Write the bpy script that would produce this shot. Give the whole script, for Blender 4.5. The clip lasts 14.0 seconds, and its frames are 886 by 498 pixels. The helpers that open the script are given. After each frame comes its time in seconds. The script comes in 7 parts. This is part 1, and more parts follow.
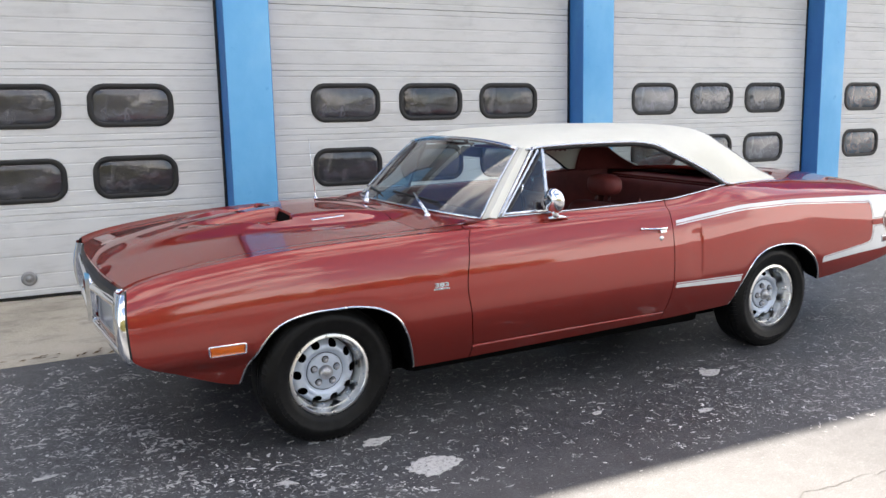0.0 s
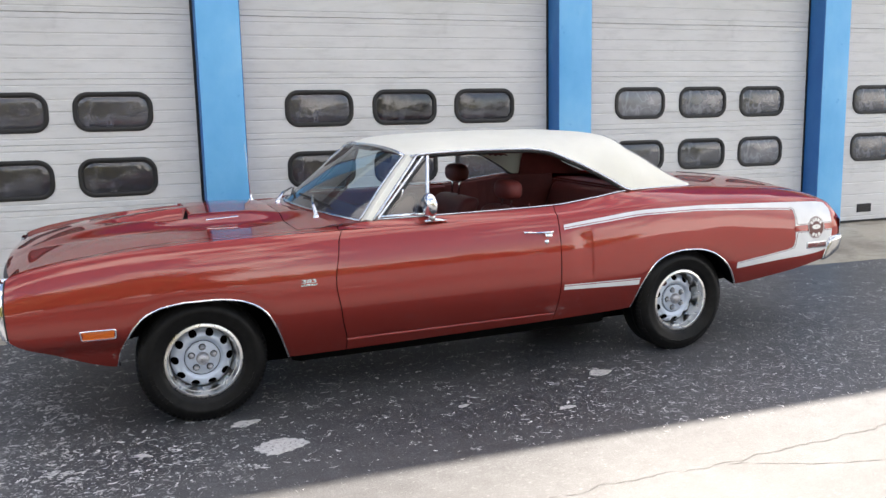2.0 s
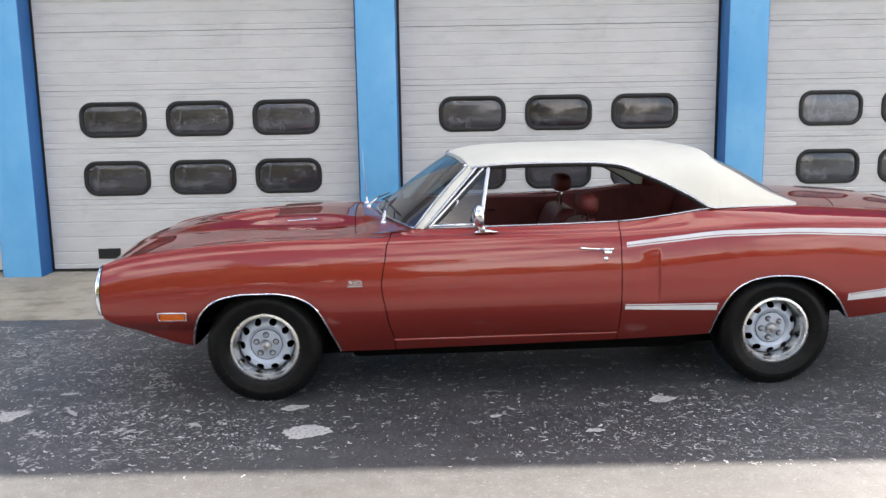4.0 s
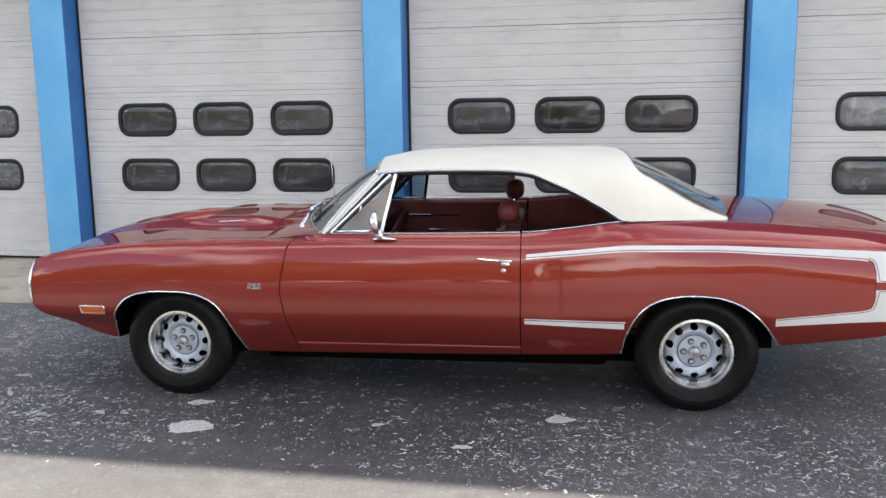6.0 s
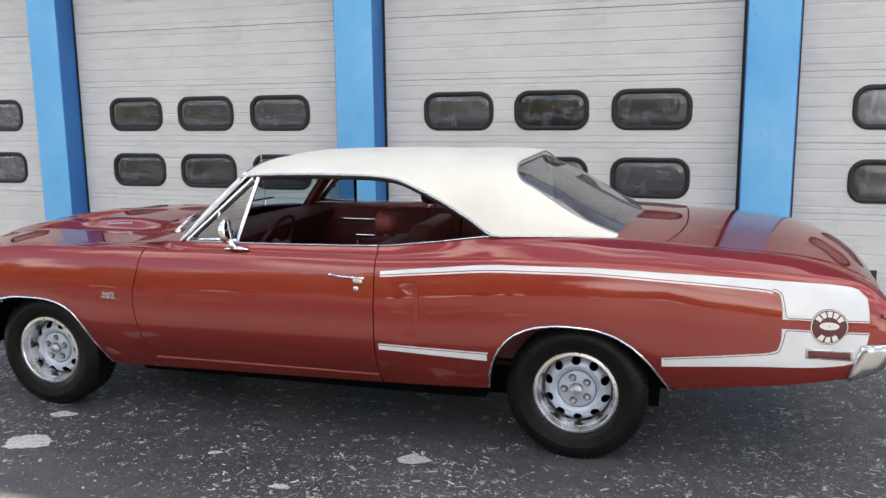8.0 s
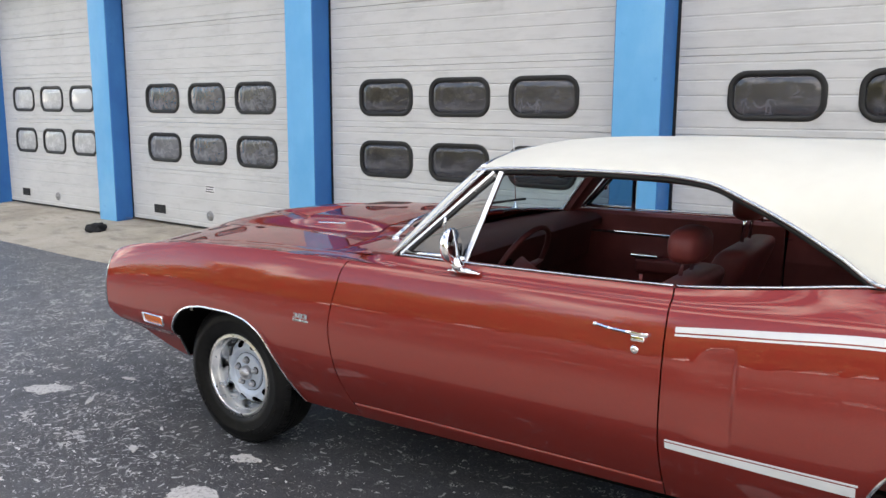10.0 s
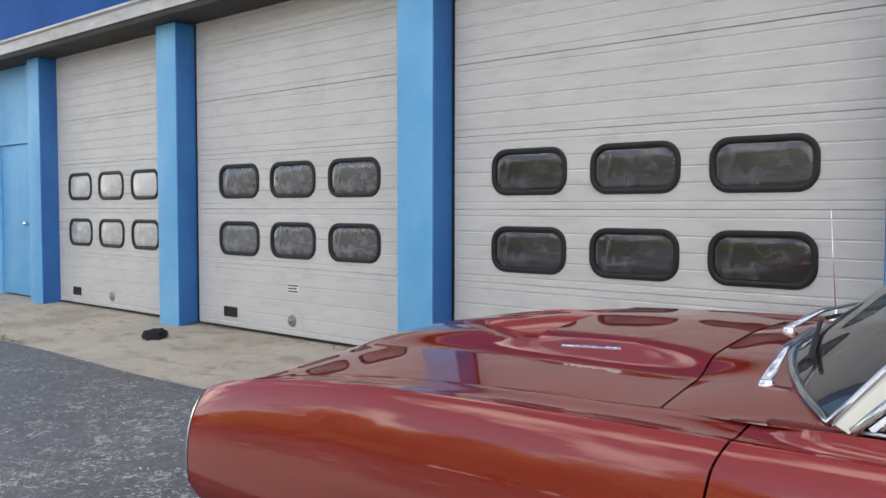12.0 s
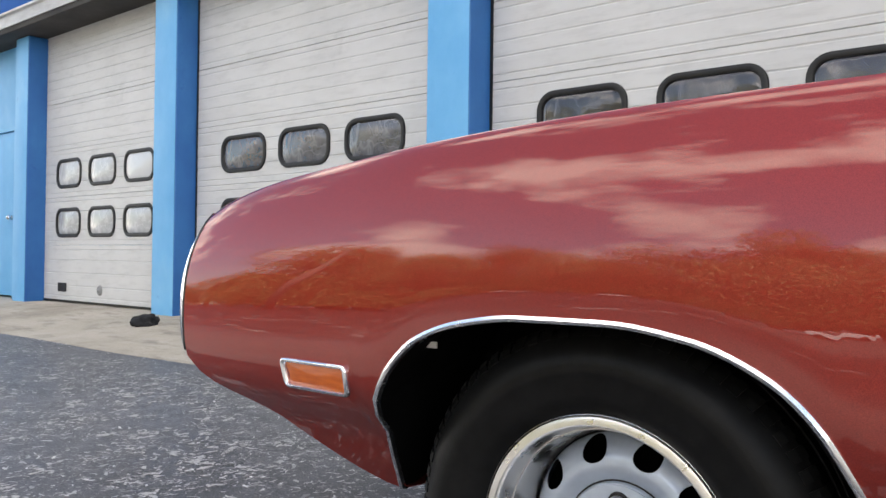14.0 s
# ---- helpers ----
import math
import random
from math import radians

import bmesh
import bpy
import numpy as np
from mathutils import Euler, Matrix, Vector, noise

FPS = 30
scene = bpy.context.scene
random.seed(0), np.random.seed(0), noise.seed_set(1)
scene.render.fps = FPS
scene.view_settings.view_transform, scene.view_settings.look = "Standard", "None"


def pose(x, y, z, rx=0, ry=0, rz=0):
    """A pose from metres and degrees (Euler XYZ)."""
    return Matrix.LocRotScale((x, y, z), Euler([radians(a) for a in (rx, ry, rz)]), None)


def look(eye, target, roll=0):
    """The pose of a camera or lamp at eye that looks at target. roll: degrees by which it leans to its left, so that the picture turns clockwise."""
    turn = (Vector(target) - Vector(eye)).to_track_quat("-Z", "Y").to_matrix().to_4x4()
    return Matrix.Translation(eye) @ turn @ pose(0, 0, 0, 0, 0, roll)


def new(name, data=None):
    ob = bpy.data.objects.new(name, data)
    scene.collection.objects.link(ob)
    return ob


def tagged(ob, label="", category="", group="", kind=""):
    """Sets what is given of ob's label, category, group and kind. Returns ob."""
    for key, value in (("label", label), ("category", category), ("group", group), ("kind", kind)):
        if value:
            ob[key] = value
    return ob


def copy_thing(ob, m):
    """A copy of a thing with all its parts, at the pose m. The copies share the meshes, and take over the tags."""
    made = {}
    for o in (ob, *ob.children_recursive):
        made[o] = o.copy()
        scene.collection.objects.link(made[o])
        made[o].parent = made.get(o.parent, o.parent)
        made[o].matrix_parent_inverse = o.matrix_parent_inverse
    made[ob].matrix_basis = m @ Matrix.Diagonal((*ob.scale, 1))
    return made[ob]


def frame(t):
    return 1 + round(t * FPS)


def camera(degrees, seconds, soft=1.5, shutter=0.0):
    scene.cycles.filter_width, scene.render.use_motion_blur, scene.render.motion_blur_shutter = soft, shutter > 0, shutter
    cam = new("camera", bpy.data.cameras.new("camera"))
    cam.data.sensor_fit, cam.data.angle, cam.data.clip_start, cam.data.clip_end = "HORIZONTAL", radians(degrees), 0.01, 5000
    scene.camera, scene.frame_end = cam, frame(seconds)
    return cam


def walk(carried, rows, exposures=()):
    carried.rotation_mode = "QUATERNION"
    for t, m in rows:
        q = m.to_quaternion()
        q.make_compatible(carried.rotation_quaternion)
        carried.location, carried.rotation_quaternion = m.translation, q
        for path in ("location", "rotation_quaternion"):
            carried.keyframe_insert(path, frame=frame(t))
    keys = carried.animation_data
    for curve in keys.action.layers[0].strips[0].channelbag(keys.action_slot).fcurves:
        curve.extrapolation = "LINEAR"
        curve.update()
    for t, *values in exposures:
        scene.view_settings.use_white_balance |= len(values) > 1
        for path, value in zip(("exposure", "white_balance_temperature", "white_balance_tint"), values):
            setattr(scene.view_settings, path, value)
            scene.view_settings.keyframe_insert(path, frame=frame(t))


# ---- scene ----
cam = camera(56.0, 14.0)
PATH = [
    (0, (0.09, 0.026, 1.48), (0.953, 1.803, 1.166), -1.2),
    (0.5, (0.305, -0.151, 1.479), (1.126, 1.646, 1.166), -1.2),
    (1, (0.552, -0.281, 1.512), (1.333, 1.532, 1.194), -1.3),
    (1.5, (0.76, -0.47, 1.506), (1.499, 1.361, 1.193), -1.2),
    (2, (1.009, -0.667, 1.507), (1.671, 1.195, 1.196), -1.2),
    (2.5, (1.289, -0.768, 1.534), (1.816, 1.136, 1.219), -1.1),
    (3, (1.576, -0.871, 1.556), (1.931, 1.073, 1.244), -1.1),
    (3.8, (2.082, -0.987, 1.582), (2.158, 0.987, 1.27), -1.0),
    (4.7, (2.726, -0.995, 1.597), (2.535, 0.971, 1.284), -0.9),
    (5.5, (3.296, -0.879, 1.618), (2.974, 1.069, 1.301), -0.8),
    (6, (3.644, -0.817, 1.623), (3.279, 1.123, 1.307), -0.7),
    (6.5, (3.98, -0.657, 1.656), (3.579, 1.276, 1.332), -0.7),
    (7, (4.349, -0.459, 1.64), (3.914, 1.466, 1.316), -0.8),
    (7.8, (4.785, -0.084, 1.643), (4.193, 1.797, 1.312), -0.7),
    (8.7, (4.891, 0.464, 1.618), (4.011, 2.227, 1.28), -0.4),
    (9.5, (4.54, 0.953, 1.567), (3.462, 2.602, 1.227), -0.1),
    (10, (4.179, 1.239, 1.527), (2.986, 2.809, 1.193), 0.3),
    (10.5, (3.797, 1.522, 1.484), (2.563, 3.059, 1.147), 0.3),
    (11, (3.396, 1.732, 1.465), (2.129, 3.243, 1.133), 0.2),
    (11.5, (2.92, 1.939, 1.432), (1.641, 3.442, 1.109), 0.3),
    (12, (2.515, 2.106, 1.353), (1.222, 3.629, 1.257), 0.1),
    (12.5, (2.18, 2.365, 1.1), (0.866, 3.873, 1.086), 0.4),
    (13, (1.923, 2.546, 0.89), (0.609, 4.054, 0.884), 0.6),
    (13.5, (1.775, 2.594, 0.762), (0.461, 4.102, 0.770), 0.6),
    (14, (1.803, 2.549, 0.73), (0.516, 4.080, 0.750), 0.7),
]
EXPOSURES = [(0.0, 1.68, 7250, 13), (3.0, 1.60, 7250, 13), (7.0, 1.61, 7350, 13), (9.5, 1.70, 7450, 13), (11.4, 1.66, 7450, 13), (12.1, 1.37, 7450, 13), (12.6, 1.22, 7450, 13), (13.0, 1.30, 7450, 13), (14.0, 1.72, 7550, 13)]
walk(cam, [(t, look(eye, target, roll)) for t, eye, target, roll in PATH], EXPOSURES)

# ---- world, sun and sky ----
SUN_EL, SUN_AZ = radians(48), radians(40)
world = bpy.data.worlds.new("sky_world")
scene.world = world
world.use_nodes = True
wn = world.node_tree
wn.nodes.clear()


def wnode(kind, **kw):
    n = wn.nodes.new(kind)
    for k, v in kw.items():
        n.inputs[k].default_value = v
    return n


w_out = wn.nodes.new("ShaderNodeOutputWorld")
w_bg = wnode("ShaderNodeBackground", Strength=0.12)
w_sky = wn.nodes.new("ShaderNodeTexSky")
w_sky.sky_type = "NISHITA"
w_sky.sun_disc = False
w_sky.sun_elevation, w_sky.sun_rotation = SUN_EL, SUN_AZ
w_sky.air_density, w_sky.dust_density, w_sky.ozone_density = 1.0, 0.8, 1.0
# broken cumulus over a blue sky
w_tc = wn.nodes.new("ShaderNodeTexCoord")
w_map = wn.nodes.new("ShaderNodeMapping")
w_map.inputs["Scale"].default_value = (1.0, 1.0, 1.9)
w_noise = wnode("ShaderNodeTexNoise", Scale=3.3, Detail=8.0, Roughness=0.56)
w_ramp = wn.nodes.new("ShaderNodeValToRGB")
w_ramp.color_ramp.elements[0].position, w_ramp.color_ramp.elements[1].position = 0.462, 0.60
w_ramp.color_ramp.elements[0].color = (0, 0, 0, 1)
w_ramp.color_ramp.elements[1].color = (1, 1, 1, 1)
w_mix = wn.nodes.new("ShaderNodeMix")
w_mix.data_type = "RGBA"
w_mix.inputs["B"].default_value = (10.4, 10.4, 10.6, 1)
wn.links.new(w_tc.outputs["Generated"], w_map.inputs["Vector"])
wn.links.new(w_map.outputs["Vector"], w_noise.inputs["Vector"])
# the clouds close up towards the horizon
w_sep = wn.nodes.new("ShaderNodeSeparateXYZ")
w_el = wn.nodes.new("ShaderNodeMapRange")
w_el.inputs["From Min"].default_value, w_el.inputs["From Max"].default_value = 0.05, 0.45
w_el.inputs["To Min"].default_value, w_el.inputs["To Max"].default_value = 0.045, -0.03
w_add = wn.nodes.new("ShaderNodeMath")
wn.links.new(w_tc.outputs["Generated"], w_sep.inputs["Vector"])
wn.links.new(w_sep.outputs["Z"], w_el.inputs["Value"])
wn.links.new(w_noise.outputs["Fac"], w_add.inputs[0])
wn.links.new(w_el.outputs["Result"], w_add.inputs[1])
wn.links.new(w_add.outputs["Value"], w_ramp.inputs["Fac"])
wn.links.new(w_ramp.outputs["Color"], w_mix.inputs["Factor"])
wn.links.new(w_sky.outputs["Color"], w_mix.inputs["A"])
wn.links.new(w_mix.outputs["Result"], w_bg.inputs["Color"])
wn.links.new(w_bg.outputs["Background"], w_out.inputs["Surface"])

sun_data = bpy.data.lights.new("sun", "SUN")
sun_data.energy, sun_data.angle, sun_data.color = 5.6, radians(0.6), (1.0, 0.985, 0.965)
sun = new("sun", sun_data)
sun_way = Vector((math.sin(SUN_AZ) * math.cos(SUN_EL), math.cos(SUN_AZ) * math.cos(SUN_EL), math.sin(SUN_EL)))
sun.matrix_world = look(sun_way * 60, (0, 0, 0))


# ---- materials ----
def material(name, color=(0.5, 0.5, 0.5), rough=0.5, metal=0.0, **extra):
    """A Principled material; returns (material, tree, principled)."""
    m = bpy.data.materials.new(name)
    m.use_nodes = True
    b = m.node_tree.nodes["Principled BSDF"]
    b.inputs["Base Color"].default_value = (*color, 1)
    b.inputs["Roughness"].default_value = rough
    b.inputs["Metallic"].default_value = metal
    for k, v in extra.items():
        b.inputs[k.replace("_", " ")].default_value = v
    return m, m.node_tree, b


def noise_node(t, scale, detail=4.0, rough=0.55, stretch=None, space="Object"):
    tc = t.nodes.new("ShaderNodeTexCoord")
    n = t.nodes.new("ShaderNodeTexNoise")
    n.inputs["Scale"].default_value = scale
    n.inputs["Detail"].default_value = detail
    n.inputs["Roughness"].default_value = rough
    if stretch:
        mp = t.nodes.new("ShaderNodeMapping")
        mp.inputs["Scale"].default_value = stretch
        t.links.new(tc.outputs[space], mp.inputs["Vector"])
        t.links.new(mp.outputs["Vector"], n.inputs["Vector"])
    else:
        t.links.new(tc.outputs[space], n.inputs["Vector"])
    return n


def ramp_node(t, src, stops):
    r = t.nodes.new("ShaderNodeValToRGB")
    els = r.color_ramp.elements
    while len(els) < len(stops):
        els.new(0.5)
    for e, (p, c) in zip(els, stops):
        e.position = p
        e.color = (*c, 1) if len(c) == 3 else c
    t.links.new(src, r.inputs["Fac"])
    return r


def mix_node(t, fac, a, b, kind="MIX"):
    m = t.nodes.new("ShaderNodeMix")
    m.data_type, m.blend_type = "RGBA", kind
    for key, v in (("Factor", fac), ("A", a), ("B", b)):
        if isinstance(v, (int, float)):
            m.inputs[key].default_value = v
        elif isinstance(v, tuple):
            m.inputs[key].default_value = (*v, 1)
        else:
            t.links.new(v, m.inputs[key])
    return m.outputs["Result"]


def bump(t, b, src, strength, distance):
    n = t.nodes.new("ShaderNodeBump")
    n.inputs["Strength"].default_value = strength
    n.inputs["Distance"].default_value = distance
    t.links.new(src, n.inputs["Height"])
    t.links.new(n.outputs["Normal"], b.inputs["Normal"])
    return n


def grey(v):
    return (v, v, v)


# car paint: burnt red with fine metal flake under a deep clear coat
PAINT, t, b = material("red_metallic_paint", (0.26, 0.02, 0.010), 0.52, 0.70, Coat_Weight=1.0, Coat_Roughness=0.004, Coat_IOR=1.60, Specular_IOR_Level=0.0)
b.inputs["Specular Tint"].default_value = (0.85, 0.30, 0.24, 1)
n1 = noise_node(t, 900.0, 2.0, 0.5)
c1 = ramp_node(t, n1.outputs["Fac"], [(0.3, (0.225, 0.023, 0.0165)), (0.7, (0.325, 0.036, 0.025))])
t.links.new(c1.outputs["Color"], b.inputs["Base Color"])
n2 = noise_node(t, 1.7, 2.0, 0.5)
bp = bump(t, b, n2.outputs["Fac"], 0.03, 0.02)
t.links.new(bp.outputs["Normal"], b.inputs["Coat Normal"])

VINYL, t, b = material("white_vinyl_roof", (0.8, 0.79, 0.73), 0.55)
n1 = noise_node(t, 420.0, 3.0, 0.6)
n2 = noise_node(t, 3.0, 4.0, 0.6)
c1 = ramp_node(t, n2.outputs["Fac"], [(0.3, (0.66, 0.64, 0.545)), (0.7, (0.74, 0.72, 0.62))])
t.links.new(c1.outputs["Color"], b.inputs["Base Color"])
bump(t, b, n1.outputs["Fac"], 0.35, 0.001)

CHROME, t, b = material("chrome", (0.82, 0.83, 0.85), 0.06, 1.0)
n1 = noise_node(t, 6.0, 3.0, 0.5)
r1 = ramp_node(t, n1.outputs["Fac"], [(0.3, grey(0.03)), (0.8, grey(0.14))])
t.links.new(r1.outputs["Color"], b.inputs["Roughness"])

OLDCHROME, t, b = material("aged_chrome", (0.50, 0.50, 0.49), 0.14, 1.0)
n1 = noise_node(t, 9.0, 4.0, 0.6)
r1 = ramp_node(t, n1.outputs["Fac"], [(0.3, grey(0.08)), (0.8, grey(0.26))])
t.links.new(r1.outputs["Color"], b.inputs["Roughness"])

SATIN, t, b = material("dulled_bright_metal", (0.52, 0.54, 0.57), 0.22, 1.0)
n1 = noise_node(t, 25.0, 4.0, 0.6)
r1 = ramp_node(t, n1.outputs["Fac"], [(0.3, grey(0.14)), (0.8, grey(0.30))])
t.links.new(r1.outputs["Color"], b.inputs["Roughness"])

TRIM, t, b = material("bright_trim", (0.80, 0.81, 0.82), 0.22, 1.0)
n1 = noise_node(t, 40.0, 3.0, 0.5)
r1 = ramp_node(t, n1.outputs["Fac"], [(0.3, grey(0.16)), (0.8, grey(0.32))])
t.links.new(r1.outputs["Color"], b.inputs["Roughness"])

RINGM, t, b = material("polished_ring", (0.84, 0.825, 0.80), 0.14, 1.0)
n1 = noise_node(t, 30.0, 3.0, 0.5)
r1 = ramp_node(t, n1.outputs["Fac"], [(0.3, grey(0.26)), (0.8, grey(0.34))])
t.links.new(r1.outputs["Color"], b.inputs["Roughness"])

WHEEL, t, b = material("silver_wheel_paint", (0.36, 0.41, 0.48), 0.38, 0.35, Coat_Weight=0.3)
n1 = noise_node(t, 18.0, 4.0, 0.6)
c1 = ramp_node(t, n1.outputs["Fac"], [(0.3, (0.42, 0.48, 0.56)), (0.7, (0.52, 0.58, 0.66))])
t.links.new(c1.outputs["Color"], b.inputs["Base Color"])

CAP, t, b = material("brushed_wheel_cap", (0.42, 0.42, 0.43), 0.35, 0.85)
n1 = noise_node(t, 60.0, 3.0, 0.5, (1, 1, 14))
r1 = ramp_node(t, n1.outputs["Fac"], [(0.3, grey(0.25)), (0.8, grey(0.5))])
t.links.new(r1.outputs["Color"], b.inputs["Roughness"])

TYRE, t, b = material("tyre_rubber", (0.012, 0.012, 0.013), 0.40, 0.0, Specular_IOR_Level=0.16)
n1 = noise_node(t, 25.0, 4.0, 0.6)
c1 = ramp_node(t, n1.outputs["Fac"], [(0.3, grey(0.004)), (0.75, grey(0.010))])
t.links.new(c1.outputs["Color"], b.inputs["Base Color"])
n2 = noise_node(t, 300.0, 2.0, 0.5)
bump(t, b, n2.outputs["Fac"], 0.2, 0.001)

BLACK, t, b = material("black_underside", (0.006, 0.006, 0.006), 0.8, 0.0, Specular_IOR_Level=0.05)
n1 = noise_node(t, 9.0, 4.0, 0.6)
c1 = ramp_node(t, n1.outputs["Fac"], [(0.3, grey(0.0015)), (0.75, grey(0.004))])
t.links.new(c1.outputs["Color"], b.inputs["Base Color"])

SEAL, t, b = material("black_rubber_seal", (0.012, 0.012, 0.013), 0.5)
n1 = noise_node(t, 35.0, 3.0, 0.6)
c1 = ramp_node(t, n1.outputs["Fac"], [(0.3, grey(0.004)), (0.75, grey(0.010))])
t.links.new(c1.outputs["Color"], b.inputs["Base Color"])

LEATHER, t, b = material("maroon_vinyl", (0.07, 0.012, 0.012), 0.5, 0.0, Specular_IOR_Level=0.28)
n1 = noise_node(t, 160.0, 4.0, 0.6)
n2 = noise_node(t, 6.0, 3.0, 0.6)
c1 = ramp_node(t, n2.outputs["Fac"], [(0.3, (0.105, 0.021, 0.019)), (0.75, (0.17, 0.036, 0.032))])
t.links.new(c1.outputs["Color"], b.inputs["Base Color"])
bump(t, b, n1.outputs["Fac"], 0.3, 0.002)

DASH, t, b = material("dark_maroon_dash_pad", (0.03, 0.007, 0.007), 0.6, 0.0, Specular_IOR_Level=0.2)
n1 = noise_node(t, 160.0, 4.0, 0.6)
n2 = noise_node(t, 6.0, 3.0, 0.6)
c1 = ramp_node(t, n2.outputs["Fac"], [(0.3, (0.036, 0.007, 0.006)), (0.75, (0.062, 0.011, 0.010))])
t.links.new(c1.outputs["Color"], b.inputs["Base Color"])
bump(t, b, n1.outputs["Fac"], 0.3, 0.002)

CARPET, t, b = material("dark_red_carpet", (0.03, 0.006, 0.006), 0.95)
n1 = noise_node(t, 220.0, 3.0, 0.6)
c1 = ramp_node(t, n1.outputs["Fac"], [(0.3, (0.016, 0.004, 0.004)), (0.75, (0.04, 0.009, 0.008))])
t.links.new(c1.outputs["Color"], b.inputs["Base Color"])
bump(t, b, n1.outputs["Fac"], 0.5, 0.004)

STRIPE, t, b = material("white_stripe_vinyl", (0.82, 0.82, 0.80), 0.25, 0.0, Coat_Weight=0.7, Coat_Roughness=0.04)
n1 = noise_node(t, 8.0, 4.0, 0.6)
c1 = ramp_node(t, n1.outputs["Fac"], [(0.3, (0.64, 0.645, 0.635)), (0.7, (0.72, 0.725, 0.715))])
t.links.new(c1.outputs["Color"], b.inputs["Base Color"])

DECAL, t, b = material("dark_red_decal", (0.10, 0.018, 0.014), 0.3)
PALE, t, b = material("pale_emblem", (0.72, 0.70, 0.66), 0.35)
AMBER, t, b = material("amber_lens", (0.75, 0.16, 0.01), 0.16, 0.0, Coat_Weight=0.8)
n1 = noise_node(t, 30.0, 2.0, 0.5, (1, 1, 6))
c1 = ramp_node(t, n1.outputs["Fac"], [(0.3, (0.50, 0.085, 0.006)), (0.7, (0.62, 0.13, 0.010))])
t.links.new(c1.outputs["Color"], b.inputs["Base Color"])
REDLENS, t, b = material("red_lens", (0.10, 0.004, 0.006), 0.15, 0.0, Coat_Weight=0.8)
GREYPL, t, b = material("grey_grille_paint", (0.62, 0.63, 0.65), 0.35, 0.4)

def schlick(t, base):
    """Gloss that rises towards grazing angles."""
    lw = t.nodes.new("ShaderNodeLayerWeight")
    lw.inputs["Blend"].default_value = 0.5
    pw = t.nodes.new("ShaderNodeMath")
    pw.operation = "POWER"
    pw.inputs[1].default_value = 4.0
    ml = t.nodes.new("ShaderNodeMath")
    ml.operation = "MULTIPLY_ADD"
    ml.inputs[1].default_value, ml.inputs[2].default_value = 0.9 - base, base
    t.links.new(lw.outputs["Facing"], pw.inputs[0])
    t.links.new(pw.outputs["Value"], ml.inputs[0])
    return ml.outputs["Value"]


# clear glass that lets light and shadow through; a grey film paints reflected sheen
def pane_glass(name, tint, gloss, sheen):
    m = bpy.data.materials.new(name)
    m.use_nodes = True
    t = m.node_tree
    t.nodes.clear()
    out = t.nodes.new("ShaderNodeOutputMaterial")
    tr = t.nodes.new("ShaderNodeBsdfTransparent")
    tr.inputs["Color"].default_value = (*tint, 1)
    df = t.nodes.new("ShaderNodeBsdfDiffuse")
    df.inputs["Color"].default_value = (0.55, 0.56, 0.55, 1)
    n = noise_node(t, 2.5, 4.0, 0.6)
    r = ramp_node(t, n.outputs["Fac"], [(0.3, grey(sheen * 0.7)), (0.7, grey(sheen * 1.3))])
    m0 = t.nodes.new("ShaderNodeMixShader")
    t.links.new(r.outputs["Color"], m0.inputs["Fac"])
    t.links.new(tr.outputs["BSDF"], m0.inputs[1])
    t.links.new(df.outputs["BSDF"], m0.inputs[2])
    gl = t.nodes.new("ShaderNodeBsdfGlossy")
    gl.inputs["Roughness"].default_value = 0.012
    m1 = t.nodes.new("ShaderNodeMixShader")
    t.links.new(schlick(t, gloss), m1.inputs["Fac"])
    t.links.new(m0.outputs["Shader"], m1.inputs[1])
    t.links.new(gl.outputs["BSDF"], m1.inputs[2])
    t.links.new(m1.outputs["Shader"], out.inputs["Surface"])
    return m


GLASS = pane_glass("car_glass", (0.22, 0.32, 0.40), 0.095, 0.006)
SCREEN = pane_glass("windshield_glass", (0.62, 0.76, 0.79), 0.12, 0.040)
SHEENGLASS = pane_glass("grey_sheen_car_glass", (0.55, 0.62, 0.62), 0.10, 0.13)

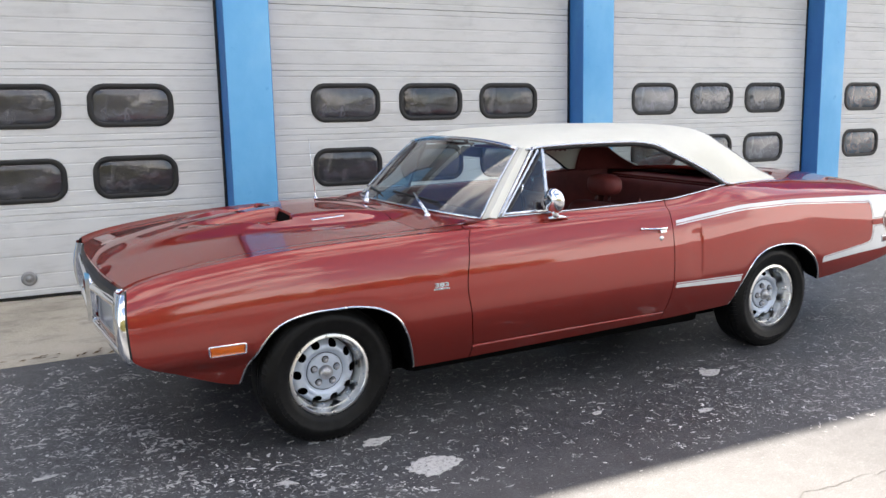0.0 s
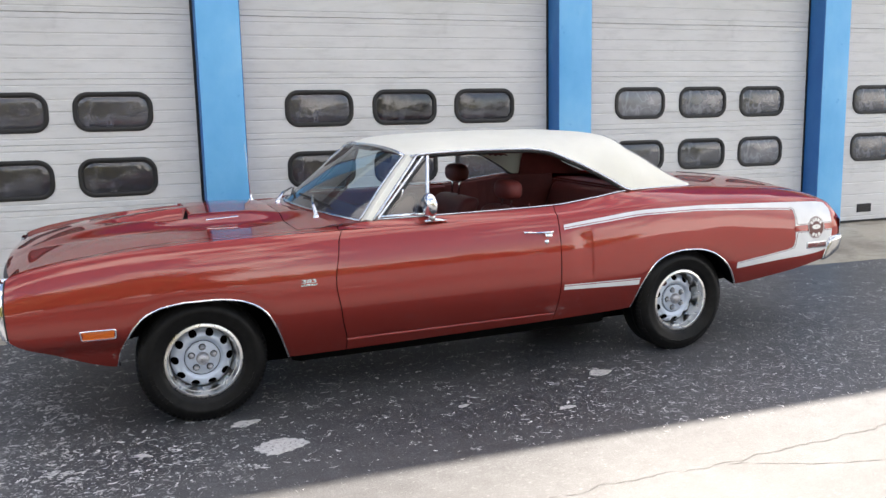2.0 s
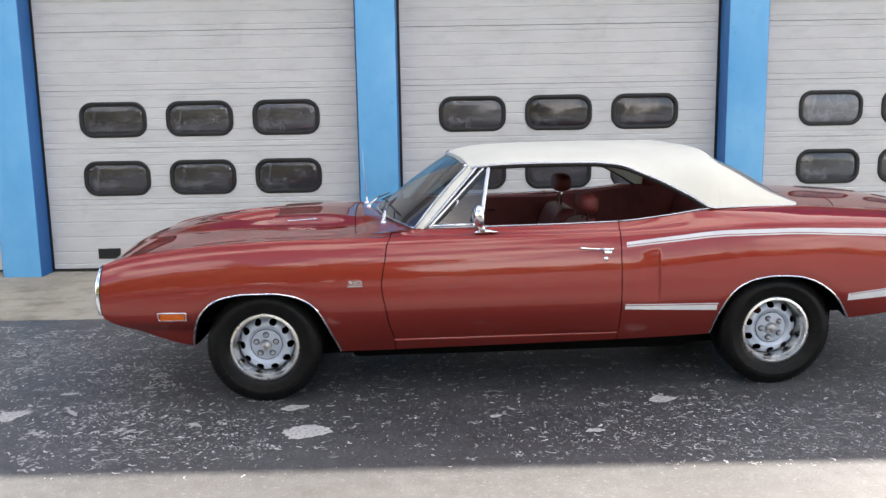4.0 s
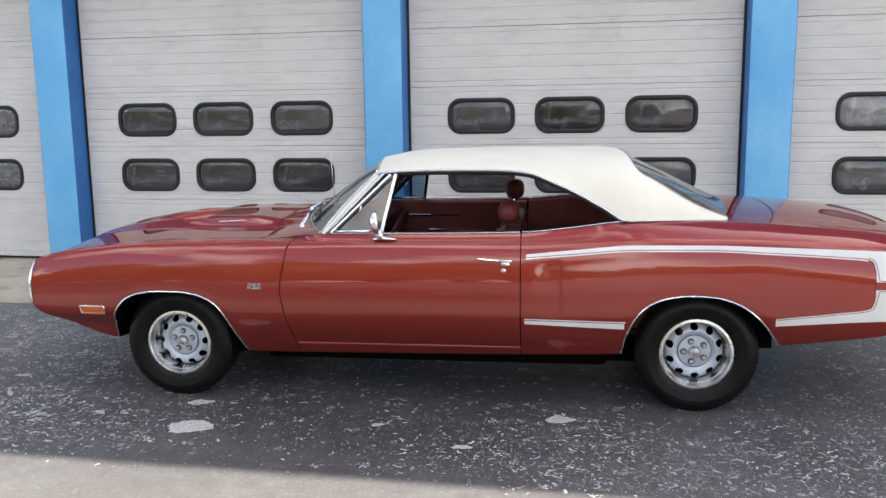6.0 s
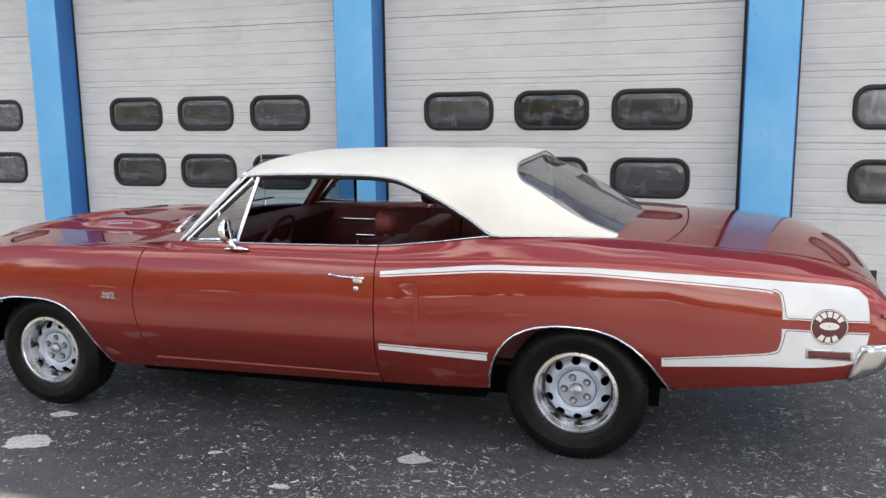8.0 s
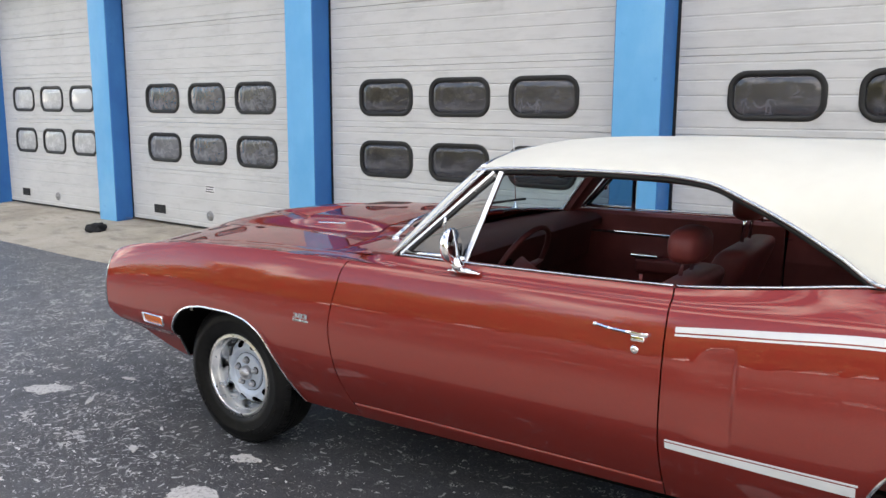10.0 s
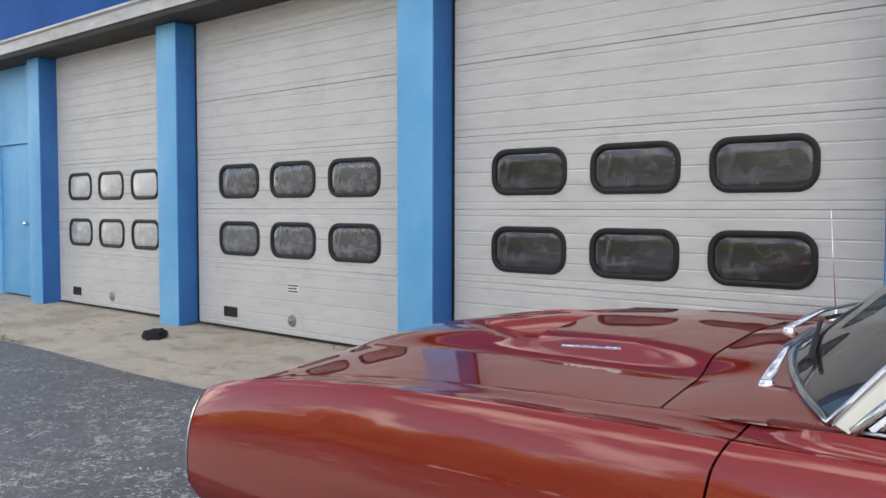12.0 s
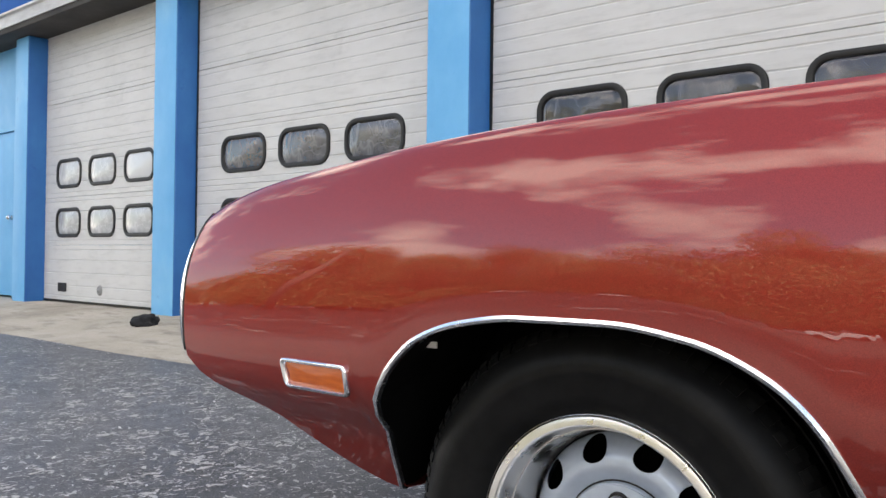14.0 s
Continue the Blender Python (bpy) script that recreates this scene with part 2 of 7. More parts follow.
# wavy acrylic in the roll-up doors; its grey film is dust and painted-in reflection
def acrylic(name, tint, film, lo, hi, vary):
    m = bpy.data.materials.new(name)
    m.use_nodes = True
    t = m.node_tree
    t.nodes.clear()
    out = t.nodes.new("ShaderNodeOutputMaterial")
    tr = t.nodes.new("ShaderNodeBsdfTransparent")
    tr.inputs["Color"].default_value = (*tint, 1)
    gl = t.nodes.new("ShaderNodeBsdfGlossy")
    gl.inputs["Roughness"].default_value = 0.11
    df = t.nodes.new("ShaderNodeBsdfDiffuse")
    df.inputs["Color"].default_value = (*film, 1)
    n1 = noise_node(t, 3.4, 3.0, 0.5)
    bp = t.nodes.new("ShaderNodeBump")
    bp.inputs["Strength"].default_value = 0.22
    bp.inputs["Distance"].default_value = 0.06
    t.links.new(n1.outputs["Fac"], bp.inputs["Height"])
    t.links.new(bp.outputs["Normal"], gl.inputs["Normal"])
    n2 = noise_node(t, 5.0, 5.0, 0.65)
    r2 = ramp_node(t, n2.outputs["Fac"], [(0.35, grey(lo)), (0.8, grey(hi))])
    # thin pale arcs painted in as wavy reflection glints
    n3 = noise_node(t, 2.4, 2.0, 0.5)
    n3.inputs["Distortion"].default_value = 1.8
    r3 = ramp_node(t, n3.outputs["Fac"], [(0.475, grey(0.0)), (0.50, grey(0.22)), (0.525, grey(0.0))])
    m3 = mix_node(t, 1.0, r2.outputs["Color"], r3.outputs["Color"], "ADD")
    oi = t.nodes.new("ShaderNodeObjectInfo")
    ad = t.nodes.new("ShaderNodeMath")
    ad.operation = "MULTIPLY_ADD"
    ad.use_clamp = True
    ad.inputs[1].default_value = vary
    t.links.new(oi.outputs["Random"], ad.inputs[0])
    t.links.new(m3, ad.inputs[2])
    m1 = t.nodes.new("ShaderNodeMixShader")
    t.links.new(ad.outputs["Value"], m1.inputs["Fac"])
    t.links.new(tr.outputs["BSDF"], m1.inputs[1])
    t.links.new(df.outputs["BSDF"], m1.inputs[2])
    m2 = t.nodes.new("ShaderNodeMixShader")
    t.links.new(schlick(t, 0.075), m2.inputs["Fac"])
    t.links.new(m1.outputs["Shader"], m2.inputs[1])
    t.links.new(gl.outputs["BSDF"], m2.inputs[2])
    t.links.new(m2.outputs["Shader"], out.inputs["Surface"])
    return m


ACRYL = acrylic("wavy_acrylic", (0.46, 0.46, 0.50), (0.24, 0.24, 0.27), 0.02, 0.22, 0.22)
PALER = acrylic("paler_film_acrylic", (0.50, 0.51, 0.54), (0.34, 0.35, 0.38), 0.06, 0.38, 0.36)
PALEST = acrylic("palest_film_acrylic", (0.60, 0.60, 0.60), (0.66, 0.67, 0.67), 0.45, 0.80, 0.45)

# asphalt with sealer, stains, stone grain and fine light specks
ASPHALT, t, b = material("sealed_asphalt", (0.045, 0.046, 0.05), 0.55, 0.0, Specular_IOR_Level=0.12)
n1 = noise_node(t, 0.8, 5.0, 0.62)
n2 = noise_node(t, 160.0, 3.0, 0.6)
n3 = noise_node(t, 38.0, 4.0, 0.7, (1.0, 1.8, 1))
n4 = noise_node(t, 9.0, 6.0, 0.68)
n5 = noise_node(t, 330.0, 2.0, 0.6)
c1 = ramp_node(t, n1.outputs["Fac"], [(0.3, (0.072, 0.073, 0.077)), (0.7, (0.132, 0.133, 0.138))])
c2 = ramp_node(t, n2.outputs["Fac"], [(0.35, grey(0.5)), (0.65, grey(1.5))])
c7 = ramp_node(t, n4.outputs["Fac"], [(0.32, grey(0.72)), (0.66, grey(1.22))])
m1 = mix_node(t, 1.0, c1.outputs["Color"], c2.outputs["Color"], "MULTIPLY")
m1 = mix_node(t, 1.0, m1, c7.outputs["Color"], "MULTIPLY")
c8 = ramp_node(t, n5.outputs["Fac"], [(0.66, grey(0.0)), (0.74, grey(0.5))])
m1 = mix_node(t, c8.outputs["Color"], m1, (0.24, 0.238, 0.23))
c3 = ramp_node(t, n3.outputs["Fac"], [(0.58, grey(0.0)), (0.70, grey(0.6))])
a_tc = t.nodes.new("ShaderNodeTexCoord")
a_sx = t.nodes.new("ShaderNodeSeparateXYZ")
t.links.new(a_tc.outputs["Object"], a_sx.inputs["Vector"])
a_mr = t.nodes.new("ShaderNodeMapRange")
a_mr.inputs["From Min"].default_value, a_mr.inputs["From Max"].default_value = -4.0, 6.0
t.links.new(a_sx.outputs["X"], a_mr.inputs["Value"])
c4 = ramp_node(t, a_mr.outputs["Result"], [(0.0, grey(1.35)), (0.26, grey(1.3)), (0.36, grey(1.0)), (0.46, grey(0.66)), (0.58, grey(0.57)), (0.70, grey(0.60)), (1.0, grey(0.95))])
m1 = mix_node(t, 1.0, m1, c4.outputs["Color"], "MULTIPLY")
# sunlit brightness painted in across the roof shadow edge; far lot darkened for reflections
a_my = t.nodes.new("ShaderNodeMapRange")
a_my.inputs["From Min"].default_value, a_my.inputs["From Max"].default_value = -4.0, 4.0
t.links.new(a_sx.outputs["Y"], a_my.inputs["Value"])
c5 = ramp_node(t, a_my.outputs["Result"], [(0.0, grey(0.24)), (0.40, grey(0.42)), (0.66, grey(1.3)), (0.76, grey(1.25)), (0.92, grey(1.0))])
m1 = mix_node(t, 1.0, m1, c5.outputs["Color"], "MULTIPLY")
# an even pale tone adds to the painted sunlight there
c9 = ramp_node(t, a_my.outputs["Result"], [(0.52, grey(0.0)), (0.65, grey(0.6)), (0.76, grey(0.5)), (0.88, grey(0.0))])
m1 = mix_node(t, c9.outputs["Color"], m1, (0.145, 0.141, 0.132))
# pale ramp paints sunlit brightness into the open end of the lot
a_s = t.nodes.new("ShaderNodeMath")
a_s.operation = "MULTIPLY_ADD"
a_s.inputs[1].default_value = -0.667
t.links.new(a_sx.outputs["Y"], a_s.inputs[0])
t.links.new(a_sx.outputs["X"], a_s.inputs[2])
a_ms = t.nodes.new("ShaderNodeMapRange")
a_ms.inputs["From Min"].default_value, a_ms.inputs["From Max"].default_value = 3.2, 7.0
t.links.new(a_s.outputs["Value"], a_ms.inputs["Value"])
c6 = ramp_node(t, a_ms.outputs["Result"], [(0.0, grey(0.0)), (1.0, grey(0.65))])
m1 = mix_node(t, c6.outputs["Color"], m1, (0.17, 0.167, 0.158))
m2 = mix_node(t, c3.outputs["Color"], m1, (0.28, 0.28, 0.27))
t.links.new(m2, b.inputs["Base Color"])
r1 = ramp_node(t, n1.outputs["Fac"], [(0.3, grey(0.36)), (0.7, grey(0.50))])
t.links.new(r1.outputs["Color"], b.inputs["Roughness"])
bump(t, b, n2.outputs["Fac"], 0.35, 0.003)

FLECK, t, b = material("worn_light_chip", (0.3, 0.29, 0.27), 0.8)
geo = t.nodes.new("ShaderNodeNewGeometry")
c1 = ramp_node(t, geo.outputs["Random Per Island"], [(0.0, grey(0.15)), (0.45, (0.30, 0.298, 0.29)), (0.8, (0.48, 0.475, 0.46)), (1.0, (0.66, 0.65, 0.63))])
t.links.new(c1.outputs["Color"], b.inputs["Base Color"])

PATCHM, t, b = material("worn_light_patch", (0.4, 0.39, 0.37), 0.85)
n1 = noise_node(t, 60.0, 5.0, 0.7)
c1 = ramp_node(t, n1.outputs["Fac"], [(0.34, grey(0.12)), (0.46, (0.44, 0.43, 0.41)), (0.8, (0.56, 0.55, 0.53))])
t.links.new(c1.outputs["Color"], b.inputs["Base Color"])
bump(t, b, n1.outputs["Fac"], 0.5, 0.003)

CRACKM, t, b = material("crack_dirt", (0.085, 0.08, 0.073), 0.9)

CONCRETE, t, b = material("tan_concrete", (0.4, 0.36, 0.29), 0.85)
n1 = noise_node(t, 1.1, 6.0, 0.65)
n2 = noise_node(t, 120.0, 3.0, 0.6)
n3 = noise_node(t, 5.0, 5.0, 0.7, (0.6, 1.6, 1))
c1 = ramp_node(t, n1.outputs["Fac"], [(0.28, (0.24, 0.21, 0.165)), (0.5, (0.42, 0.375, 0.30)), (0.75, (0.50, 0.455, 0.38))])
c2 = ramp_node(t, n2.outputs["Fac"], [(0.3, grey(0.82)), (0.7, grey(1.12))])
c3 = ramp_node(t, n3.outputs["Fac"], [(0.30, grey(0.62)), (0.48, grey(1.0))])
m1 = mix_node(t, 1.0, c1.outputs["Color"], c2.outputs["Color"], "MULTIPLY")
m2 = mix_node(t, 1.0, m1, c3.outputs["Color"], "MULTIPLY")
t.links.new(m2, b.inputs["Base Color"])
bump(t, b, n2.outputs["Fac"], 0.4, 0.003)

# roll-up doors: off-white painted steel with grime
DOORP, t, b = material("offwhite_door_paint", (0.62, 0.62, 0.60), 0.45)
n1 = noise_node(t, 1.3, 5.0, 0.6, (1.0, 1.0, 2.2))
n2 = noise_node(t, 9.0, 5.0, 0.65, (0.35, 1, 2.0))
c1 = ramp_node(t, n1.outputs["Fac"], [(0.3, (0.575, 0.575, 0.56)), (0.7, (0.655, 0.655, 0.64))])
c2 = ramp_node(t, n2.outputs["Fac"], [(0.28, grey(0.86)), (0.5, grey(1.0))])
m1 = mix_node(t, 1.0, c1.outputs["Color"], c2.outputs["Color"], "MULTIPLY")
n4 = noise_node(t, 1.9, 6.0, 0.7)
c4 = ramp_node(t, n4.outputs["Fac"], [(0.30, grey(0.88)), (0.41, grey(1.0))])
m1 = mix_node(t, 1.0, m1, c4.outputs["Color"], "MULTIPLY")
t.links.new(m1, b.inputs["Base Color"])
n3 = noise_node(t, 4.0, 2.0, 0.5)
bump(t, b, n3.outputs["Fac"], 0.15, 0.01)

BLUE, t, b = material("sky_blue_masonry_paint", (0.09, 0.36, 0.68), 0.5)
n1 = noise_node(t, 1.6, 5.0, 0.62, (1, 1, 0.7))
n2 = noise_node(t, 9.0, 5.0, 0.7)
n3 = noise_node(t, 70.0, 3.0, 0.6)
c1 = ramp_node(t, n1.outputs["Fac"], [(0.3, (0.085, 0.38, 0.70)), (0.55, (0.14, 0.46, 0.77)), (0.75, (0.21, 0.53, 0.80))])
c2 = ramp_node(t, n2.outputs["Fac"], [(0.25, (0.62, 0.76, 0.88)), (0.35, grey(1.0))])
m1 = mix_node(t, 1.0, c1.outputs["Color"], c2.outputs["Color"], "MULTIPLY")
t.links.new(m1, b.inputs["Base Color"])
bump(t, b, n3.outputs["Fac"], 0.25, 0.003)

BLUE2, t, b = material("deeper_blue_masonry_paint", (0.03, 0.22, 0.56), 0.5)
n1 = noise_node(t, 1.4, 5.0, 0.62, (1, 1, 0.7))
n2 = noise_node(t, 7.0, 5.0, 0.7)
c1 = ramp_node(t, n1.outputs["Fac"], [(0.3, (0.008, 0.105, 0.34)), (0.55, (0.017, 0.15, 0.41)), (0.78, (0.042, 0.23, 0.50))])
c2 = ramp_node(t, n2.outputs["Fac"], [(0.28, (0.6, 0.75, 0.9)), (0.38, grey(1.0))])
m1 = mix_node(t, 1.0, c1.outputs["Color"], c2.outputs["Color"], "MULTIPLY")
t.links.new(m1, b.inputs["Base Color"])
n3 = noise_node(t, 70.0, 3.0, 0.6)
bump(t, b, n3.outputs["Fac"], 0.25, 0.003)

DEEPBLUE, t, b = material("deep_blue_metal_panel", (0.02, 0.10, 0.42), 0.6, 0.0, Specular_IOR_Level=0.08)
n1 = noise_node(t, 1.2, 4.0, 0.6, (1, 1, 0.3))
c1 = ramp_node(t, n1.outputs["Fac"], [(0.3, (0.006, 0.075, 0.29)), (0.7, (0.012, 0.105, 0.37))])
t.links.new(c1.outputs["Color"], b.inputs["Base Color"])

FASCIA, t, b = material("weathered_grey_fascia", (0.42, 0.43, 0.43), 0.55)
n1 = noise_node(t, 2.2, 5.0, 0.65, (1, 1, 4))
c1 = ramp_node(t, n1.outputs["Fac"], [(0.3, grey(0.40)), (0.6, (0.60, 0.61, 0.61)), (0.8, (0.68, 0.69, 0.69))])
t.links.new(c1.outputs["Color"], b.inputs["Base Color"])

SOFFITM, t, b = material("dark_soffit", (0.05, 0.048, 0.045), 0.8)
n1 = noise_node(t, 2.2, 5.0, 0.65, (1, 1, 4))
c1 = ramp_node(t, n1.outputs["Fac"], [(0.3, (0.025, 0.023, 0.021)), (0.7, (0.065, 0.06, 0.055))])
t.links.new(c1.outputs["Color"], b.inputs["Base Color"])

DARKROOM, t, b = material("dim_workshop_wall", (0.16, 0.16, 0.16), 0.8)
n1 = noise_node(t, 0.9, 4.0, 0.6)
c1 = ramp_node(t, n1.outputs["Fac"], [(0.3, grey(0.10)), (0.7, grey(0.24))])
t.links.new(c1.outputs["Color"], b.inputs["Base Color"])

GREYDARK, t, b = material("dark_grey_plastic", (0.02, 0.02, 0.022), 0.6)
GALV, t, b = material("dull_grey_metal", (0.30, 0.30, 0.30), 0.5, 0.6)
CLOTH, t, b = material("black_cloth", (0.012, 0.012, 0.013), 0.9)
n1 = noise_node(t, 60.0, 4.0, 0.6)
bump(t, b, n1.outputs["Fac"], 0.6, 0.01)
PAPER, t, b = material("label_paper", (0.72, 0.72, 0.70), 0.6)
INK, t, b = material("label_ink", (0.06, 0.06, 0.06), 0.6)
LEAFLITTER, t, b = material("dry_leaf", (0.13, 0.085, 0.04), 0.8)
BARK, t, b = material("grey_bark", (0.12, 0.10, 0.08), 0.9)
n1 = noise_node(t, 12.0, 5.0, 0.65, (1, 1, 0.3))
c1 = ramp_node(t, n1.outputs["Fac"], [(0.3, (0.07, 0.055, 0.04)), (0.7, (0.17, 0.14, 0.11))])
t.links.new(c1.outputs["Color"], b.inputs["Base Color"])
LEAVES, t, b = material("oak_leaves", (0.06, 0.09, 0.025), 0.6)
geo = t.nodes.new("ShaderNodeNewGeometry")
c1 = ramp_node(t, geo.outputs["Random Per Island"], [(0.0, (0.07, 0.075, 0.022)), (0.5, (0.20, 0.19, 0.055)), (1.0, (0.36, 0.30, 0.11))])
t.links.new(c1.outputs["Color"], b.inputs["Base Color"])
WOODPOLE, t, b = material("weathered_wood_pole", (0.16, 0.13, 0.10), 0.9)


# ---- mesh helpers ----
def finish(name, bm, mat, parent=None, label="", smooth=False, angle=None):
    """Links a bmesh as one mesh object."""
    me = bpy.data.meshes.new(name)
    bmesh.ops.recalc_face_normals(bm, faces=bm.faces[:])
    bm.to_mesh(me)
    bm.free()
    return finish_mesh(name, me, mat, parent, label, smooth, angle)


def finish_mesh(name, me, mat, parent=None, label="", smooth=False, angle=None):
    me.materials.append(mat)
    if smooth or angle:
        me.shade_smooth()
    if angle:
        me.set_sharp_from_angle(angle=radians(angle))
    ob = new(name, me)
    if parent is not None:
        ob.parent = parent
    if label:
        tagged(ob, label)
    return ob


def part(name, bm, mat, parent, label="", smooth=False, angle=None):
    return finish(name, bm, mat, parent, label, smooth, angle)


def thing(name, label, category, group="", kind="", at=None):
    e = new(name)
    if at is not None:
        e.matrix_world = at
    return tagged(e, label, category, group, kind)


def add_box(bm, x0, x1, y0, y1, z0, z1, bevel=0.0, seg=2):
    r = bmesh.ops.create_cube(bm, size=1.0)
    vs = r["verts"]
    for v in vs:
        v.co = Vector(((x0 + x1) / 2 + v.co.x * (x1 - x0), (y0 + y1) / 2 + v.co.y * (y1 - y0), (z0 + z1) / 2 + v.co.z * (z1 - z0)))
    if bevel:
        es = {e for v in vs for e in v.link_edges}
        bmesh.ops.bevel(bm, geom=list(es), offset=bevel, segments=seg, affect="EDGES", profile=0.6)
    return vs


def box(x0, x1, y0, y1, z0, z1, bevel=0.0, seg=2):
    bm = bmesh.new()
    add_box(bm, x0, x1, y0, y1, z0, z1, bevel, seg)
    return bm


def round_rect(w, h, r, n=6):
    """Outline points of a rounded rectangle round (0, 0)."""
    pts = []
    for cx, cy, a0 in ((w / 2 - r, h / 2 - r, 0), (-w / 2 + r, h / 2 - r, 90), (-w / 2 + r, -h / 2 + r, 180), (w / 2 - r, -h / 2 + r, 270)):
        for i in range(n + 1):
            a = radians(a0 + 90 * i / n)
            pts.append((cx + r * math.cos(a), cy + r * math.sin(a)))
    return pts


def add_loft(bm, rings, closed=True, cap0=False, cap1=False):
    """Quads between rings of points (each a list of Vectors)."""
    vs = [[bm.verts.new(p) for p in ring] for ring in rings]
    n = len(rings[0])
    for a, b in zip(vs, vs[1:]):
        for i in range(n if closed else n - 1):
            j = (i + 1) % n
            bm.faces.new((a[i], a[j], b[j], b[i]))
    if cap0:
        bm.faces.new(vs[0][::-1])
    if cap1:
        bm.faces.new(vs[-1])
    return vs


def add_tube(bm, path, radius, n=8, closed=False, flat=1.0, caps=True):
    """A tube along a path; radius may be a list. flat squeezes its second axis."""
    path = [Vector(p) for p in path]
    m = len(path)
    rad = radius if isinstance(radius, (list, tuple)) else [radius] * m
    rings = []
    up = Vector((0, 0, 1))
    for i, p in enumerate(path):
        a = path[(i - 1) % m] if closed or i > 0 else p
        c = path[(i + 1) % m] if closed or i < m - 1 else p
        d = (c - a).normalized()
        s = d.cross(up)
        if s.length < 0.05:
            s = d.cross(Vector((0, 1, 0)))
        s.normalize()
        u = s.cross(d).normalized()
        rings.append([p + (s * math.cos(2 * math.pi * k / n) + u * math.sin(2 * math.pi * k / n) * flat) * rad[i] for k in range(n)])
    if closed:
        rings.append(rings[0])
        vs = [[bm.verts.new(q) for q in ring] for ring in rings[:-1]]
        vs.append(vs[0])
        for a, b in zip(vs, vs[1:]):
            for i in range(n):
                j = (i + 1) % n
                bm.faces.new((a[i], a[j], b[j], b[i]))
    else:
        add_loft(bm, rings, True, caps, caps)


def tube(path, radius, n=8, closed=False, flat=1.0):
    bm = bmesh.new()
    add_tube(bm, path, radius, n, closed, flat)
    return bm


def revolve(profile, axis="y", n=48):
    """Turns a profile of (radius, along) round an axis through the origin."""
    bm = bmesh.new()
    rings = []
    for i in range(n):
        a = 2 * math.pi * i / n
        c, s = math.cos(a), math.sin(a)
        rings.append([Vector((r * c, h, r * s)) if axis == "y" else Vector((r * c, r * s, h)) for r, h in profile])
    rings.append(rings[0])
    vs = [[bm.verts.new(q) for q in ring] for ring in rings[:-1]]
    vs.append(vs[0])
    for a, b in zip(vs, vs[1:]):
        for i in range(len(profile) - 1):
            bm.faces.new((a[i], a[i + 1], b[i + 1], b[i]))
    bmesh.ops.remove_doubles(bm, verts=bm.verts[:], dist=1e-5)
    return bm


def curve(*pts):
    """A smooth monotone curve through (x, y) points, as a function."""
    xs = np.array([p[0] for p in pts], float)
    ys = np.array([p[1] for p in pts], float)
    h = np.diff(xs)
    d = np.diff(ys) / h
    m = np.zeros(len(xs))
    m[0], m[-1] = d[0], d[-1]
    for i in range(1, len(xs) - 1):
        if d[i - 1] * d[i] > 0:
            w1, w2 = 2 * h[i] + h[i - 1], h[i] + 2 * h[i - 1]
            m[i] = (w1 + w2) / (w1 / d[i - 1] + w2 / d[i])

    def f(x):
        x = min(max(x, xs[0]), xs[-1])
        i = min(int(np.searchsorted(xs, x, "right")) - 1, len(xs) - 2)
        s = (x - xs[i]) / h[i]
        return float((2 * s**3 - 3 * s**2 + 1) * ys[i] + (s**3 - 2 * s**2 + s) * h[i] * m[i] + (-2 * s**3 + 3 * s**2) * ys[i + 1] + (s**3 - s**2) * h[i] * m[i + 1])

    return f


def smooth01(x):
    x = min(max(x, 0.0), 1.0)
    return x * x * (3 - 2 * x)


# ---- the garage building ----
BAY = 3.38
COL0, COLW, FACE, DOORY = 1.495, 0.37, 6.74, 6.96
SILL, SOFFIT = 0.19, 3.22
BAYS = range(-3, 4)          # bay k lies to the right of column k; k = 0 is behind the car

# ground: one sheet to the horizon
def ground_z(y):
    """The lot falls away from the building by about one degree."""
    return 0.036 * min(max((y - 3.75) / 1.85, 0.0), 1.0)


bm = bmesh.new()
R = 1500
rings = [[Vector((x, y, ground_z(y))) for x in (-R, R)] for y in (-R, 3.75, 5.60, R)]
add_loft(bm, rings, False)
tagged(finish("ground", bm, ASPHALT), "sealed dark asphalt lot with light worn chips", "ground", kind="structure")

# concrete apron: slopes from the door sill down to the asphalt
bm = bmesh.new()
prof = [(5.56, 0.036), (5.60, 0.045), (5.95, 0.07), (6.25, 0.12), (6.6, 0.165), (7.3, SILL - 0.004), (7.3, -0.2), (5.56, -0.2)]
rings = [[Vector((x, y + 0.02 * math.sin(x * 2.1) * (1 if i < 3 else 0), z)) for i, (y, z) in enumerate(prof)] for x in np.linspace(-13, 18, 90)]
add_loft(bm, rings, True, True, True)
tagged(finish("apron", bm, CONCRETE, angle=40), "stained tan concrete apron before the garage doors", "pavement", kind="structure")

# floor, back wall, side walls and roof of the workshop behind the doors
XL, XR, YB, ROOF = -12.6, 18.0, 15.0, 5.87
tagged(finish("floor", box(XL + 0.15, XR - 0.15, 7.3, YB, -0.1, SILL), CONCRETE), "grey concrete workshop floor", "floor", kind="structure")
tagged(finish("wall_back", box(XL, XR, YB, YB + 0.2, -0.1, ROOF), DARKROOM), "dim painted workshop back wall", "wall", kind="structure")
tagged(finish("wall_left", box(XL - 0.2, XL, 6.98, YB + 0.2, -0.1, ROOF), BLUE), "light blue end wall of the garage", "wall", kind="structure")
tagged(finish("wall_right", box(XR, XR + 0.2, 6.98, YB + 0.2, -0.1, ROOF), BLUE), "light blue end wall of the garage", "wall", kind="structure")
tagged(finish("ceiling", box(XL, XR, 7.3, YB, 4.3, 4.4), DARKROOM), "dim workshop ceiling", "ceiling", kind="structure")
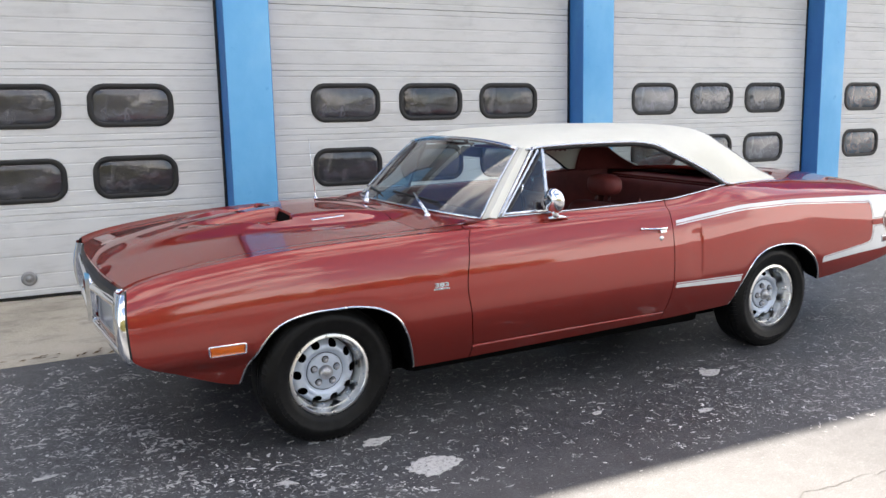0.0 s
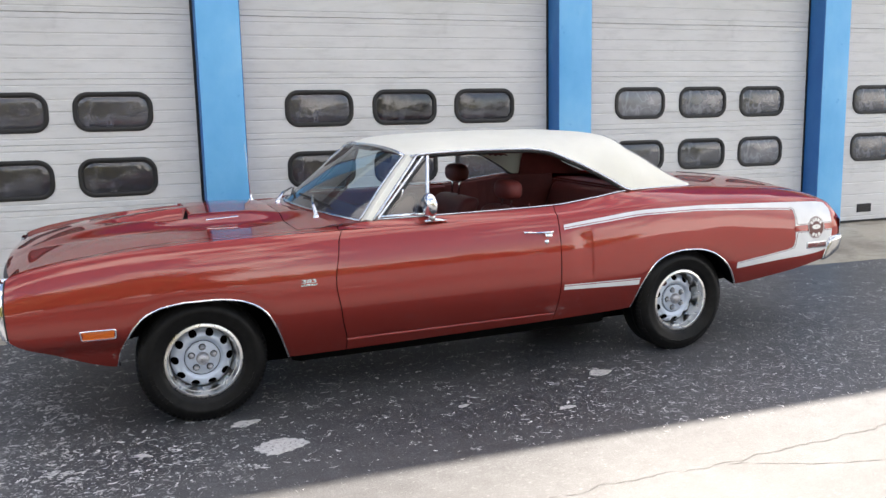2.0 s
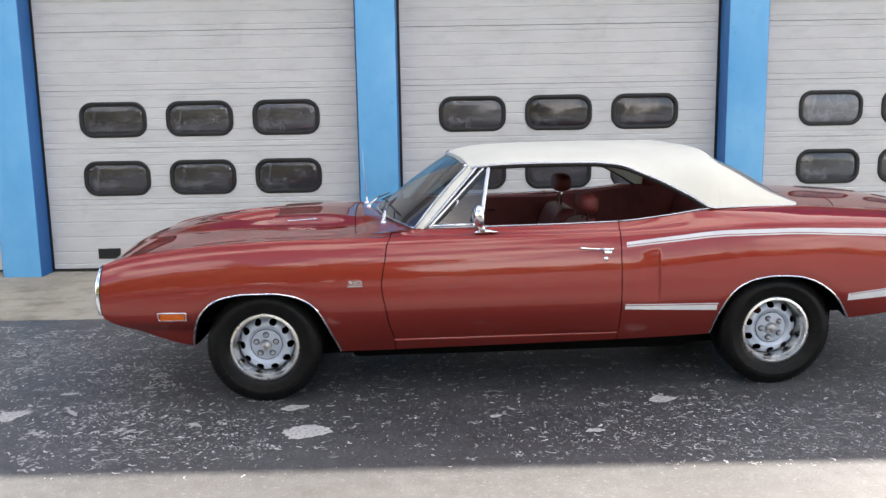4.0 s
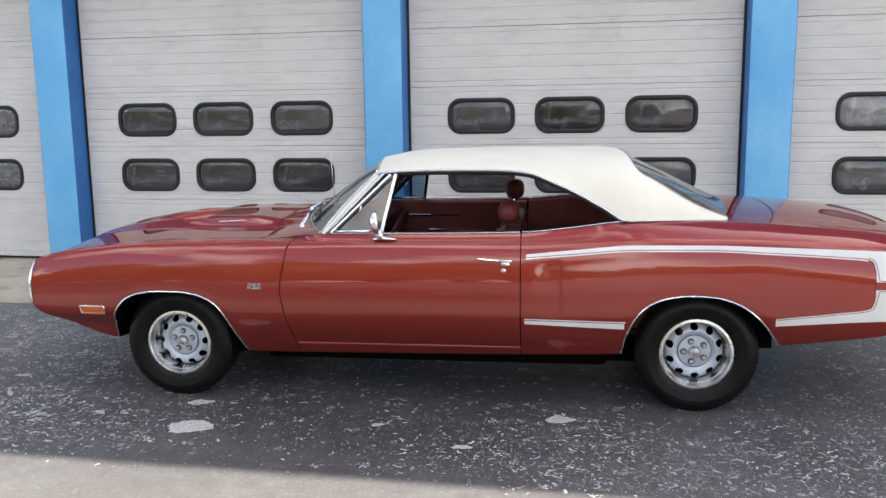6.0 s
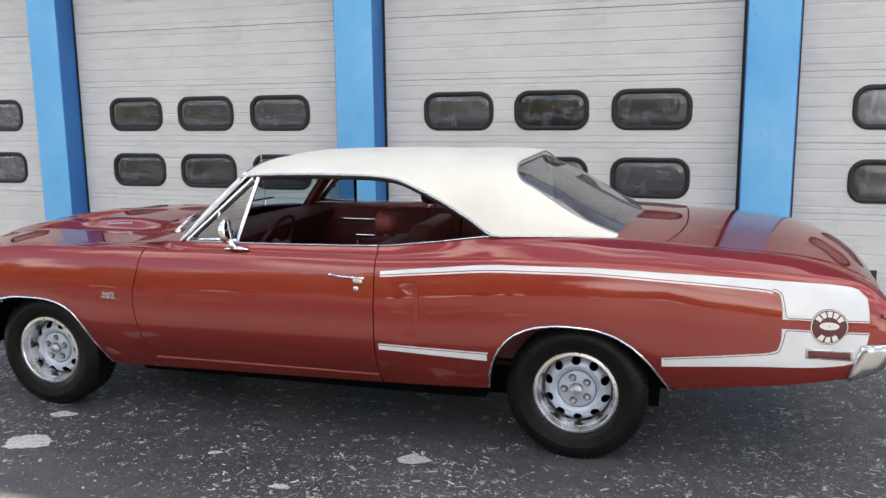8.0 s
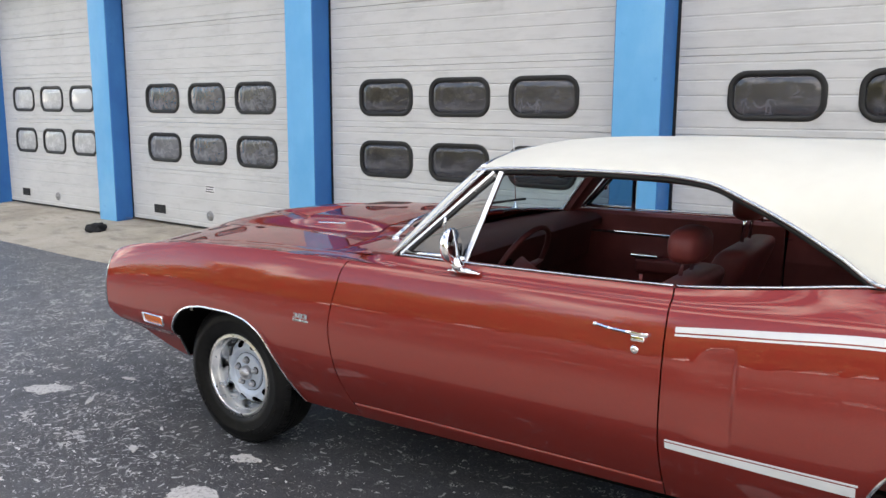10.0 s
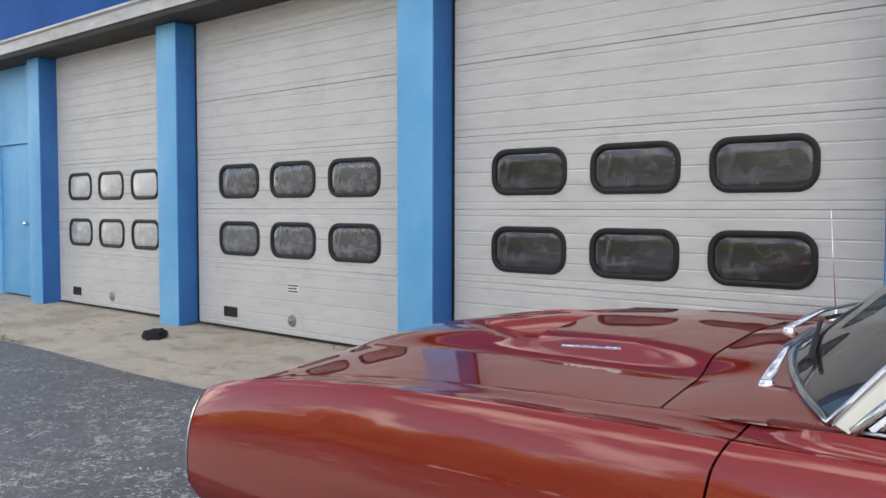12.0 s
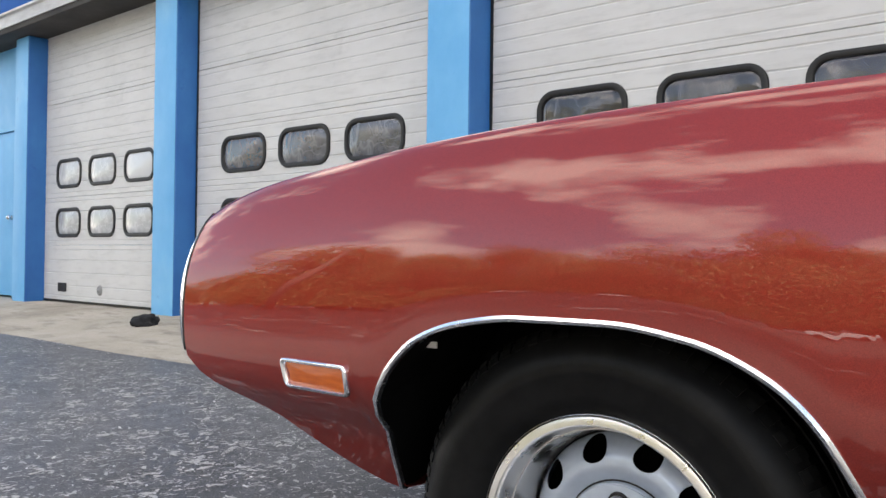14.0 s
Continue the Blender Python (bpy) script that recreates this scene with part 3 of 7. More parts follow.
tagged(finish("roof", box(XL - 0.2, XR + 0.2, 6.66, YB + 0.2, ROOF - 0.15, ROOF), FASCIA), "flat grey garage roof edge", "roof", kind="structure")

# upper wall: deep blue ribbed metal panels over the doors
bm = bmesh.new()
for i in range(int((XR - XL) / 1.2) + 1):
    x = XL + 1.2 * i
    add_box(bm, x + 0.002, min(x + 1.198, XR), 6.64, 6.70, 3.42, ROOF - 0.15)
upper = finish("upper_wall", bm, DEEPBLUE)
tagged(upper, "deep blue metal panel wall above the garage doors", "wall", kind="structure")
tagged(finish("upper_wall_core", box(XL, XR, 6.70, 7.3, SOFFIT + 0.02, ROOF - 0.15), DARKROOM), "plain core of the upper wall", "wall", kind="structure")

# fascia beam with a lip and gutter
bm = bmesh.new()
prof = [(6.53, 3.262), (6.53, 3.385), (6.50, 3.395), (6.50, 3.42), (6.66, 3.42), (6.66, 3.262)]
add_loft(bm, [[Vector((x, y, z)) for y, z in prof] for x in (XL - 0.1, XR + 0.1)], True, True, True)
tagged(finish("fascia", bm, FASCIA), "weathered pale grey fascia beam above the doors", "fascia", kind="structure")
bm = bmesh.new()
prof = [(6.555, 3.200), (6.545, 3.206), (6.545, 3.262), (6.62, 3.262), (6.62, 3.206), (6.610, 3.200)]
add_loft(bm, [[Vector((x, y, z)) for y, z in prof] for x in (XL - 0.1, XR + 0.1)], True, True, True)
tagged(finish("gutter_strip", bm, SOFFITM), "dark gutter strip under the fascia", "gutter", kind="structure")
tagged(finish("soffit", box(XL, XR, 6.622, 7.28, 3.207, 3.23), SOFFITM), "grey soffit strip over the doors", "soffit", kind="structure")
bm = box(-9.2, -9.0, 6.47, 6.53, 3.27, 3.36, 0.008)
tagged(finish("vent_box", bm, GREYDARK), "small dark vent box on the fascia beam", "vent")

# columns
def deeper_sides(ob):
    """The side faces take a deeper blue than the fronts."""
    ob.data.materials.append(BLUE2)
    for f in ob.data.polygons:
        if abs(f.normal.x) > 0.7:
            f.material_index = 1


def column(k):
    x = COL0 + BAY * k - (0.13 if k >= 2 else 0.0)
    bm = box(x, x + COLW, FACE, 7.25, 0.10, 3.204, 0.018, 3)
    ob = finish("column", bm, BLUE, angle=40)
    deeper_sides(ob)
    tagged(ob, "sky blue painted masonry column between garage doors", "column", group="columns between the doors", kind="structure")


for k in range(-2, 5):
    column(k)
# wide blue end pier with a walk door
xz = -8.27
pier = finish("pier", box(xz + 0.02, xz + 0.35, FACE, 7.25, 0.10, 3.204, 0.018, 3), BLUE, angle=40)
deeper_sides(pier)
tagged(pier, "sky blue end pier of the door row", "column", kind="structure")
tagged(finish("wall_end", box(XL, xz - 1.23, 6.90, 7.25, 0.10, 3.204), BLUE), "sky blue wall beside the walk door", "wall", kind="structure")
tagged(finish("wall_over_door", box(xz - 1.23, xz - 0.37, 6.90, 7.25, 2.20, 3.204), BLUE), "sky blue wall above the walk door", "wall", kind="structure")
tagged(finish("wall_beside_door", box(xz - 0.37, xz + 0.02, 6.90, 7.25, 0.10, 3.204), BLUE), "sky blue wall between walk door and pier", "wall", kind="structure")
d1 = thing("door_1", "sky blue steel walk door, closed, with small knob", "door", kind="structure")
part("door_leaf", box(xz - 1.222, xz - 0.378, 6.925, 6.97, 0.2, 2.192, 0.006), BLUE, d1, angle=40)
bm = revolve([(0.0, -0.06), (0.02, -0.06), (0.03, -0.045), (0.03, -0.03), (0.012, -0.02), (0.012, 0.0), (0.03, 0.0), (0.03, 0.006)], "y", 16)
kn = part("knob", bm, TRIM, d1, "dull metal knob", smooth=True)
kn.location = (xz - 0.46, 6.925, 1.15)
for z in (0.45, 1.2, 1.95):
    part("hinge", box(xz - 1.226, xz - 1.19, 6.912, 6.926, z - 0.05, z + 0.05, 0.003), BLUE, d1)
bm = box(-9.95, -9.60, 6.80, 6.92, 0.1, 3.2, 0.01)
tagged(finish("white_trim", bm, PAPER), "white painted corner board", "trim", kind="structure")

# roll-up doors ------------------------------------------------------------
JOINTS = [0.20, 0.815, 1.35, 1.885, 2.42, 2.955, 3.23]
WINX, WINW, WINH = (-0.813, 0.0, 0.813), 0.634, 0.332
WINZ = (1.066, 1.616)


def door_profile(z0, z1):
    """Heights and depths of one section's ribbed face (depth 0 is the face)."""
    h = z1 - z0
    dj = 0.012 if 2.3 < z0 < 2.5 else 0.005
    pts = [(z0 + 0.001, dj), (z0 + 0.006, 0.0)]
    for g in (0.05, 0.165, h / 2, h - 0.165, h - 0.05):
        if g > h - 0.03:
            continue
        z = z0 + g
        pts += [(z - 0.008, 0.0), (z - 0.003, 0.0045), (z + 0.002, 0.0045), (z + 0.008, 0.0)]
    pts += [(z1 - 0.006, 0.0), (z1 - 0.001, 0.005)]
    return pts


def section_mesh(z0, z1, w, holes, step=1.0, off=0.0):
    bm = bmesh.new()
    prof = door_profile(z0, z1)
    inset = 0.038
    hx = []
    for c in (WINX if holes else ()):
        c = c * step + off
        hx += [(c - WINW / 2 + inset, c + WINW / 2 - inset)]
    hz = [(c - WINH / 2 + inset, c + WINH / 2 - inset) for c in WINZ if z0 < c < z1] if holes else []
    zs = [(z, d) for z, d in prof]
    for a, b2 in hz:
        zs = [(z, d) for z, d in zs if min(abs(z - a), abs(z - b2)) > 0.006] + [(a, 0.0), (b2, 0.0)]
    zs.sort()
    xs = sorted({-w / 2, w / 2, *[q for p in hx for q in p]})
    grid = [[bm.verts.new((x, d, z)) for x in xs] for z, d in zs]
    for i in range(len(zs) - 1):
        for j in range(len(xs) - 1):
            zc, xc = (zs[i][0] + zs[i + 1][0]) / 2, (xs[j] + xs[j + 1]) / 2
            if any(a < xc < b2 for a, b2 in hx) and any(a < zc < b2 for a, b2 in hz):
                continue
            bm.faces.new((grid[i][j], grid[i][j + 1], grid[i + 1][j + 1], grid[i + 1][j]))
    ext = bmesh.ops.extrude_face_region(bm, geom=bm.faces[:])
    for v in ext["geom"]:
        if isinstance(v, bmesh.types.BMVert):
            v.co.y = 0.04
    bmesh.ops.recalc_face_normals(bm, faces=bm.faces[:])
    me = bpy.data.meshes.new("section")
    bm.to_mesh(me)
    bm.free()
    me.materials.append(DOORP)
    return me


def ring_mesh(w, h, r, inner, depth, bulge):
    """A rounded rubber frame."""
    bm = bmesh.new()
    rings = []
    for off, y in ((0.0, 0.0), (0.004, -bulge * 0.8), (0.014, -bulge), (inner - 0.014, -bulge), (inner - 0.003, -bulge * 0.7), (inner, depth)):
        rings.append([Vector((x, y, z)) for x, z in round_rect(w - 2 * off, h - 2 * off, max(r - off, 0.02), 7)])
    add_loft(bm, rings, True)
    bmesh.ops.recalc_face_normals(bm, faces=bm.faces[:])
    me = bpy.data.meshes.new("window_frame")
    bm.to_mesh(me)
    bm.free()
    me.materials.append(SEAL)
    me.shade_smooth()
    me.set_sharp_from_angle(angle=radians(50))
    return me


def pane_mesh(w, h, r, mat):
    """A slightly domed acrylic pane."""
    bm = bmesh.new()
    rings = []
    for s, y in ((1.0, 0.0), (0.93, -0.006), (0.8, -0.011), (0.5, -0.015), (0.2, -0.017)):
        rings.append([Vector((x * s, y, z * s)) for x, z in round_rect(w, h, r, 5)])
    add_loft(bm, rings, True, False, True)
    bmesh.ops.recalc_face_normals(bm, faces=bm.faces[:])
    me = bpy.data.meshes.new("pane")
    bm.to_mesh(me)
    bm.free()
    me.materials.append(mat)
    me.shade_smooth()
    return me


DW = BAY - COLW - 0.012
# window spacing and offset differ a little from door to door
WINSTEP = {-2: 0.981, 1: 1.003, 2: 0.985}
WINOFF = {-2: 0.004, 1: 0.040, 2: -0.085}
PLAIN = {z0: section_mesh(z0, z1, DW, False) for z0, z1 in zip(JOINTS, JOINTS[1:])}


def door_sections(k):
    """The sections of one door, from the ground up; those with windows are cut to suit it."""
    for z0, z1 in zip(JOINTS, JOINTS[1:]):
        if any(z0 < c < z1 for c in WINZ):
            yield section_mesh(z0, z1, DW, True, WINSTEP.get(k, 1.0), WINOFF.get(k, 0.0))
        else:
            yield PLAIN[z0]



FRAME_ME = ring_mesh(WINW, WINH, 0.125, 0.041, 0.012, 0.014)
PANE_ME = {m: pane_mesh(WINW - 0.070, WINH - 0.070, 0.095, m) for m in (ACRYL, PALER, PALEST)}
bm = bmesh.new()
add_box(bm, -DW / 2, DW / 2, -0.006, 0.03, SILL - 0.002, JOINTS[0] + 0.004)
SEAL_ME = bpy.data.meshes.new("bottom_seal")
bm.to_mesh(SEAL_ME)
bm.free()
SEAL_ME.materials.append(SEAL)


def child(name, me, parent, loc=(0, 0, 0)):
    ob = new(name, me)
    ob.parent = parent
    ob.location = loc
    return ob


def garage_door(k):
    cx = COL0 + COLW + DW / 2 + 0.006 + BAY * k
    e = thing("garage_door", "off-white ribbed sectional garage door with six oval windows, closed", "garage door", "row of garage doors", at=pose(cx, DOORY, 0))
    for me in door_sections(k):
        child("door_section", me, e)
    child("bottom_seal", SEAL_ME, e)
    for z in WINZ:
        for x in WINX:
            f = child("window", FRAME_ME, e, (x * WINSTEP.get(k, 1.0) + WINOFF.get(k, 0.0), 0, z))
            child("pane", PANE_ME[PALEST if k == -3 else PALER if k in (-2, 1, 2) else ACRYL], f, (0, 0.004, 0))
    # dark gap strips in the jambs
    for s in (-1, 1):
        bm = box(*sorted((s * (DW / 2 - 0.018), s * (DW / 2 + 0.0055))), -0.004, 0.03, SILL + 0.004, 3.20)
        part("jamb_seal", bm, SEAL, e)
    # vent near the bottom
    v = part("vent", box(-1.05, -0.835, -0.008, 0.002, 0.295, 0.395, 0.004), GREYDARK, e, "dark vent grille near the bottom")
    for i in range(4):
        z = 0.31 + 0.022 * i
        part("louvre", box(-1.04, -0.845, -0.013, -0.007, z, z + 0.012, 0.002), SEAL, v)
    # lock escutcheon
    bm = revolve([(0.0, -0.03), (0.018, -0.03), (0.022, -0.02), (0.03, -0.016), (0.034, -0.02), (0.05, -0.014), (0.056, 0.0)], "y", 24)
    lk = part("lock", bm, GALV, e, "round dull metal lock", smooth=True)
    lk.location = (-0.01, 0, 0.335)
    if k == -3:
        e.matrix_world = pose(-6.62, DOORY, 0) @ Matrix.Diagonal((0.905, 1, 1, 1))
    elif k == 1:
        e.matrix_world = pose(cx - 0.065, DOORY, 0) @ Matrix.Diagonal(((DW - 0.13) / DW, 1, 1, 1))
    elif k >= 2:
        e.matrix_world = pose(cx - 0.13, DOORY, 0)
    return e


doors = [garage_door(k) for k in BAYS]
# sticker on one door
cx = COL0 + COLW + DW / 2 - 2 * BAY + 0.006
st = thing("sticker", "small white printed sticker on the garage door", "label", at=pose(cx, DOORY - 0.0015, 0))
part("sheet", box(-0.075, 0.085, -0.001, 0.001, 0.585, 0.675), PAPER, st)
for i in range(3):
    part("print_line", box(-0.065, 0.075 - 0.02 * (i % 2), -0.0025, -0.001, 0.597 + 0.027 * i, 0.609 + 0.027 * i), INK, st)

# black cloth bundle on the apron and dry leaf litter along the apron edge
bm = bmesh.new()
bmesh.ops.create_icosphere(bm, subdivisions=4, radius=1.0)
for v in bm.verts:
    q = v.co.copy()
    d = 1 + 0.40 * noise.noise(q * 1.7) + 0.22 * noise.noise(q * 4.5)
    v.co = Vector((q.x * 0.125 * d, q.y * 0.085 * d, max(q.z, -0.5) * 0.072 * d))
rag = finish("cloth_bundle", bm, CLOTH, smooth=True)
rag.location = (-4.62, 6.32, 0.15)
rag.rotation_euler = (radians(8), 0, radians(25))
tagged(rag, "crumpled black cloth bundle lying on the concrete apron", "cloth")
rng = random.Random(5)
for cx, cy, n, sx in ((-4.75, 6.9, 60, 0.35), (-6.3, 5.58, 50, 0.25), (0.3, 5.60, 40, 0.5), (-2.9, 6.75, 18, 0.5)):
    bm = bmesh.new()
    for i in range(n):
        x, y = cx + rng.gauss(0, sx), cy + rng.gauss(0, 0.035)
        z = 0.196 if y > 6.6 else (0.052 if y < 5.9 else 0.13)
        a, l, w = rng.uniform(0, 6.28), rng.uniform(0.015, 0.04), rng.uniform(0.006, 0.014)
        ca, sa = math.cos(a), math.sin(a)
        q = [bm.verts.new((x + ca * u - sa * v, y + sa * u + ca * v, z + rng.uniform(0, 0.012))) for u, v in ((-l, 0), (0, -w), (l, 0), (0, w))]
        bm.faces.new(q)
    tagged(finish("leaf_litter", bm, LEAFLITTER), "dry brown leaf litter on the concrete", "leaves", kind="stuff")

# worn chips in the asphalt: joined small raised flakes
rng = random.Random(11)
verts, faces = [], []


def flake(x, y, l, w, a, z=0.0025):
    """A thin, kinked sliver with ragged edges."""
    n = 3 if l < 0.012 else rng.choice((4, 5, 6))
    base = len(verts)
    px, py, th = x, y, a
    step = 2 * l / n
    ups, downs = [], []
    for i in range(n + 1):
        ww = w * rng.uniform(0.45, 1.15) * (0.35 if i in (0, n) else 1.0)
        nx, ny = -math.sin(th) * ww, math.cos(th) * ww
        zz = z + ground_z(py)
        ups.append((px + nx, py + ny, zz))
        downs.append((px - nx, py - ny, zz))
        th += rng.gauss(0, 0.55)
        px, py = px + step * math.cos(th), py + step * math.sin(th)
    verts.extend(ups + downs)
    for i in range(n):
        faces.append((base + i, base + n + 1 + i, base + n + 2 + i, base + i + 1))


dens = [(rng.uniform(-9, 12), rng.uniform(0.5, 5.6), rng.uniform(0.25, 1.1)) for i in range(110)]
dens += [(rng.uniform(2.6, 7.5), rng.uniform(2.3, 4.2), rng.uniform(0.3, 0.8)) for i in range(45)]
dens += [(rng.uniform(-3.5, 0.6), rng.uniform(2.6, 5.2), rng.uniform(0.2, 0.7)) for i in range(34)]
count = 0
while count < 58000:
    x, y = rng.uniform(-9, 10), rng.uniform(1.3, 5.66)
    d = 0.06 + 0.60 * sum(math.exp(-((x - a) ** 2 + (y - b2) ** 2) / (2 * (0.40 * s) ** 2)) for a, b2, s in dens if abs(x - a) < 1.5)
    # chips thin out under and beside the coupe
    d *= 1.0 - 0.75 * smooth01((y - 3.15) / 0.5) * smooth01((5.3 - y) / 0.5) * smooth01((x - 0.1) / 0.6) * smooth01((5.4 - x) / 0.8)
    d *= smooth01((y - 2.52) / 0.4) * smooth01((x + 9) / 4) * smooth01((10 - x) / 4)
    if rng.random() > d:
        continue
    count += 1
    s = rng.random()
    wear = 0.30 * smooth01((1.8 - x) / 1.5) + 0.15 * smooth01((x - 3.0) / 1.5)
    if s < 0.63 - wear:
        l, w = rng.uniform(0.0018, 0.0045), rng.uniform(0.45, 0.9)
    elif s < 0.94 - 0.2 * wear:
        l, w = rng.uniform(0.004, 0.012), rng.uniform(0.2, 0.6)
    else:
        l, w = rng.uniform(0.010, 0.028), rng.uniform(0.12, 0.36)
    flake(x, y, l, l * w, rng.gauss(0.0, 0.8), 0.002 + 0.0008 * rng.random())
# larger scuffs and pale streaks further out on the lot
for i in range(9000):
    x, y = rng.uniform(-9, 11), rng.uniform(-9.0, 0.2)
    l = rng.uniform(0.004, 0.03)
    flake(x, y, l, l * rng.uniform(0.15, 0.5), rng.gauss(0.0, 0.7), 0.002 + 0.0008 * rng.random())
for i in range(420):
    x, y = rng.uniform(-14, 16), rng.uniform(-14.0, -0.6)
    r0, th0 = rng.uniform(0.05, 0.22), rng.gauss(0.0, 0.5)
    for k in range(26):
        q = rng.gauss(0, r0)
        l = rng.uniform(0.015, 0.09)
        flake(x + q * math.cos(th0) + rng.gauss(0, 0.02), y + q * math.sin(th0) + rng.gauss(0, 0.02), l, l * rng.uniform(0.15, 0.4), th0 + rng.gauss(0.0, 0.4), 0.002 + 0.0008 * rng.random())
# small crumbled spots: bunches of short wide chips
for i in range(420):
    x, y = rng.uniform(-4.5, 7.5), rng.uniform(2.65, 5.5)
    r0 = rng.uniform(0.012, 0.045)
    for k in range(int(10 + 500 * r0)):
        q, th = r0 * math.sqrt(rng.random()), rng.uniform(0, 6.28)
        l = rng.uniform(0.003, 0.010)
        flake(x + 1.5 * q * math.cos(th), y + q * math.sin(th), l, l * rng.uniform(0.3, 0.7), rng.gauss(0, 0.8), 0.0024 + 0.0008 * rng.random())
for i in range(150):
    x, y = rng.uniform(-3.8, 1.4), rng.uniform(2.65, 5.5)
    r0 = rng.uniform(0.015, 0.06)
    for k in range(int(8 + 260 * r0)):
        q, th = r0 * math.sqrt(rng.random()), rng.uniform(0, 6.28)
        l = rng.uniform(0.004, 0.014)
        flake(x + 1.8 * q * math.cos(th), y + q * math.sin(th), l, l * rng.uniform(0.3, 0.7), rng.gauss(0, 0.8), 0.0024 + 0.0008 * rng.random())
me = bpy.data.meshes.new("asphalt_chips")
me.from_pydata(verts, [], faces)
tagged(finish_mesh("asphalt_chips", me, FLECK), "pale worn chips scattered over the asphalt", "chips", kind="stuff")
# long pale streaks worn into the old lot further out
verts, faces = [], []
for i in range(230):
    x, y = rng.uniform(-26, 24), -1.5 - 22.0 * rng.random() ** 1.3
    l, th, b0 = rng.uniform(0.12, 0.75), rng.gauss(0.0, 0.25), len(verts)
    for k in range(15):
        w = l * 0.055 * math.sin(math.pi * (k + 0.4) / 14.8) * rng.uniform(0.4, 1.2)
        verts += [(x, y + w, 0.0024), (x, y - w, 0.0024)]
        th += rng.gauss(0, 0.09)
        x, y = x + l / 7 * math.cos(th), y + l / 7 * math.sin(th)
        if k:
            faces.append((b0 + 2 * k - 2, b0 + 2 * k - 1, b0 + 2 * k + 1, b0 + 2 * k))
me = bpy.data.meshes.new("worn_streaks")
me.from_pydata(verts, [], faces)
tagged(finish_mesh("worn_streaks", me, FLECK), "pale streaks worn into the old asphalt", "streaks", kind="stuff")
# broad flaked spots where cars turn in beside the doors
verts, faces = [], []
for i in range(250):
    x, y = rng.uniform(-5.5, 0.6), rng.uniform(2.7, 5.3)
    r0, th0 = rng.uniform(0.02, 0.09), rng.uniform(0, 6.28)
    for k in range(int(5 + 120 * r0)):
        q, q2 = rng.gauss(0, r0), rng.gauss(0, 0.3 * r0)
        l = rng.uniform(0.006, 0.026)
        flake(x + q * math.cos(th0) - q2 * math.sin(th0), y + q * math.sin(th0) + q2 * math.cos(th0), l, l * rng.uniform(0.25, 0.6), rng.uniform(0, 6.28), 0.0026 + 0.0008 * rng.random())
me = bpy.data.meshes.new("flaked_spots")
me.from_pydata(verts, [], faces)
tagged(finish_mesh("flaked_spots", me, PATCHM), "bare pale flaked spots in the asphalt", "chips", kind="stuff")


def crack(x0, x1, y0, y1, seed):
    """A thin wandering crack line with ragged width."""
    r2 = random.Random(seed)
    verts, faces = [], []
    n = int(abs(x1 - x0) / 0.03)
    y = y0
    for i in range(n + 1):
        x = x0 + (x1 - x0) * i / n
        y += (y1 - y0) / n + r2.gauss(0, 0.007)
        w = r2.uniform(0.0008, 0.0032)
        verts += [(x, y + w, 0.0016), (x, y - w, 0.0016)]
        if i:
            faces.append((2 * i - 2, 2 * i - 1, 2 * i + 1, 2 * i))
    me = bpy.data.meshes.new("crack")
    me.from_pydata(verts, [], faces)
    tagged(finish_mesh("crack", me, CRACKM), "thin dark crack in the worn asphalt", "crack", kind="structure")


crack(1.6, 5.6, 2.10, 2.24, 5)
crack(3.3, 4.6, 2.16, 1.72, 9)
crack(0.9, 2.6, 2.02, 1.80, 14)


def worn_patch(x, y, l, w, a, seed):
    r2 = random.Random(seed)
    bm = bmesh.new()
    n = 70
    ring = []
    for i in range(n):
        th = 2 * math.pi * i / n
        q = Vector((math.cos(th) * 1.3, math.sin(th) * 1.3, seed * 3.1))
        r = 0.8 + 0.30 * noise.noise(q) + 0.16 * noise.noise(q * 4) + 0.08 * noise.noise(q * 11)
        u, v = l * r * math.cos(th), w * r * math.sin(th)
        if u > 0:
            v *= 1 - 0.55 * (u / l)
        ring.append(Vector((x + math.cos(a) * u - math.sin(a) * v, y + math.sin(a) * u + math.cos(a) * v, ground_z(y) + 0.0036)))
    top = [bm.verts.new(p) for p in ring]
    bot = [bm.verts.new(Vector((x, y, ground_z(y))) + (p - Vector((x, y, p.z))) * 1.03 - Vector((0, 0, 0.002))) for p in ring]
    bm.faces.new(top)
    for i in range(n):
        bm.faces.new((top[i], top[(i + 1) % n], bot[(i + 1) % n], bot[i]))
    tagged(finish("worn_patch", bm, PATCHM), "pale worn patch in the asphalt", "patch", group="worn patches", kind="structure")


for i, (x, y, l, w, a) in enumerate(((1.53, 3.11, 0.17, 0.10, 0.05), (1.40, 3.47, 0.09, 0.05, 0.3), (-0.17, 3.41, 0.14, 0.10, 0.6), (0.915, 3.23, 0.05, 0.025, -0.6), (3.46, 3.50, 0.10, 0.06, 0.2), (2.51, 3.28, 0.045, 0.02, 0.4), (0.17, 3.45, 0.075, 0.018, -0.8), (0.02, 3.78, 0.06, 0.02, 0.2), (3.0, 3.05, 0.06, 0.03, 0.1))):
    worn_patch(x, y, l, w, a, i + 2)

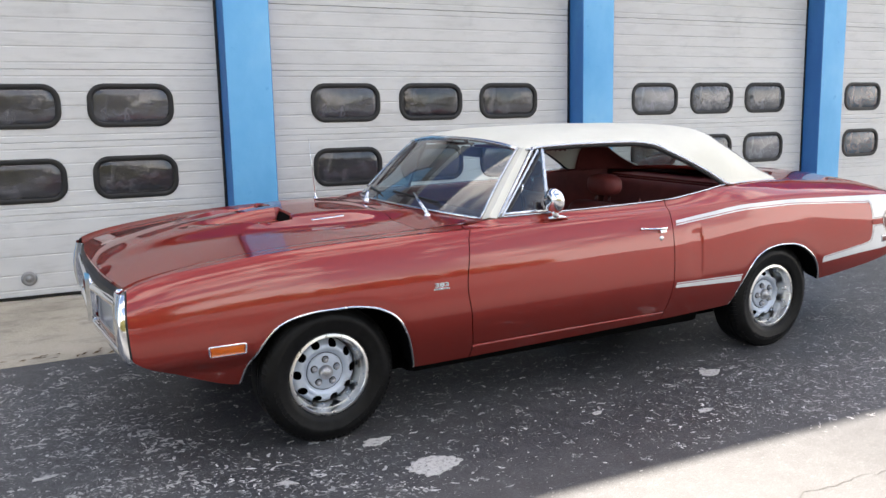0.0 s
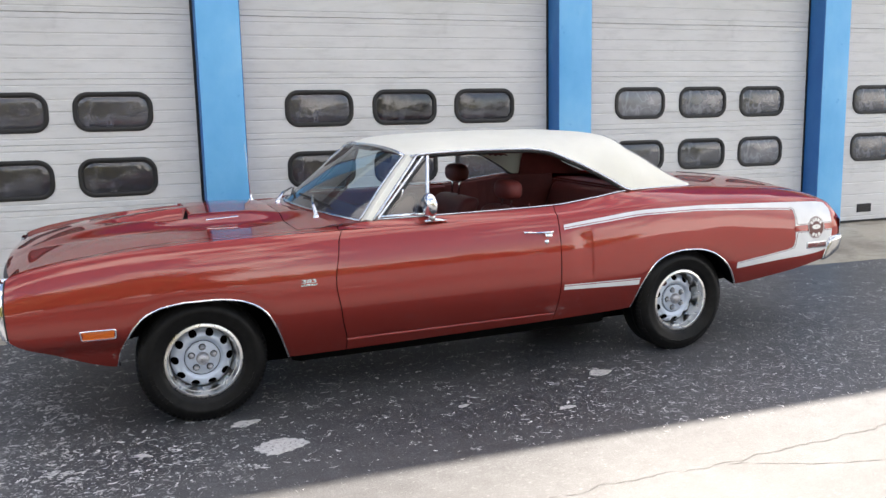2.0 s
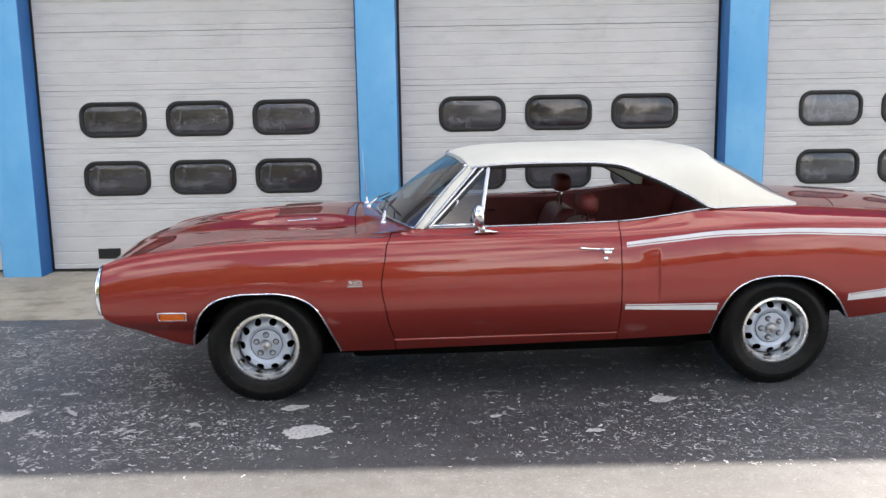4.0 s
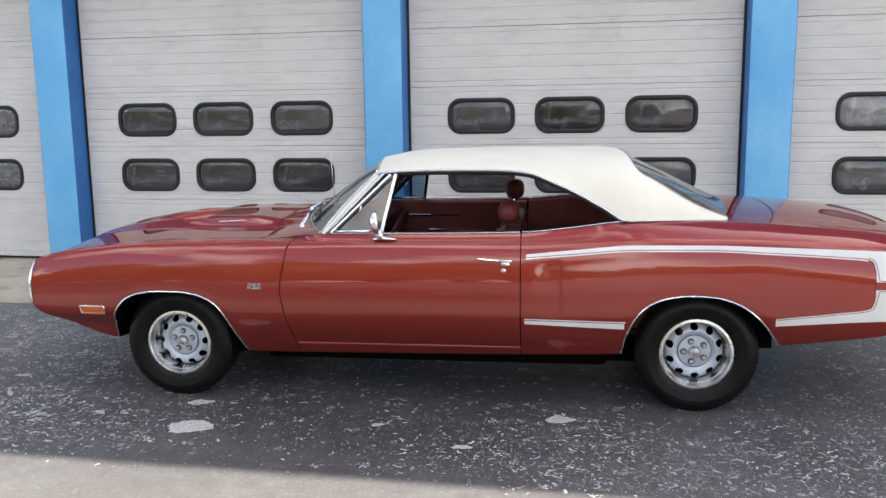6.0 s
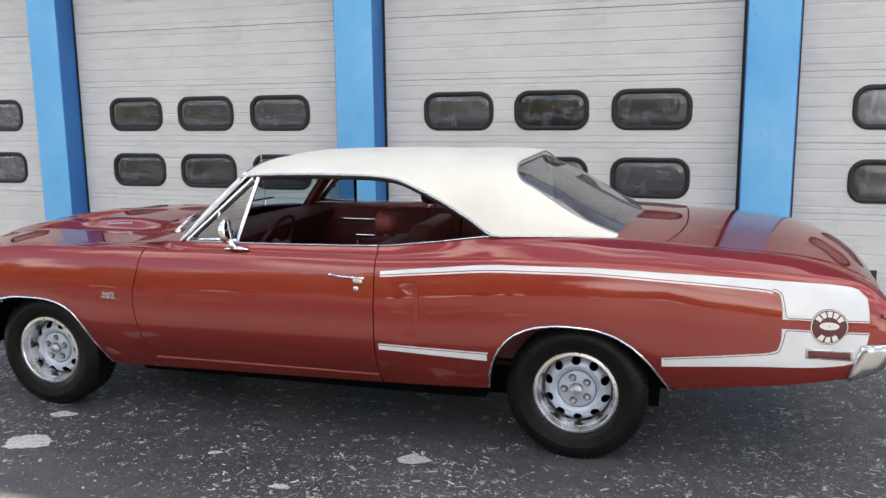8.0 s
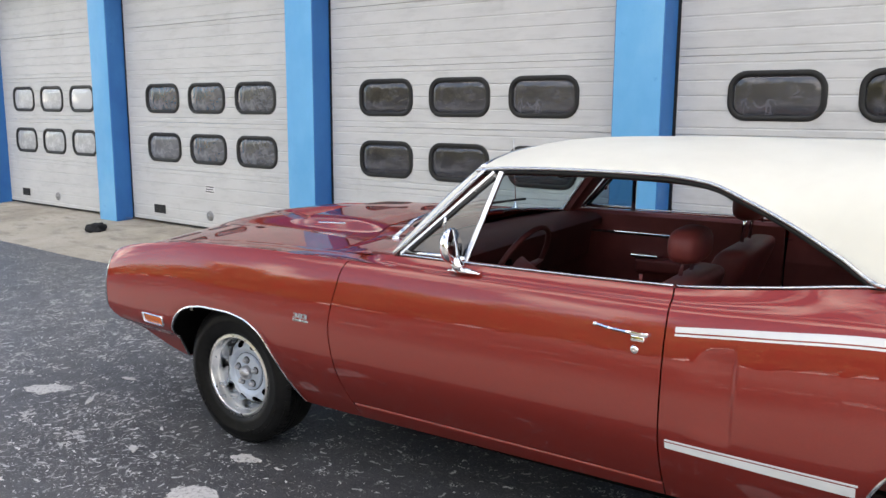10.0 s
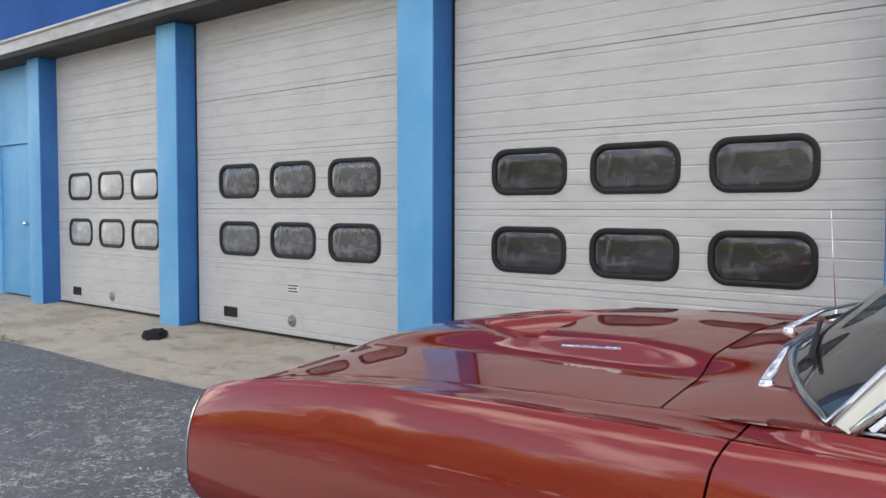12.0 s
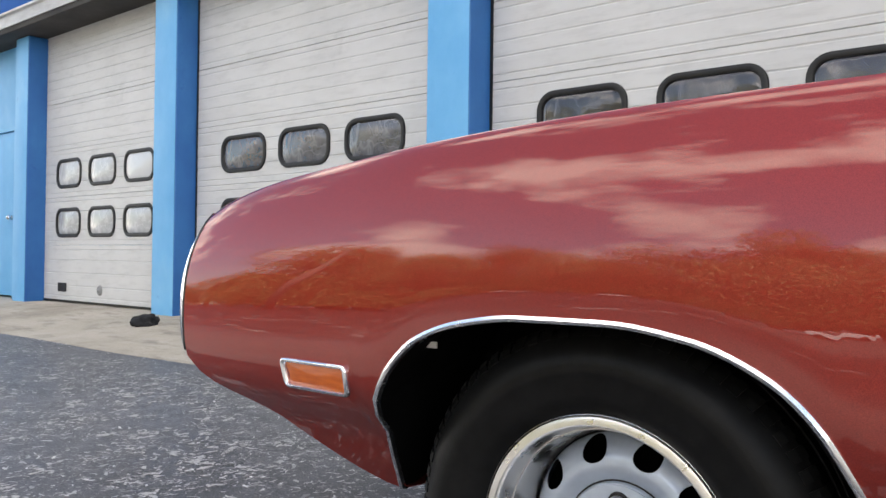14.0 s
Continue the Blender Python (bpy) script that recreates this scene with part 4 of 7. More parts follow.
# ---- the coupe ----
# car space: x runs from nose (-) to tail (+), y from the near side (-) to the far side (+)
CAR = thing("coupe_car", "burnt red two-door coupe with white vinyl roof and tail stripes", "car", at=pose(2.660, 4.477, 0.0157, 1.1, 0, 3.03))
WB = 1.479
widest = curve((-2.36, 0.872), (-2.2, 0.882), (-2.0, 0.892), (-1.75, 0.908), (-1.5, 0.924), (-0.95, 0.937), (-0.4, 0.932), (0.2, 0.930), (0.6, 0.932), (1.1, 0.928), (1.5, 0.908), (1.87, 0.887), (2.2, 0.886), (2.5, 0.886), (2.70, 0.872), (2.77, 0.860))
crest_y = curve((-2.36, 0.800), (-2.2, 0.806), (-2.0, 0.815), (-1.5, 0.842), (-0.9, 0.860), (-0.3, 0.862), (0.5, 0.866), (1.1, 0.866), (1.6, 0.842), (2.2, 0.812), (2.75, 0.780))
crest_z = curve((-2.36, 0.808), (-2.30, 0.834), (-2.225, 0.853), (-2.15, 0.866), (-2.0, 0.885), (-1.75, 0.912), (-1.5, 0.927), (-1.27, 0.934), (-1.06, 0.937), (-0.75, 0.940), (0.0, 0.940), (0.5, 0.943), (0.85, 0.958), (1.2, 0.972), (1.6, 0.968), (2.0, 0.955), (2.4, 0.938), (2.65, 0.915), (2.71, 0.893), (2.77, 0.835))
roundness = curve((-2.36, 1.4), (-1.5, 1.35), (-0.9, 1.3), (-0.4, 1.25), (0.6, 1.3), (1.2, 1.5), (2.0, 1.6), (2.75, 1.7))
low_z = curve((-2.36, 0.555), (-2.33, 0.520), (-2.29, 0.493), (-2.26, 0.475), (-2.16, 0.430), (-2.06, 0.388), (-1.95, 0.345), (-1.882, 0.328), (-1.04, 0.285), (0.0, 0.296), (1.08, 0.325), (1.7, 0.375), (1.897, 0.392), (2.3, 0.445), (2.62, 0.495), (2.75, 0.52))
edge_y = curve((-2.36, 0.70), (-1.0, 0.695), (-0.90, 0.71), (-0.76, 0.765), (-0.60, 0.815), (-0.3, 0.828), (0.53, 0.832), (0.8, 0.815), (1.10, 0.775), (1.4, 0.715), (1.70, 0.66), (2.0, 0.66), (2.75, 0.62))
edge_z = curve((-2.36, 0.790), (-2.27, 0.828), (-2.15, 0.854), (-2.0, 0.876), (-1.75, 0.905), (-1.5, 0.921), (-1.27, 0.928), (-1.06, 0.932), (-0.90, 0.940), (-0.75, 0.955), (-0.58, 0.972), (0.0, 0.978), (0.53, 0.988), (0.8, 1.012), (1.10, 1.042), (1.4, 1.045), (1.70, 1.038), (2.0, 1.018), (2.4, 0.988), (2.57, 0.962), (2.67, 0.925), (2.72, 0.897), (2.77, 0.845))
ZM = 0.570


def arch(pts):
    f = curve(*pts)
    return f, pts[0][0], pts[-1][0]


ARCHES = (
    arch(((-1.882, 0.328), (-1.868, 0.400), (-1.842, 0.470), (-1.815, 0.525), (-1.780, 0.570), (-1.735, 0.607), (-1.65, 0.637), (-1.55, 0.650), (-1.42, 0.651), (-1.31, 0.637), (-1.23, 0.606), (-1.175, 0.562), (-1.130, 0.487), (-1.090, 0.390), (-1.050, 0.285))),
    arch(((1.075, 0.325), (1.085, 0.400), (1.112, 0.490), (1.155, 0.565), (1.22, 0.622), (1.31, 0.656), (1.42, 0.668), (1.54, 0.662), (1.64, 0.637), (1.73, 0.588), (1.80, 0.525), (1.86, 0.447), (1.897, 0.392))),
)
ARCH_LINES = [[(x, f(x)) for x in np.linspace(a, b2, 60)] for f, a, b2 in ARCHES]
ARCH_NP = [np.array(l) for l in ARCH_LINES]


def bottom(x):
    for f, a, b2 in ARCHES:
        if a <= x <= b2:
            return f(x)
    return low_z(x)


def flare(x, z):
    """The panel edge turns in a little round each wheel opening."""
    out = 0.0
    for line in ARCH_NP:
        if line[0, 0] - 0.2 < x < line[-1, 0] + 0.2:
            d = np.sqrt(((line - (x, z)) ** 2).sum(1).min())
            out -= 0.0040 * math.exp(-((d / 0.024) ** 2))
    return out


def side_y(x, z):
    w, cy, cz = widest(x), crest_y(x), crest_z(x)
    if z >= ZM:
        t = min((z - ZM) / (cz - ZM), 1.0)
        y = cy + (w - cy) * max(1 - t**2.3, 0.0) ** (1 / roundness(x))
    else:
        u = (ZM - z) / 0.300
        y = w - 0.1275 * u**1.65
        if x < -1.6:
            y -= 0.050 * smooth01((-1.72 - x) / 0.16) * smooth01((0.505 - z) / 0.08)
    # shallow dummy scoop behind the door
    if 0.58 < x < 0.78 and 0.55 < z < 0.86:
        k = smooth01((z - 0.565) / 0.03) * (1 - smooth01((z - 0.80) / 0.05))
        y -= 0.0055 * k * smooth01((x - 0.60) / 0.10) * (1 - smooth01((x - 0.738) / 0.014))
    return y + flare(x, z)


def bow(s, z):
    """How far the ends and the door edges lean from upright, along x."""
    nose = 0.14 * (z - 0.68) ** 2 * 5.0 * smooth01((-2.0 - s) / 0.36) * (1.0 if z > 0.68 else 0.6)
    tail = -1.2 * (z - 0.76) ** 2 * smooth01((s - 2.3) / 0.45)
    kf = max(0.0, 1 - abs(s + 0.775) / 0.16)
    front = kf * (-0.035 * math.exp(-(((z - 0.68) / 0.14) ** 2)) + 0.035 * smooth01((0.5 - z) / 0.18) + 0.045 * smooth01((z - 0.88) / 0.12))
    return nose + tail + front


def strip(s0, s1, side, name, mat, parent, z_low=None, gap=0.0025, rows=26, step=0.03, label=""):
    """One outer panel of the body side between stations s0 and s1, from its lower edge over the shoulder to the inner edge."""
    ss = set(np.linspace(s0 + gap, s1 - gap, max(4, int((s1 - s0) / step))).round(4))
    for f, a, b2 in ARCHES:
        for x in list(np.linspace(a, a + 0.10, 12)) + list(np.linspace(b2 - 0.10, b2, 12)) + [a - 0.002, b2 + 0.002]:
            if s0 + gap < x < s1 - gap:
                ss.add(round(float(x), 4))
    ss |= {x for x in (0.725, 0.735, 0.739, 0.743, 0.747, 0.752, 0.76) if s0 < x < s1}
    ss = sorted(ss)
    bm = bmesh.new()
    grid = []
    for s in ss:
        zb = bottom(s) if z_low is None else max(z_low, bottom(s))
        cz, cy = crest_z(s), crest_y(s)
        col = []
        for i in range(rows + 1):
            t = i / rows
            t = 1 - (1 - t) ** 1.35
            z = zb + (cz - zb) * t
            y = side_y(s, z)
            col.append((s + bow(s, z), y, z))
        ey, ez = edge_y(s), edge_z(s)
        for i in range(1, 6):
            t = i / 5
            y = cy + (ey - cy) * t
            dip = math.sin(math.pi * t) * (-0.010 + 0.020 * smooth01((s - 0.7) / 0.5))
            z = cz + (ez - cz) * t + dip
            col.append((s + bow(s, z), y, z))
        grid.append([bm.verts.new((x, side * y, z)) for x, y, z in col])
    for a, b2 in zip(grid, grid[1:]):
        for i in range(len(a) - 1):
            q = (a[i], b2[i], b2[i + 1], a[i + 1])
            bm.faces.new(q if side < 0 else q[::-1])
    # turn the borders inwards so that the panel has thickness
    border = [e for e in bm.edges if e.is_boundary]
    r = bmesh.ops.extrude_edge_only(bm, edges=border)
    for v in r["geom"]:
        if isinstance(v, bmesh.types.BMVert):
            v.co.y -= side * 0.022
            v.co.z -= 0.004 if v.co.z > 0.7 else -0.004
    me = bpy.data.meshes.new(name)
    bm.to_mesh(me)
    bm.free()
    return finish_mesh(name, me, mat, parent, label, angle=42)


S_DOOR0, S_DOOR1, S_NOSE, S_TAIL = -0.775, 0.53, -2.345, 2.765
SIDES = (-1, 1)
for sd in SIDES:
    strip(S_NOSE, S_DOOR0, sd, "front_fender", PAINT, CAR)
    strip(S_DOOR1, S_TAIL, sd, "quarter_panel", PAINT, CAR)
    # sill under the door
    bm = bmesh.new()
    grid = []
    for s in np.linspace(S_DOOR0 + 0.002, S_DOOR1 - 0.002, 24):
        col = []
        for z in np.linspace(low_z(s), 0.358, 6):
            col.append((s + bow(s, z), side_y(s, z) - 0.004 * smooth01((z - 0.345) / 0.02), z))
        col.append((col[-1][0], col[-1][1] - 0.03, 0.360))
        grid.append([bm.verts.new((x, sd * y, z)) for x, y, z in col])
    for a, b2 in zip(grid, grid[1:]):
        for i in range(len(a) - 1):
            q = (a[i], b2[i], b2[i + 1], a[i + 1])
            bm.faces.new(q if sd < 0 else q[::-1])
    me = bpy.data.meshes.new("rocker_panel")
    bm.to_mesh(me)
    bm.free()
    finish_mesh("rocker_panel", me, PAINT, CAR, smooth=True)
DOORS = {sd: strip(S_DOOR0, S_DOOR1, sd, "door", PAINT, CAR, z_low=0.364, gap=0.003) for sd in SIDES}

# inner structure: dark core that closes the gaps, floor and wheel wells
# boxes added to block light under the car; floor pan set low for this
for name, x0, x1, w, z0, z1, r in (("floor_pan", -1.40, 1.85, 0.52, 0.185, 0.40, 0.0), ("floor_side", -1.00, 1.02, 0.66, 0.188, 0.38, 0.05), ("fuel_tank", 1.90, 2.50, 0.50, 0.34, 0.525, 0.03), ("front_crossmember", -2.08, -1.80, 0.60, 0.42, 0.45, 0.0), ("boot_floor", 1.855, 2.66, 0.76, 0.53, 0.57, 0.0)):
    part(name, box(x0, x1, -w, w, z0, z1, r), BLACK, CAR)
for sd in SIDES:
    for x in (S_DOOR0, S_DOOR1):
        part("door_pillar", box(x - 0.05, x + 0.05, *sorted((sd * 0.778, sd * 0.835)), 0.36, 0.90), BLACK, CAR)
for sd in SIDES:
    for f, a, b2 in ARCHES:
        bm = bmesh.new()
        xs = np.linspace(a - 0.03, b2 + 0.03, 24)
        r0, r1 = [], []
        for x in xs:
            z = f(min(max(x, a), b2)) + 0.035
            r0.append(Vector((x, sd * (side_y(min(max(x, a), b2), z) - 0.03), z)))
            r1.append(Vector((x, sd * 0.58, z + 0.01)))
        r2 = [Vector((p.x, p.y, 0.30 + (0.12 if a < 0 else 0.0) * smooth01((-1.56 - p.x) / 0.2))) for p in r1]
        add_loft(bm, [r0, r1, r2], False)
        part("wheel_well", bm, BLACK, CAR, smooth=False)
        # bright lip moulding round the opening
        bm = bmesh.new()
        rings = []
        for x, z in ARCH_LINES[0 if a < 0 else 1]:
            i = ARCH_LINES[0 if a < 0 else 1].index((x, z))
            L = ARCH_LINES[0 if a < 0 else 1]
            p, q = L[max(i - 1, 0)], L[min(i + 1, len(L) - 1)]
            d = Vector((q[0] - p[0], 0, q[1] - p[1])).normalized()
            nrm = Vector((-d.z, 0, d.x))
            y = side_y(x, z)
            c = Vector((x + bow(x, z), 0, z))
            rings.append([c + nrm * u + Vector((0, sd * (y + v), 0)) for u, v in ((0.006, -0.004), (0.0055, 0.003), (0.001, 0.005), (-0.003, 0.003), (-0.004, -0.006), (0.0, -0.008))])
        add_loft(bm, rings, True, True, True)
        part("wheel_opening_moulding", bm, TRIM, CAR, "thin bright moulding round the wheel opening", angle=50)
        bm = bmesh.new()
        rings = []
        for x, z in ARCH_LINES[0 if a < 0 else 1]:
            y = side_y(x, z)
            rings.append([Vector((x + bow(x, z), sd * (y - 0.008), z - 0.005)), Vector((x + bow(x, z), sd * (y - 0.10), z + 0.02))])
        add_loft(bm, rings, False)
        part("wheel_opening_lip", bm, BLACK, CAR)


# hood -----------------------------------------------------------------------
hood_mid = curve((-2.40, 0.778), (-2.36, 0.820), (-2.28, 0.861), (-2.15, 0.899), (-1.9, 0.937), (-1.6, 0.958), (-1.3, 0.966), (-0.95, 0.968), (-0.8, 0.972))
bulge_h = curve((-2.46, 0.0), (-2.30, 0.004), (-2.0, 0.022), (-1.7, 0.038), (-1.46, 0.050), (-1.2, 0.053), (-1.05, 0.044), (-0.93, 0.026), (-0.8, 0.010))
bulge_w = curve((-2.46, 0.20), (-2.2, 0.24), (-1.8, 0.31), (-1.46, 0.35), (-1.0, 0.38), (-0.8, 0.40))


def hood_z(x, y):
    a = abs(y)
    e, m = edge_z(max(x, -2.345)), hood_mid(x)
    if x < -2.345:
        e -= (-2.345 - x) * 0.5
    u = min(a / 0.695, 1.0)
    z = e + (m - e) * (1 - u**1.4)
    w = bulge_w(x)
    z += bulge_h(x) * (1 - smooth01((a - w + 0.07) / 0.14))
    # sunken ramps that lead into the two scoop mouths
    if -1.98 < x < -1.462:
        k = smooth01((x + 1.98) / 0.45)
        inn = smooth01((a - 0.05) / 0.025) * (1 - smooth01((a - (0.10 + 0.20 * k)) / 0.03))
        z -= 0.062 * k * inn
    return z


def hood_front(y):
    a = abs(y)
    return -2.325 - 0.045 * (1 - (a / 0.695) ** 2.2)


bm = bmesh.new()
ys = np.linspace(-0.692, 0.692, 97)
grid = []
xu = sorted(set(np.linspace(0, 1, 60).round(4)) | {0.6420, 0.6424, 0.6428, 0.6470, 0.6474, 0.6478})
for y in ys:
    x0 = hood_front(y)
    col = []
    for u in xu:
        x = x0 + (-0.975 + 0.02 * (y / 0.69) ** 2 - x0) * u
        col.append(bm.verts.new((x, y, hood_z(x, y))))
    grid.append(col)
for a, b2 in zip(grid, grid[1:]):
    for i in range(len(a) - 1):
        bm.faces.new((a[i], a[i + 1], b2[i + 1], b2[i]))
border = [e for e in bm.edges if e.is_boundary]
r = bmesh.ops.extrude_edge_only(bm, edges=border)
for v in r["geom"]:
    if isinstance(v, bmesh.types.BMVert):
        v.co.z -= 0.02
HOOD = part("hood", bm, PAINT, CAR, "burnt red hood with twin sunken scoops", angle=35)
for sd in SIDES:
    bm = bmesh.new()
    ring = []
    for y, dz in ((0.075, 0.0), (0.29, 0.0)):
        ring.append(y)
    quad = [bm.verts.new((-1.470, sd * y, hood_z(-1.470, y) + 0.004)) for y in np.linspace(0.085, 0.285, 8)]
    top = [bm.verts.new((-1.452, sd * y, hood_z(-1.455, y) - 0.012)) for y in np.linspace(0.085, 0.285, 8)]
    for i in range(7):
        bm.faces.new((quad[i], quad[i + 1], top[i + 1], top[i]))
    part("scoop_mouth", bm, BLACK, HOOD, "dark scoop opening")
    # name badge as small raised bars on the flank of the bulge
    bd = part("hood_badge", box(-1.375, -1.20, *sorted((sd * 0.3585, sd * 0.3625)), 0.0, 0.004), TRIM, CAR, "small bright script badge on the hood bulge")
    bd.location = (0, 0, 0.0)
    me = bd.data
    for v in me.vertices:
        v.co.z += hood_z(v.co.x, v.co.y) - 0.001
    for i in range(8):
        if i == 5:
            continue
        x = -1.372 + 0.0215 * i
        bm = box(x, x + 0.014, *sorted((sd * 0.3535, sd * 0.3605)), 0.0, 0.004, 0.001)
        for v in bm.verts:
            v.co.x += 0.25 * (0.356 - abs(v.co.y))
            v.co.z += hood_z(x, 0.356) + (0.356 - abs(v.co.y)) * 0.35
        part("letter_bar", bm, CHROME, bd)

# cowl between hood and windshield
def glass_base(y):
    return -0.615 - 0.235 * (1 - (abs(y) / 0.765) ** 2)


bm = bmesh.new()
grid = []
for w in np.linspace(-1, 1, 81):
    a, sg = abs(w), math.copysign(1, w)
    if a <= 0.85:
        y = 0.6915 * a / 0.85
        x = -0.970 + 0.02 * (y / 0.69) ** 2
        p0 = Vector((x, y, hood_z(x, y) - 0.001))
    else:
        x = -0.950 + 0.34 * (a - 0.85) / 0.15
        p0 = Vector((x, edge_y(x) + 0.002, edge_z(x) - 0.002))
    ye = 0.79 * a
    p1 = Vector((glass_base(ye) + 0.03, ye, 0.958 + 0.036 * (1 - a**2)))
    if p1.x < p0.x + 0.005:
        p1.x = p0.x + 0.005
    col = []
    for u in np.linspace(0, 1, 12):
        q = p0.lerp(p1, u)
        q.z += 0.006 * math.sin(math.pi * u) * (1 - a)
        col.append(bm.verts.new((q.x, q.y * sg, q.z)))
    grid.append(col)
for a, b2 in zip(grid, grid[1:]):
    for i in range(len(a) - 1):
        bm.faces.new((a[i], a[i + 1], b2[i + 1], b2[i]))
part("cowl_panel", bm, PAINT, CAR, smooth=True)

# rear deck and trunk lid
deck_mid = curve((1.6, 1.082), (1.75, 1.076), (2.0, 1.064), (2.3, 1.042), (2.5, 1.014), (2.65, 0.968), (2.74, 0.918), (2.80, 0.855))


def deck_z(x, y):
    a = min(abs(y) / 0.66, 1.0)
    e = edge_z(min(x, 2.77))
    return e + (deck_mid(x) - e) * (1 - a**2.0)


def deck_grid(name, x0f, x1f, n, w=0.655, label=""):
    bm = bmesh.new()
    grid = []
    for y in np.linspace(-1, 1, 49):
        col = []
        for u in np.linspace(0, 1, n):
            x = x0f(y * w) + (x1f(y * w) - x0f(y * w)) * u
            yy = y * min(edge_y(x) - 0.003, w + 0.02)
            z = deck_z(x, yy)
            col.append(bm.verts.new((x + bow(x, z) * y * y, yy, z)))
        grid.append(col)
    for a, b2 in zip(grid, grid[1:]):
        for i in range(len(a) - 1):
            bm.faces.new((a[i], a[i + 1], b2[i + 1], b2[i]))
    border = [e for e in bm.edges if e.is_boundary]
    r = bmesh.ops.extrude_edge_only(bm, edges=border)
    for v in r["geom"]:
        if isinstance(v, bmesh.types.BMVert):
            v.co.z -= 0.02
    return part(name, bm, PAINT, CAR, label, angle=35)


deck_grid("deck_panel", lambda y: 1.60, lambda y: 1.955 - 0.10 * (abs(y) / 0.66) ** 3, 12)
deck_grid("trunk_lid", lambda y: 1.962 - 0.10 * (abs(y) / 0.66) ** 3, lambda y: 2.778 - 0.012 * (abs(y) / 0.66) ** 2, 30)

# tail panel, lamps and rear bumper
bm = bmesh.new()
rings = []
for y in np.linspace(-0.855, 0.855, 31):
    a = abs(y) / 0.855
    x = 2.785 - 0.022 * a**2.5
    if abs(y) < 0.62:
        xt = 2.778 - 0.012 * (abs(y) / 0.66) ** 2
        zt = deck_z(xt, y) - 0.005
    else:
        k = min((abs(y) - 0.62) / 0.20, 1.0)
        xt, zt = 2.764, edge_z(2.765) + (crest_z(2.765) - edge_z(2.765)) * k - 0.06 * smooth01((abs(y) - 0.785) / 0.07)
    rings.append([Vector((xt - 0.03, y, zt - 0.002)), Vector((xt + 0.004, y, zt - 0.012)), Vector((max(x, xt + 0.006), y, zt - 0.06)), Vector((x + 0.005, y, 0.72)), Vector((x, y, 0.60)), Vector((x - 0.06, y, 0.53))])
add_loft(bm, rings, False)
part("tail_panel", bm, PAINT, CAR, smooth=True)
for sd in SIDES:
    part("tail_lamp", box(2.755, 2.79, *sorted((sd * 0.30, sd * 0.72)), 0.70, 0.80, 0.012), REDLENS, CAR, "dark red tail lamp")
bm = bmesh.new()
rings = []
for y in np.linspace(-0.855, 0.855, 41):
    a = abs(y) / 0.855
    x = 2.835 - 0.05 * a**2 - 0.05 * smooth01((a - 0.9) / 0.1)
    rings.append([Vector((x - 0.09, y, 0.66)), Vector((x - 0.01, y, 0.668)), Vector((x + 0.004, y, 0.65)), Vector((x - 0.02, y, 0.60)), Vector((x - 0.06, y, 0.545)), Vector((x - 0.10, y, 0.52)), Vector((x - 0.13, y, 0.53))])
add_loft(bm, rings, False)
part("rear_bumper", bm, OLDCHROME, CAR, "chrome rear bumper", smooth=True)
# bumper ends that wrap the corners
for sd in SIDES:
    bm = bmesh.new()
    prof = [(2.655, 0.662), (2.715, 0.668), (2.775, 0.670), (2.785, 0.640), (2.755, 0.565), (2.69, 0.525), (2.62, 0.497), (2.608, 0.508), (2.635, 0.60)]
    rings = []
    for y, q in ((0.75, 1.0), (0.845, 1.0), (0.866, 0.985), (0.880, 0.93), (0.888, 0.80), (0.892, 0.5)):
        rings.append([Vector((2.69 + (x - 2.69) * q, sd * (y - 0.10 * max(x - 2.70, 0.0)), 0.59 + (z - 0.59) * q)) for x, z in prof])
    add_loft(bm, rings, True, True, True)
    part("bumper_end", bm, OLDCHROME, CAR, "dulled chrome bumper end wrapping the corner", angle=50)
    part("bumper_recess", box(2.612, 2.66, *sorted((sd * 0.76, sd * 0.855)), 0.52, 0.64, 0.008), BLACK, CAR)

# thin bright bead along the front edge of each fender
for sd in SIDES:
    path = [Vector((S_NOSE + bow(S_NOSE, z) - 0.001, sd * (side_y(S_NOSE, z) - 0.003), z)) for z in np.linspace(0.545, crest_z(S_NOSE) - 0.004, 18)]
    part("edge_seal", tube(path, 0.0045, 6), SEAL, CAR, "thin black gap strip along the fender edge", smooth=True)
    bm = bmesh.new()
    rings = []
    for z in np.linspace(0.545, 0.800, 16):
        y = side_y(S_NOSE, z)
        k = 0.010 * (1 - ((z - 0.656) / 0.144) ** 2)
        x = S_NOSE + bow(S_NOSE, z)
        rings.append([Vector((x - a, sd * (y - b2), z)) for a, b2 in ((0.004, 0.007), (0.013 + k, 0.008), (0.022 + k, 0.016), (0.028 + k, 0.050), (0.029 + k, 0.105), (0.014, 0.135), (-0.03, 0.130))])
    add_loft(bm, rings, False)
    part("bumper_upright", bm, CHROME, CAR, "broad chrome end of the loop bumper", smooth=True)

# front end: two chrome loops with grille and lamps
def loop_x(y):
    a = abs(y)
    return -2.338 - 0.042 * (1 - (a / 0.9) ** 2)


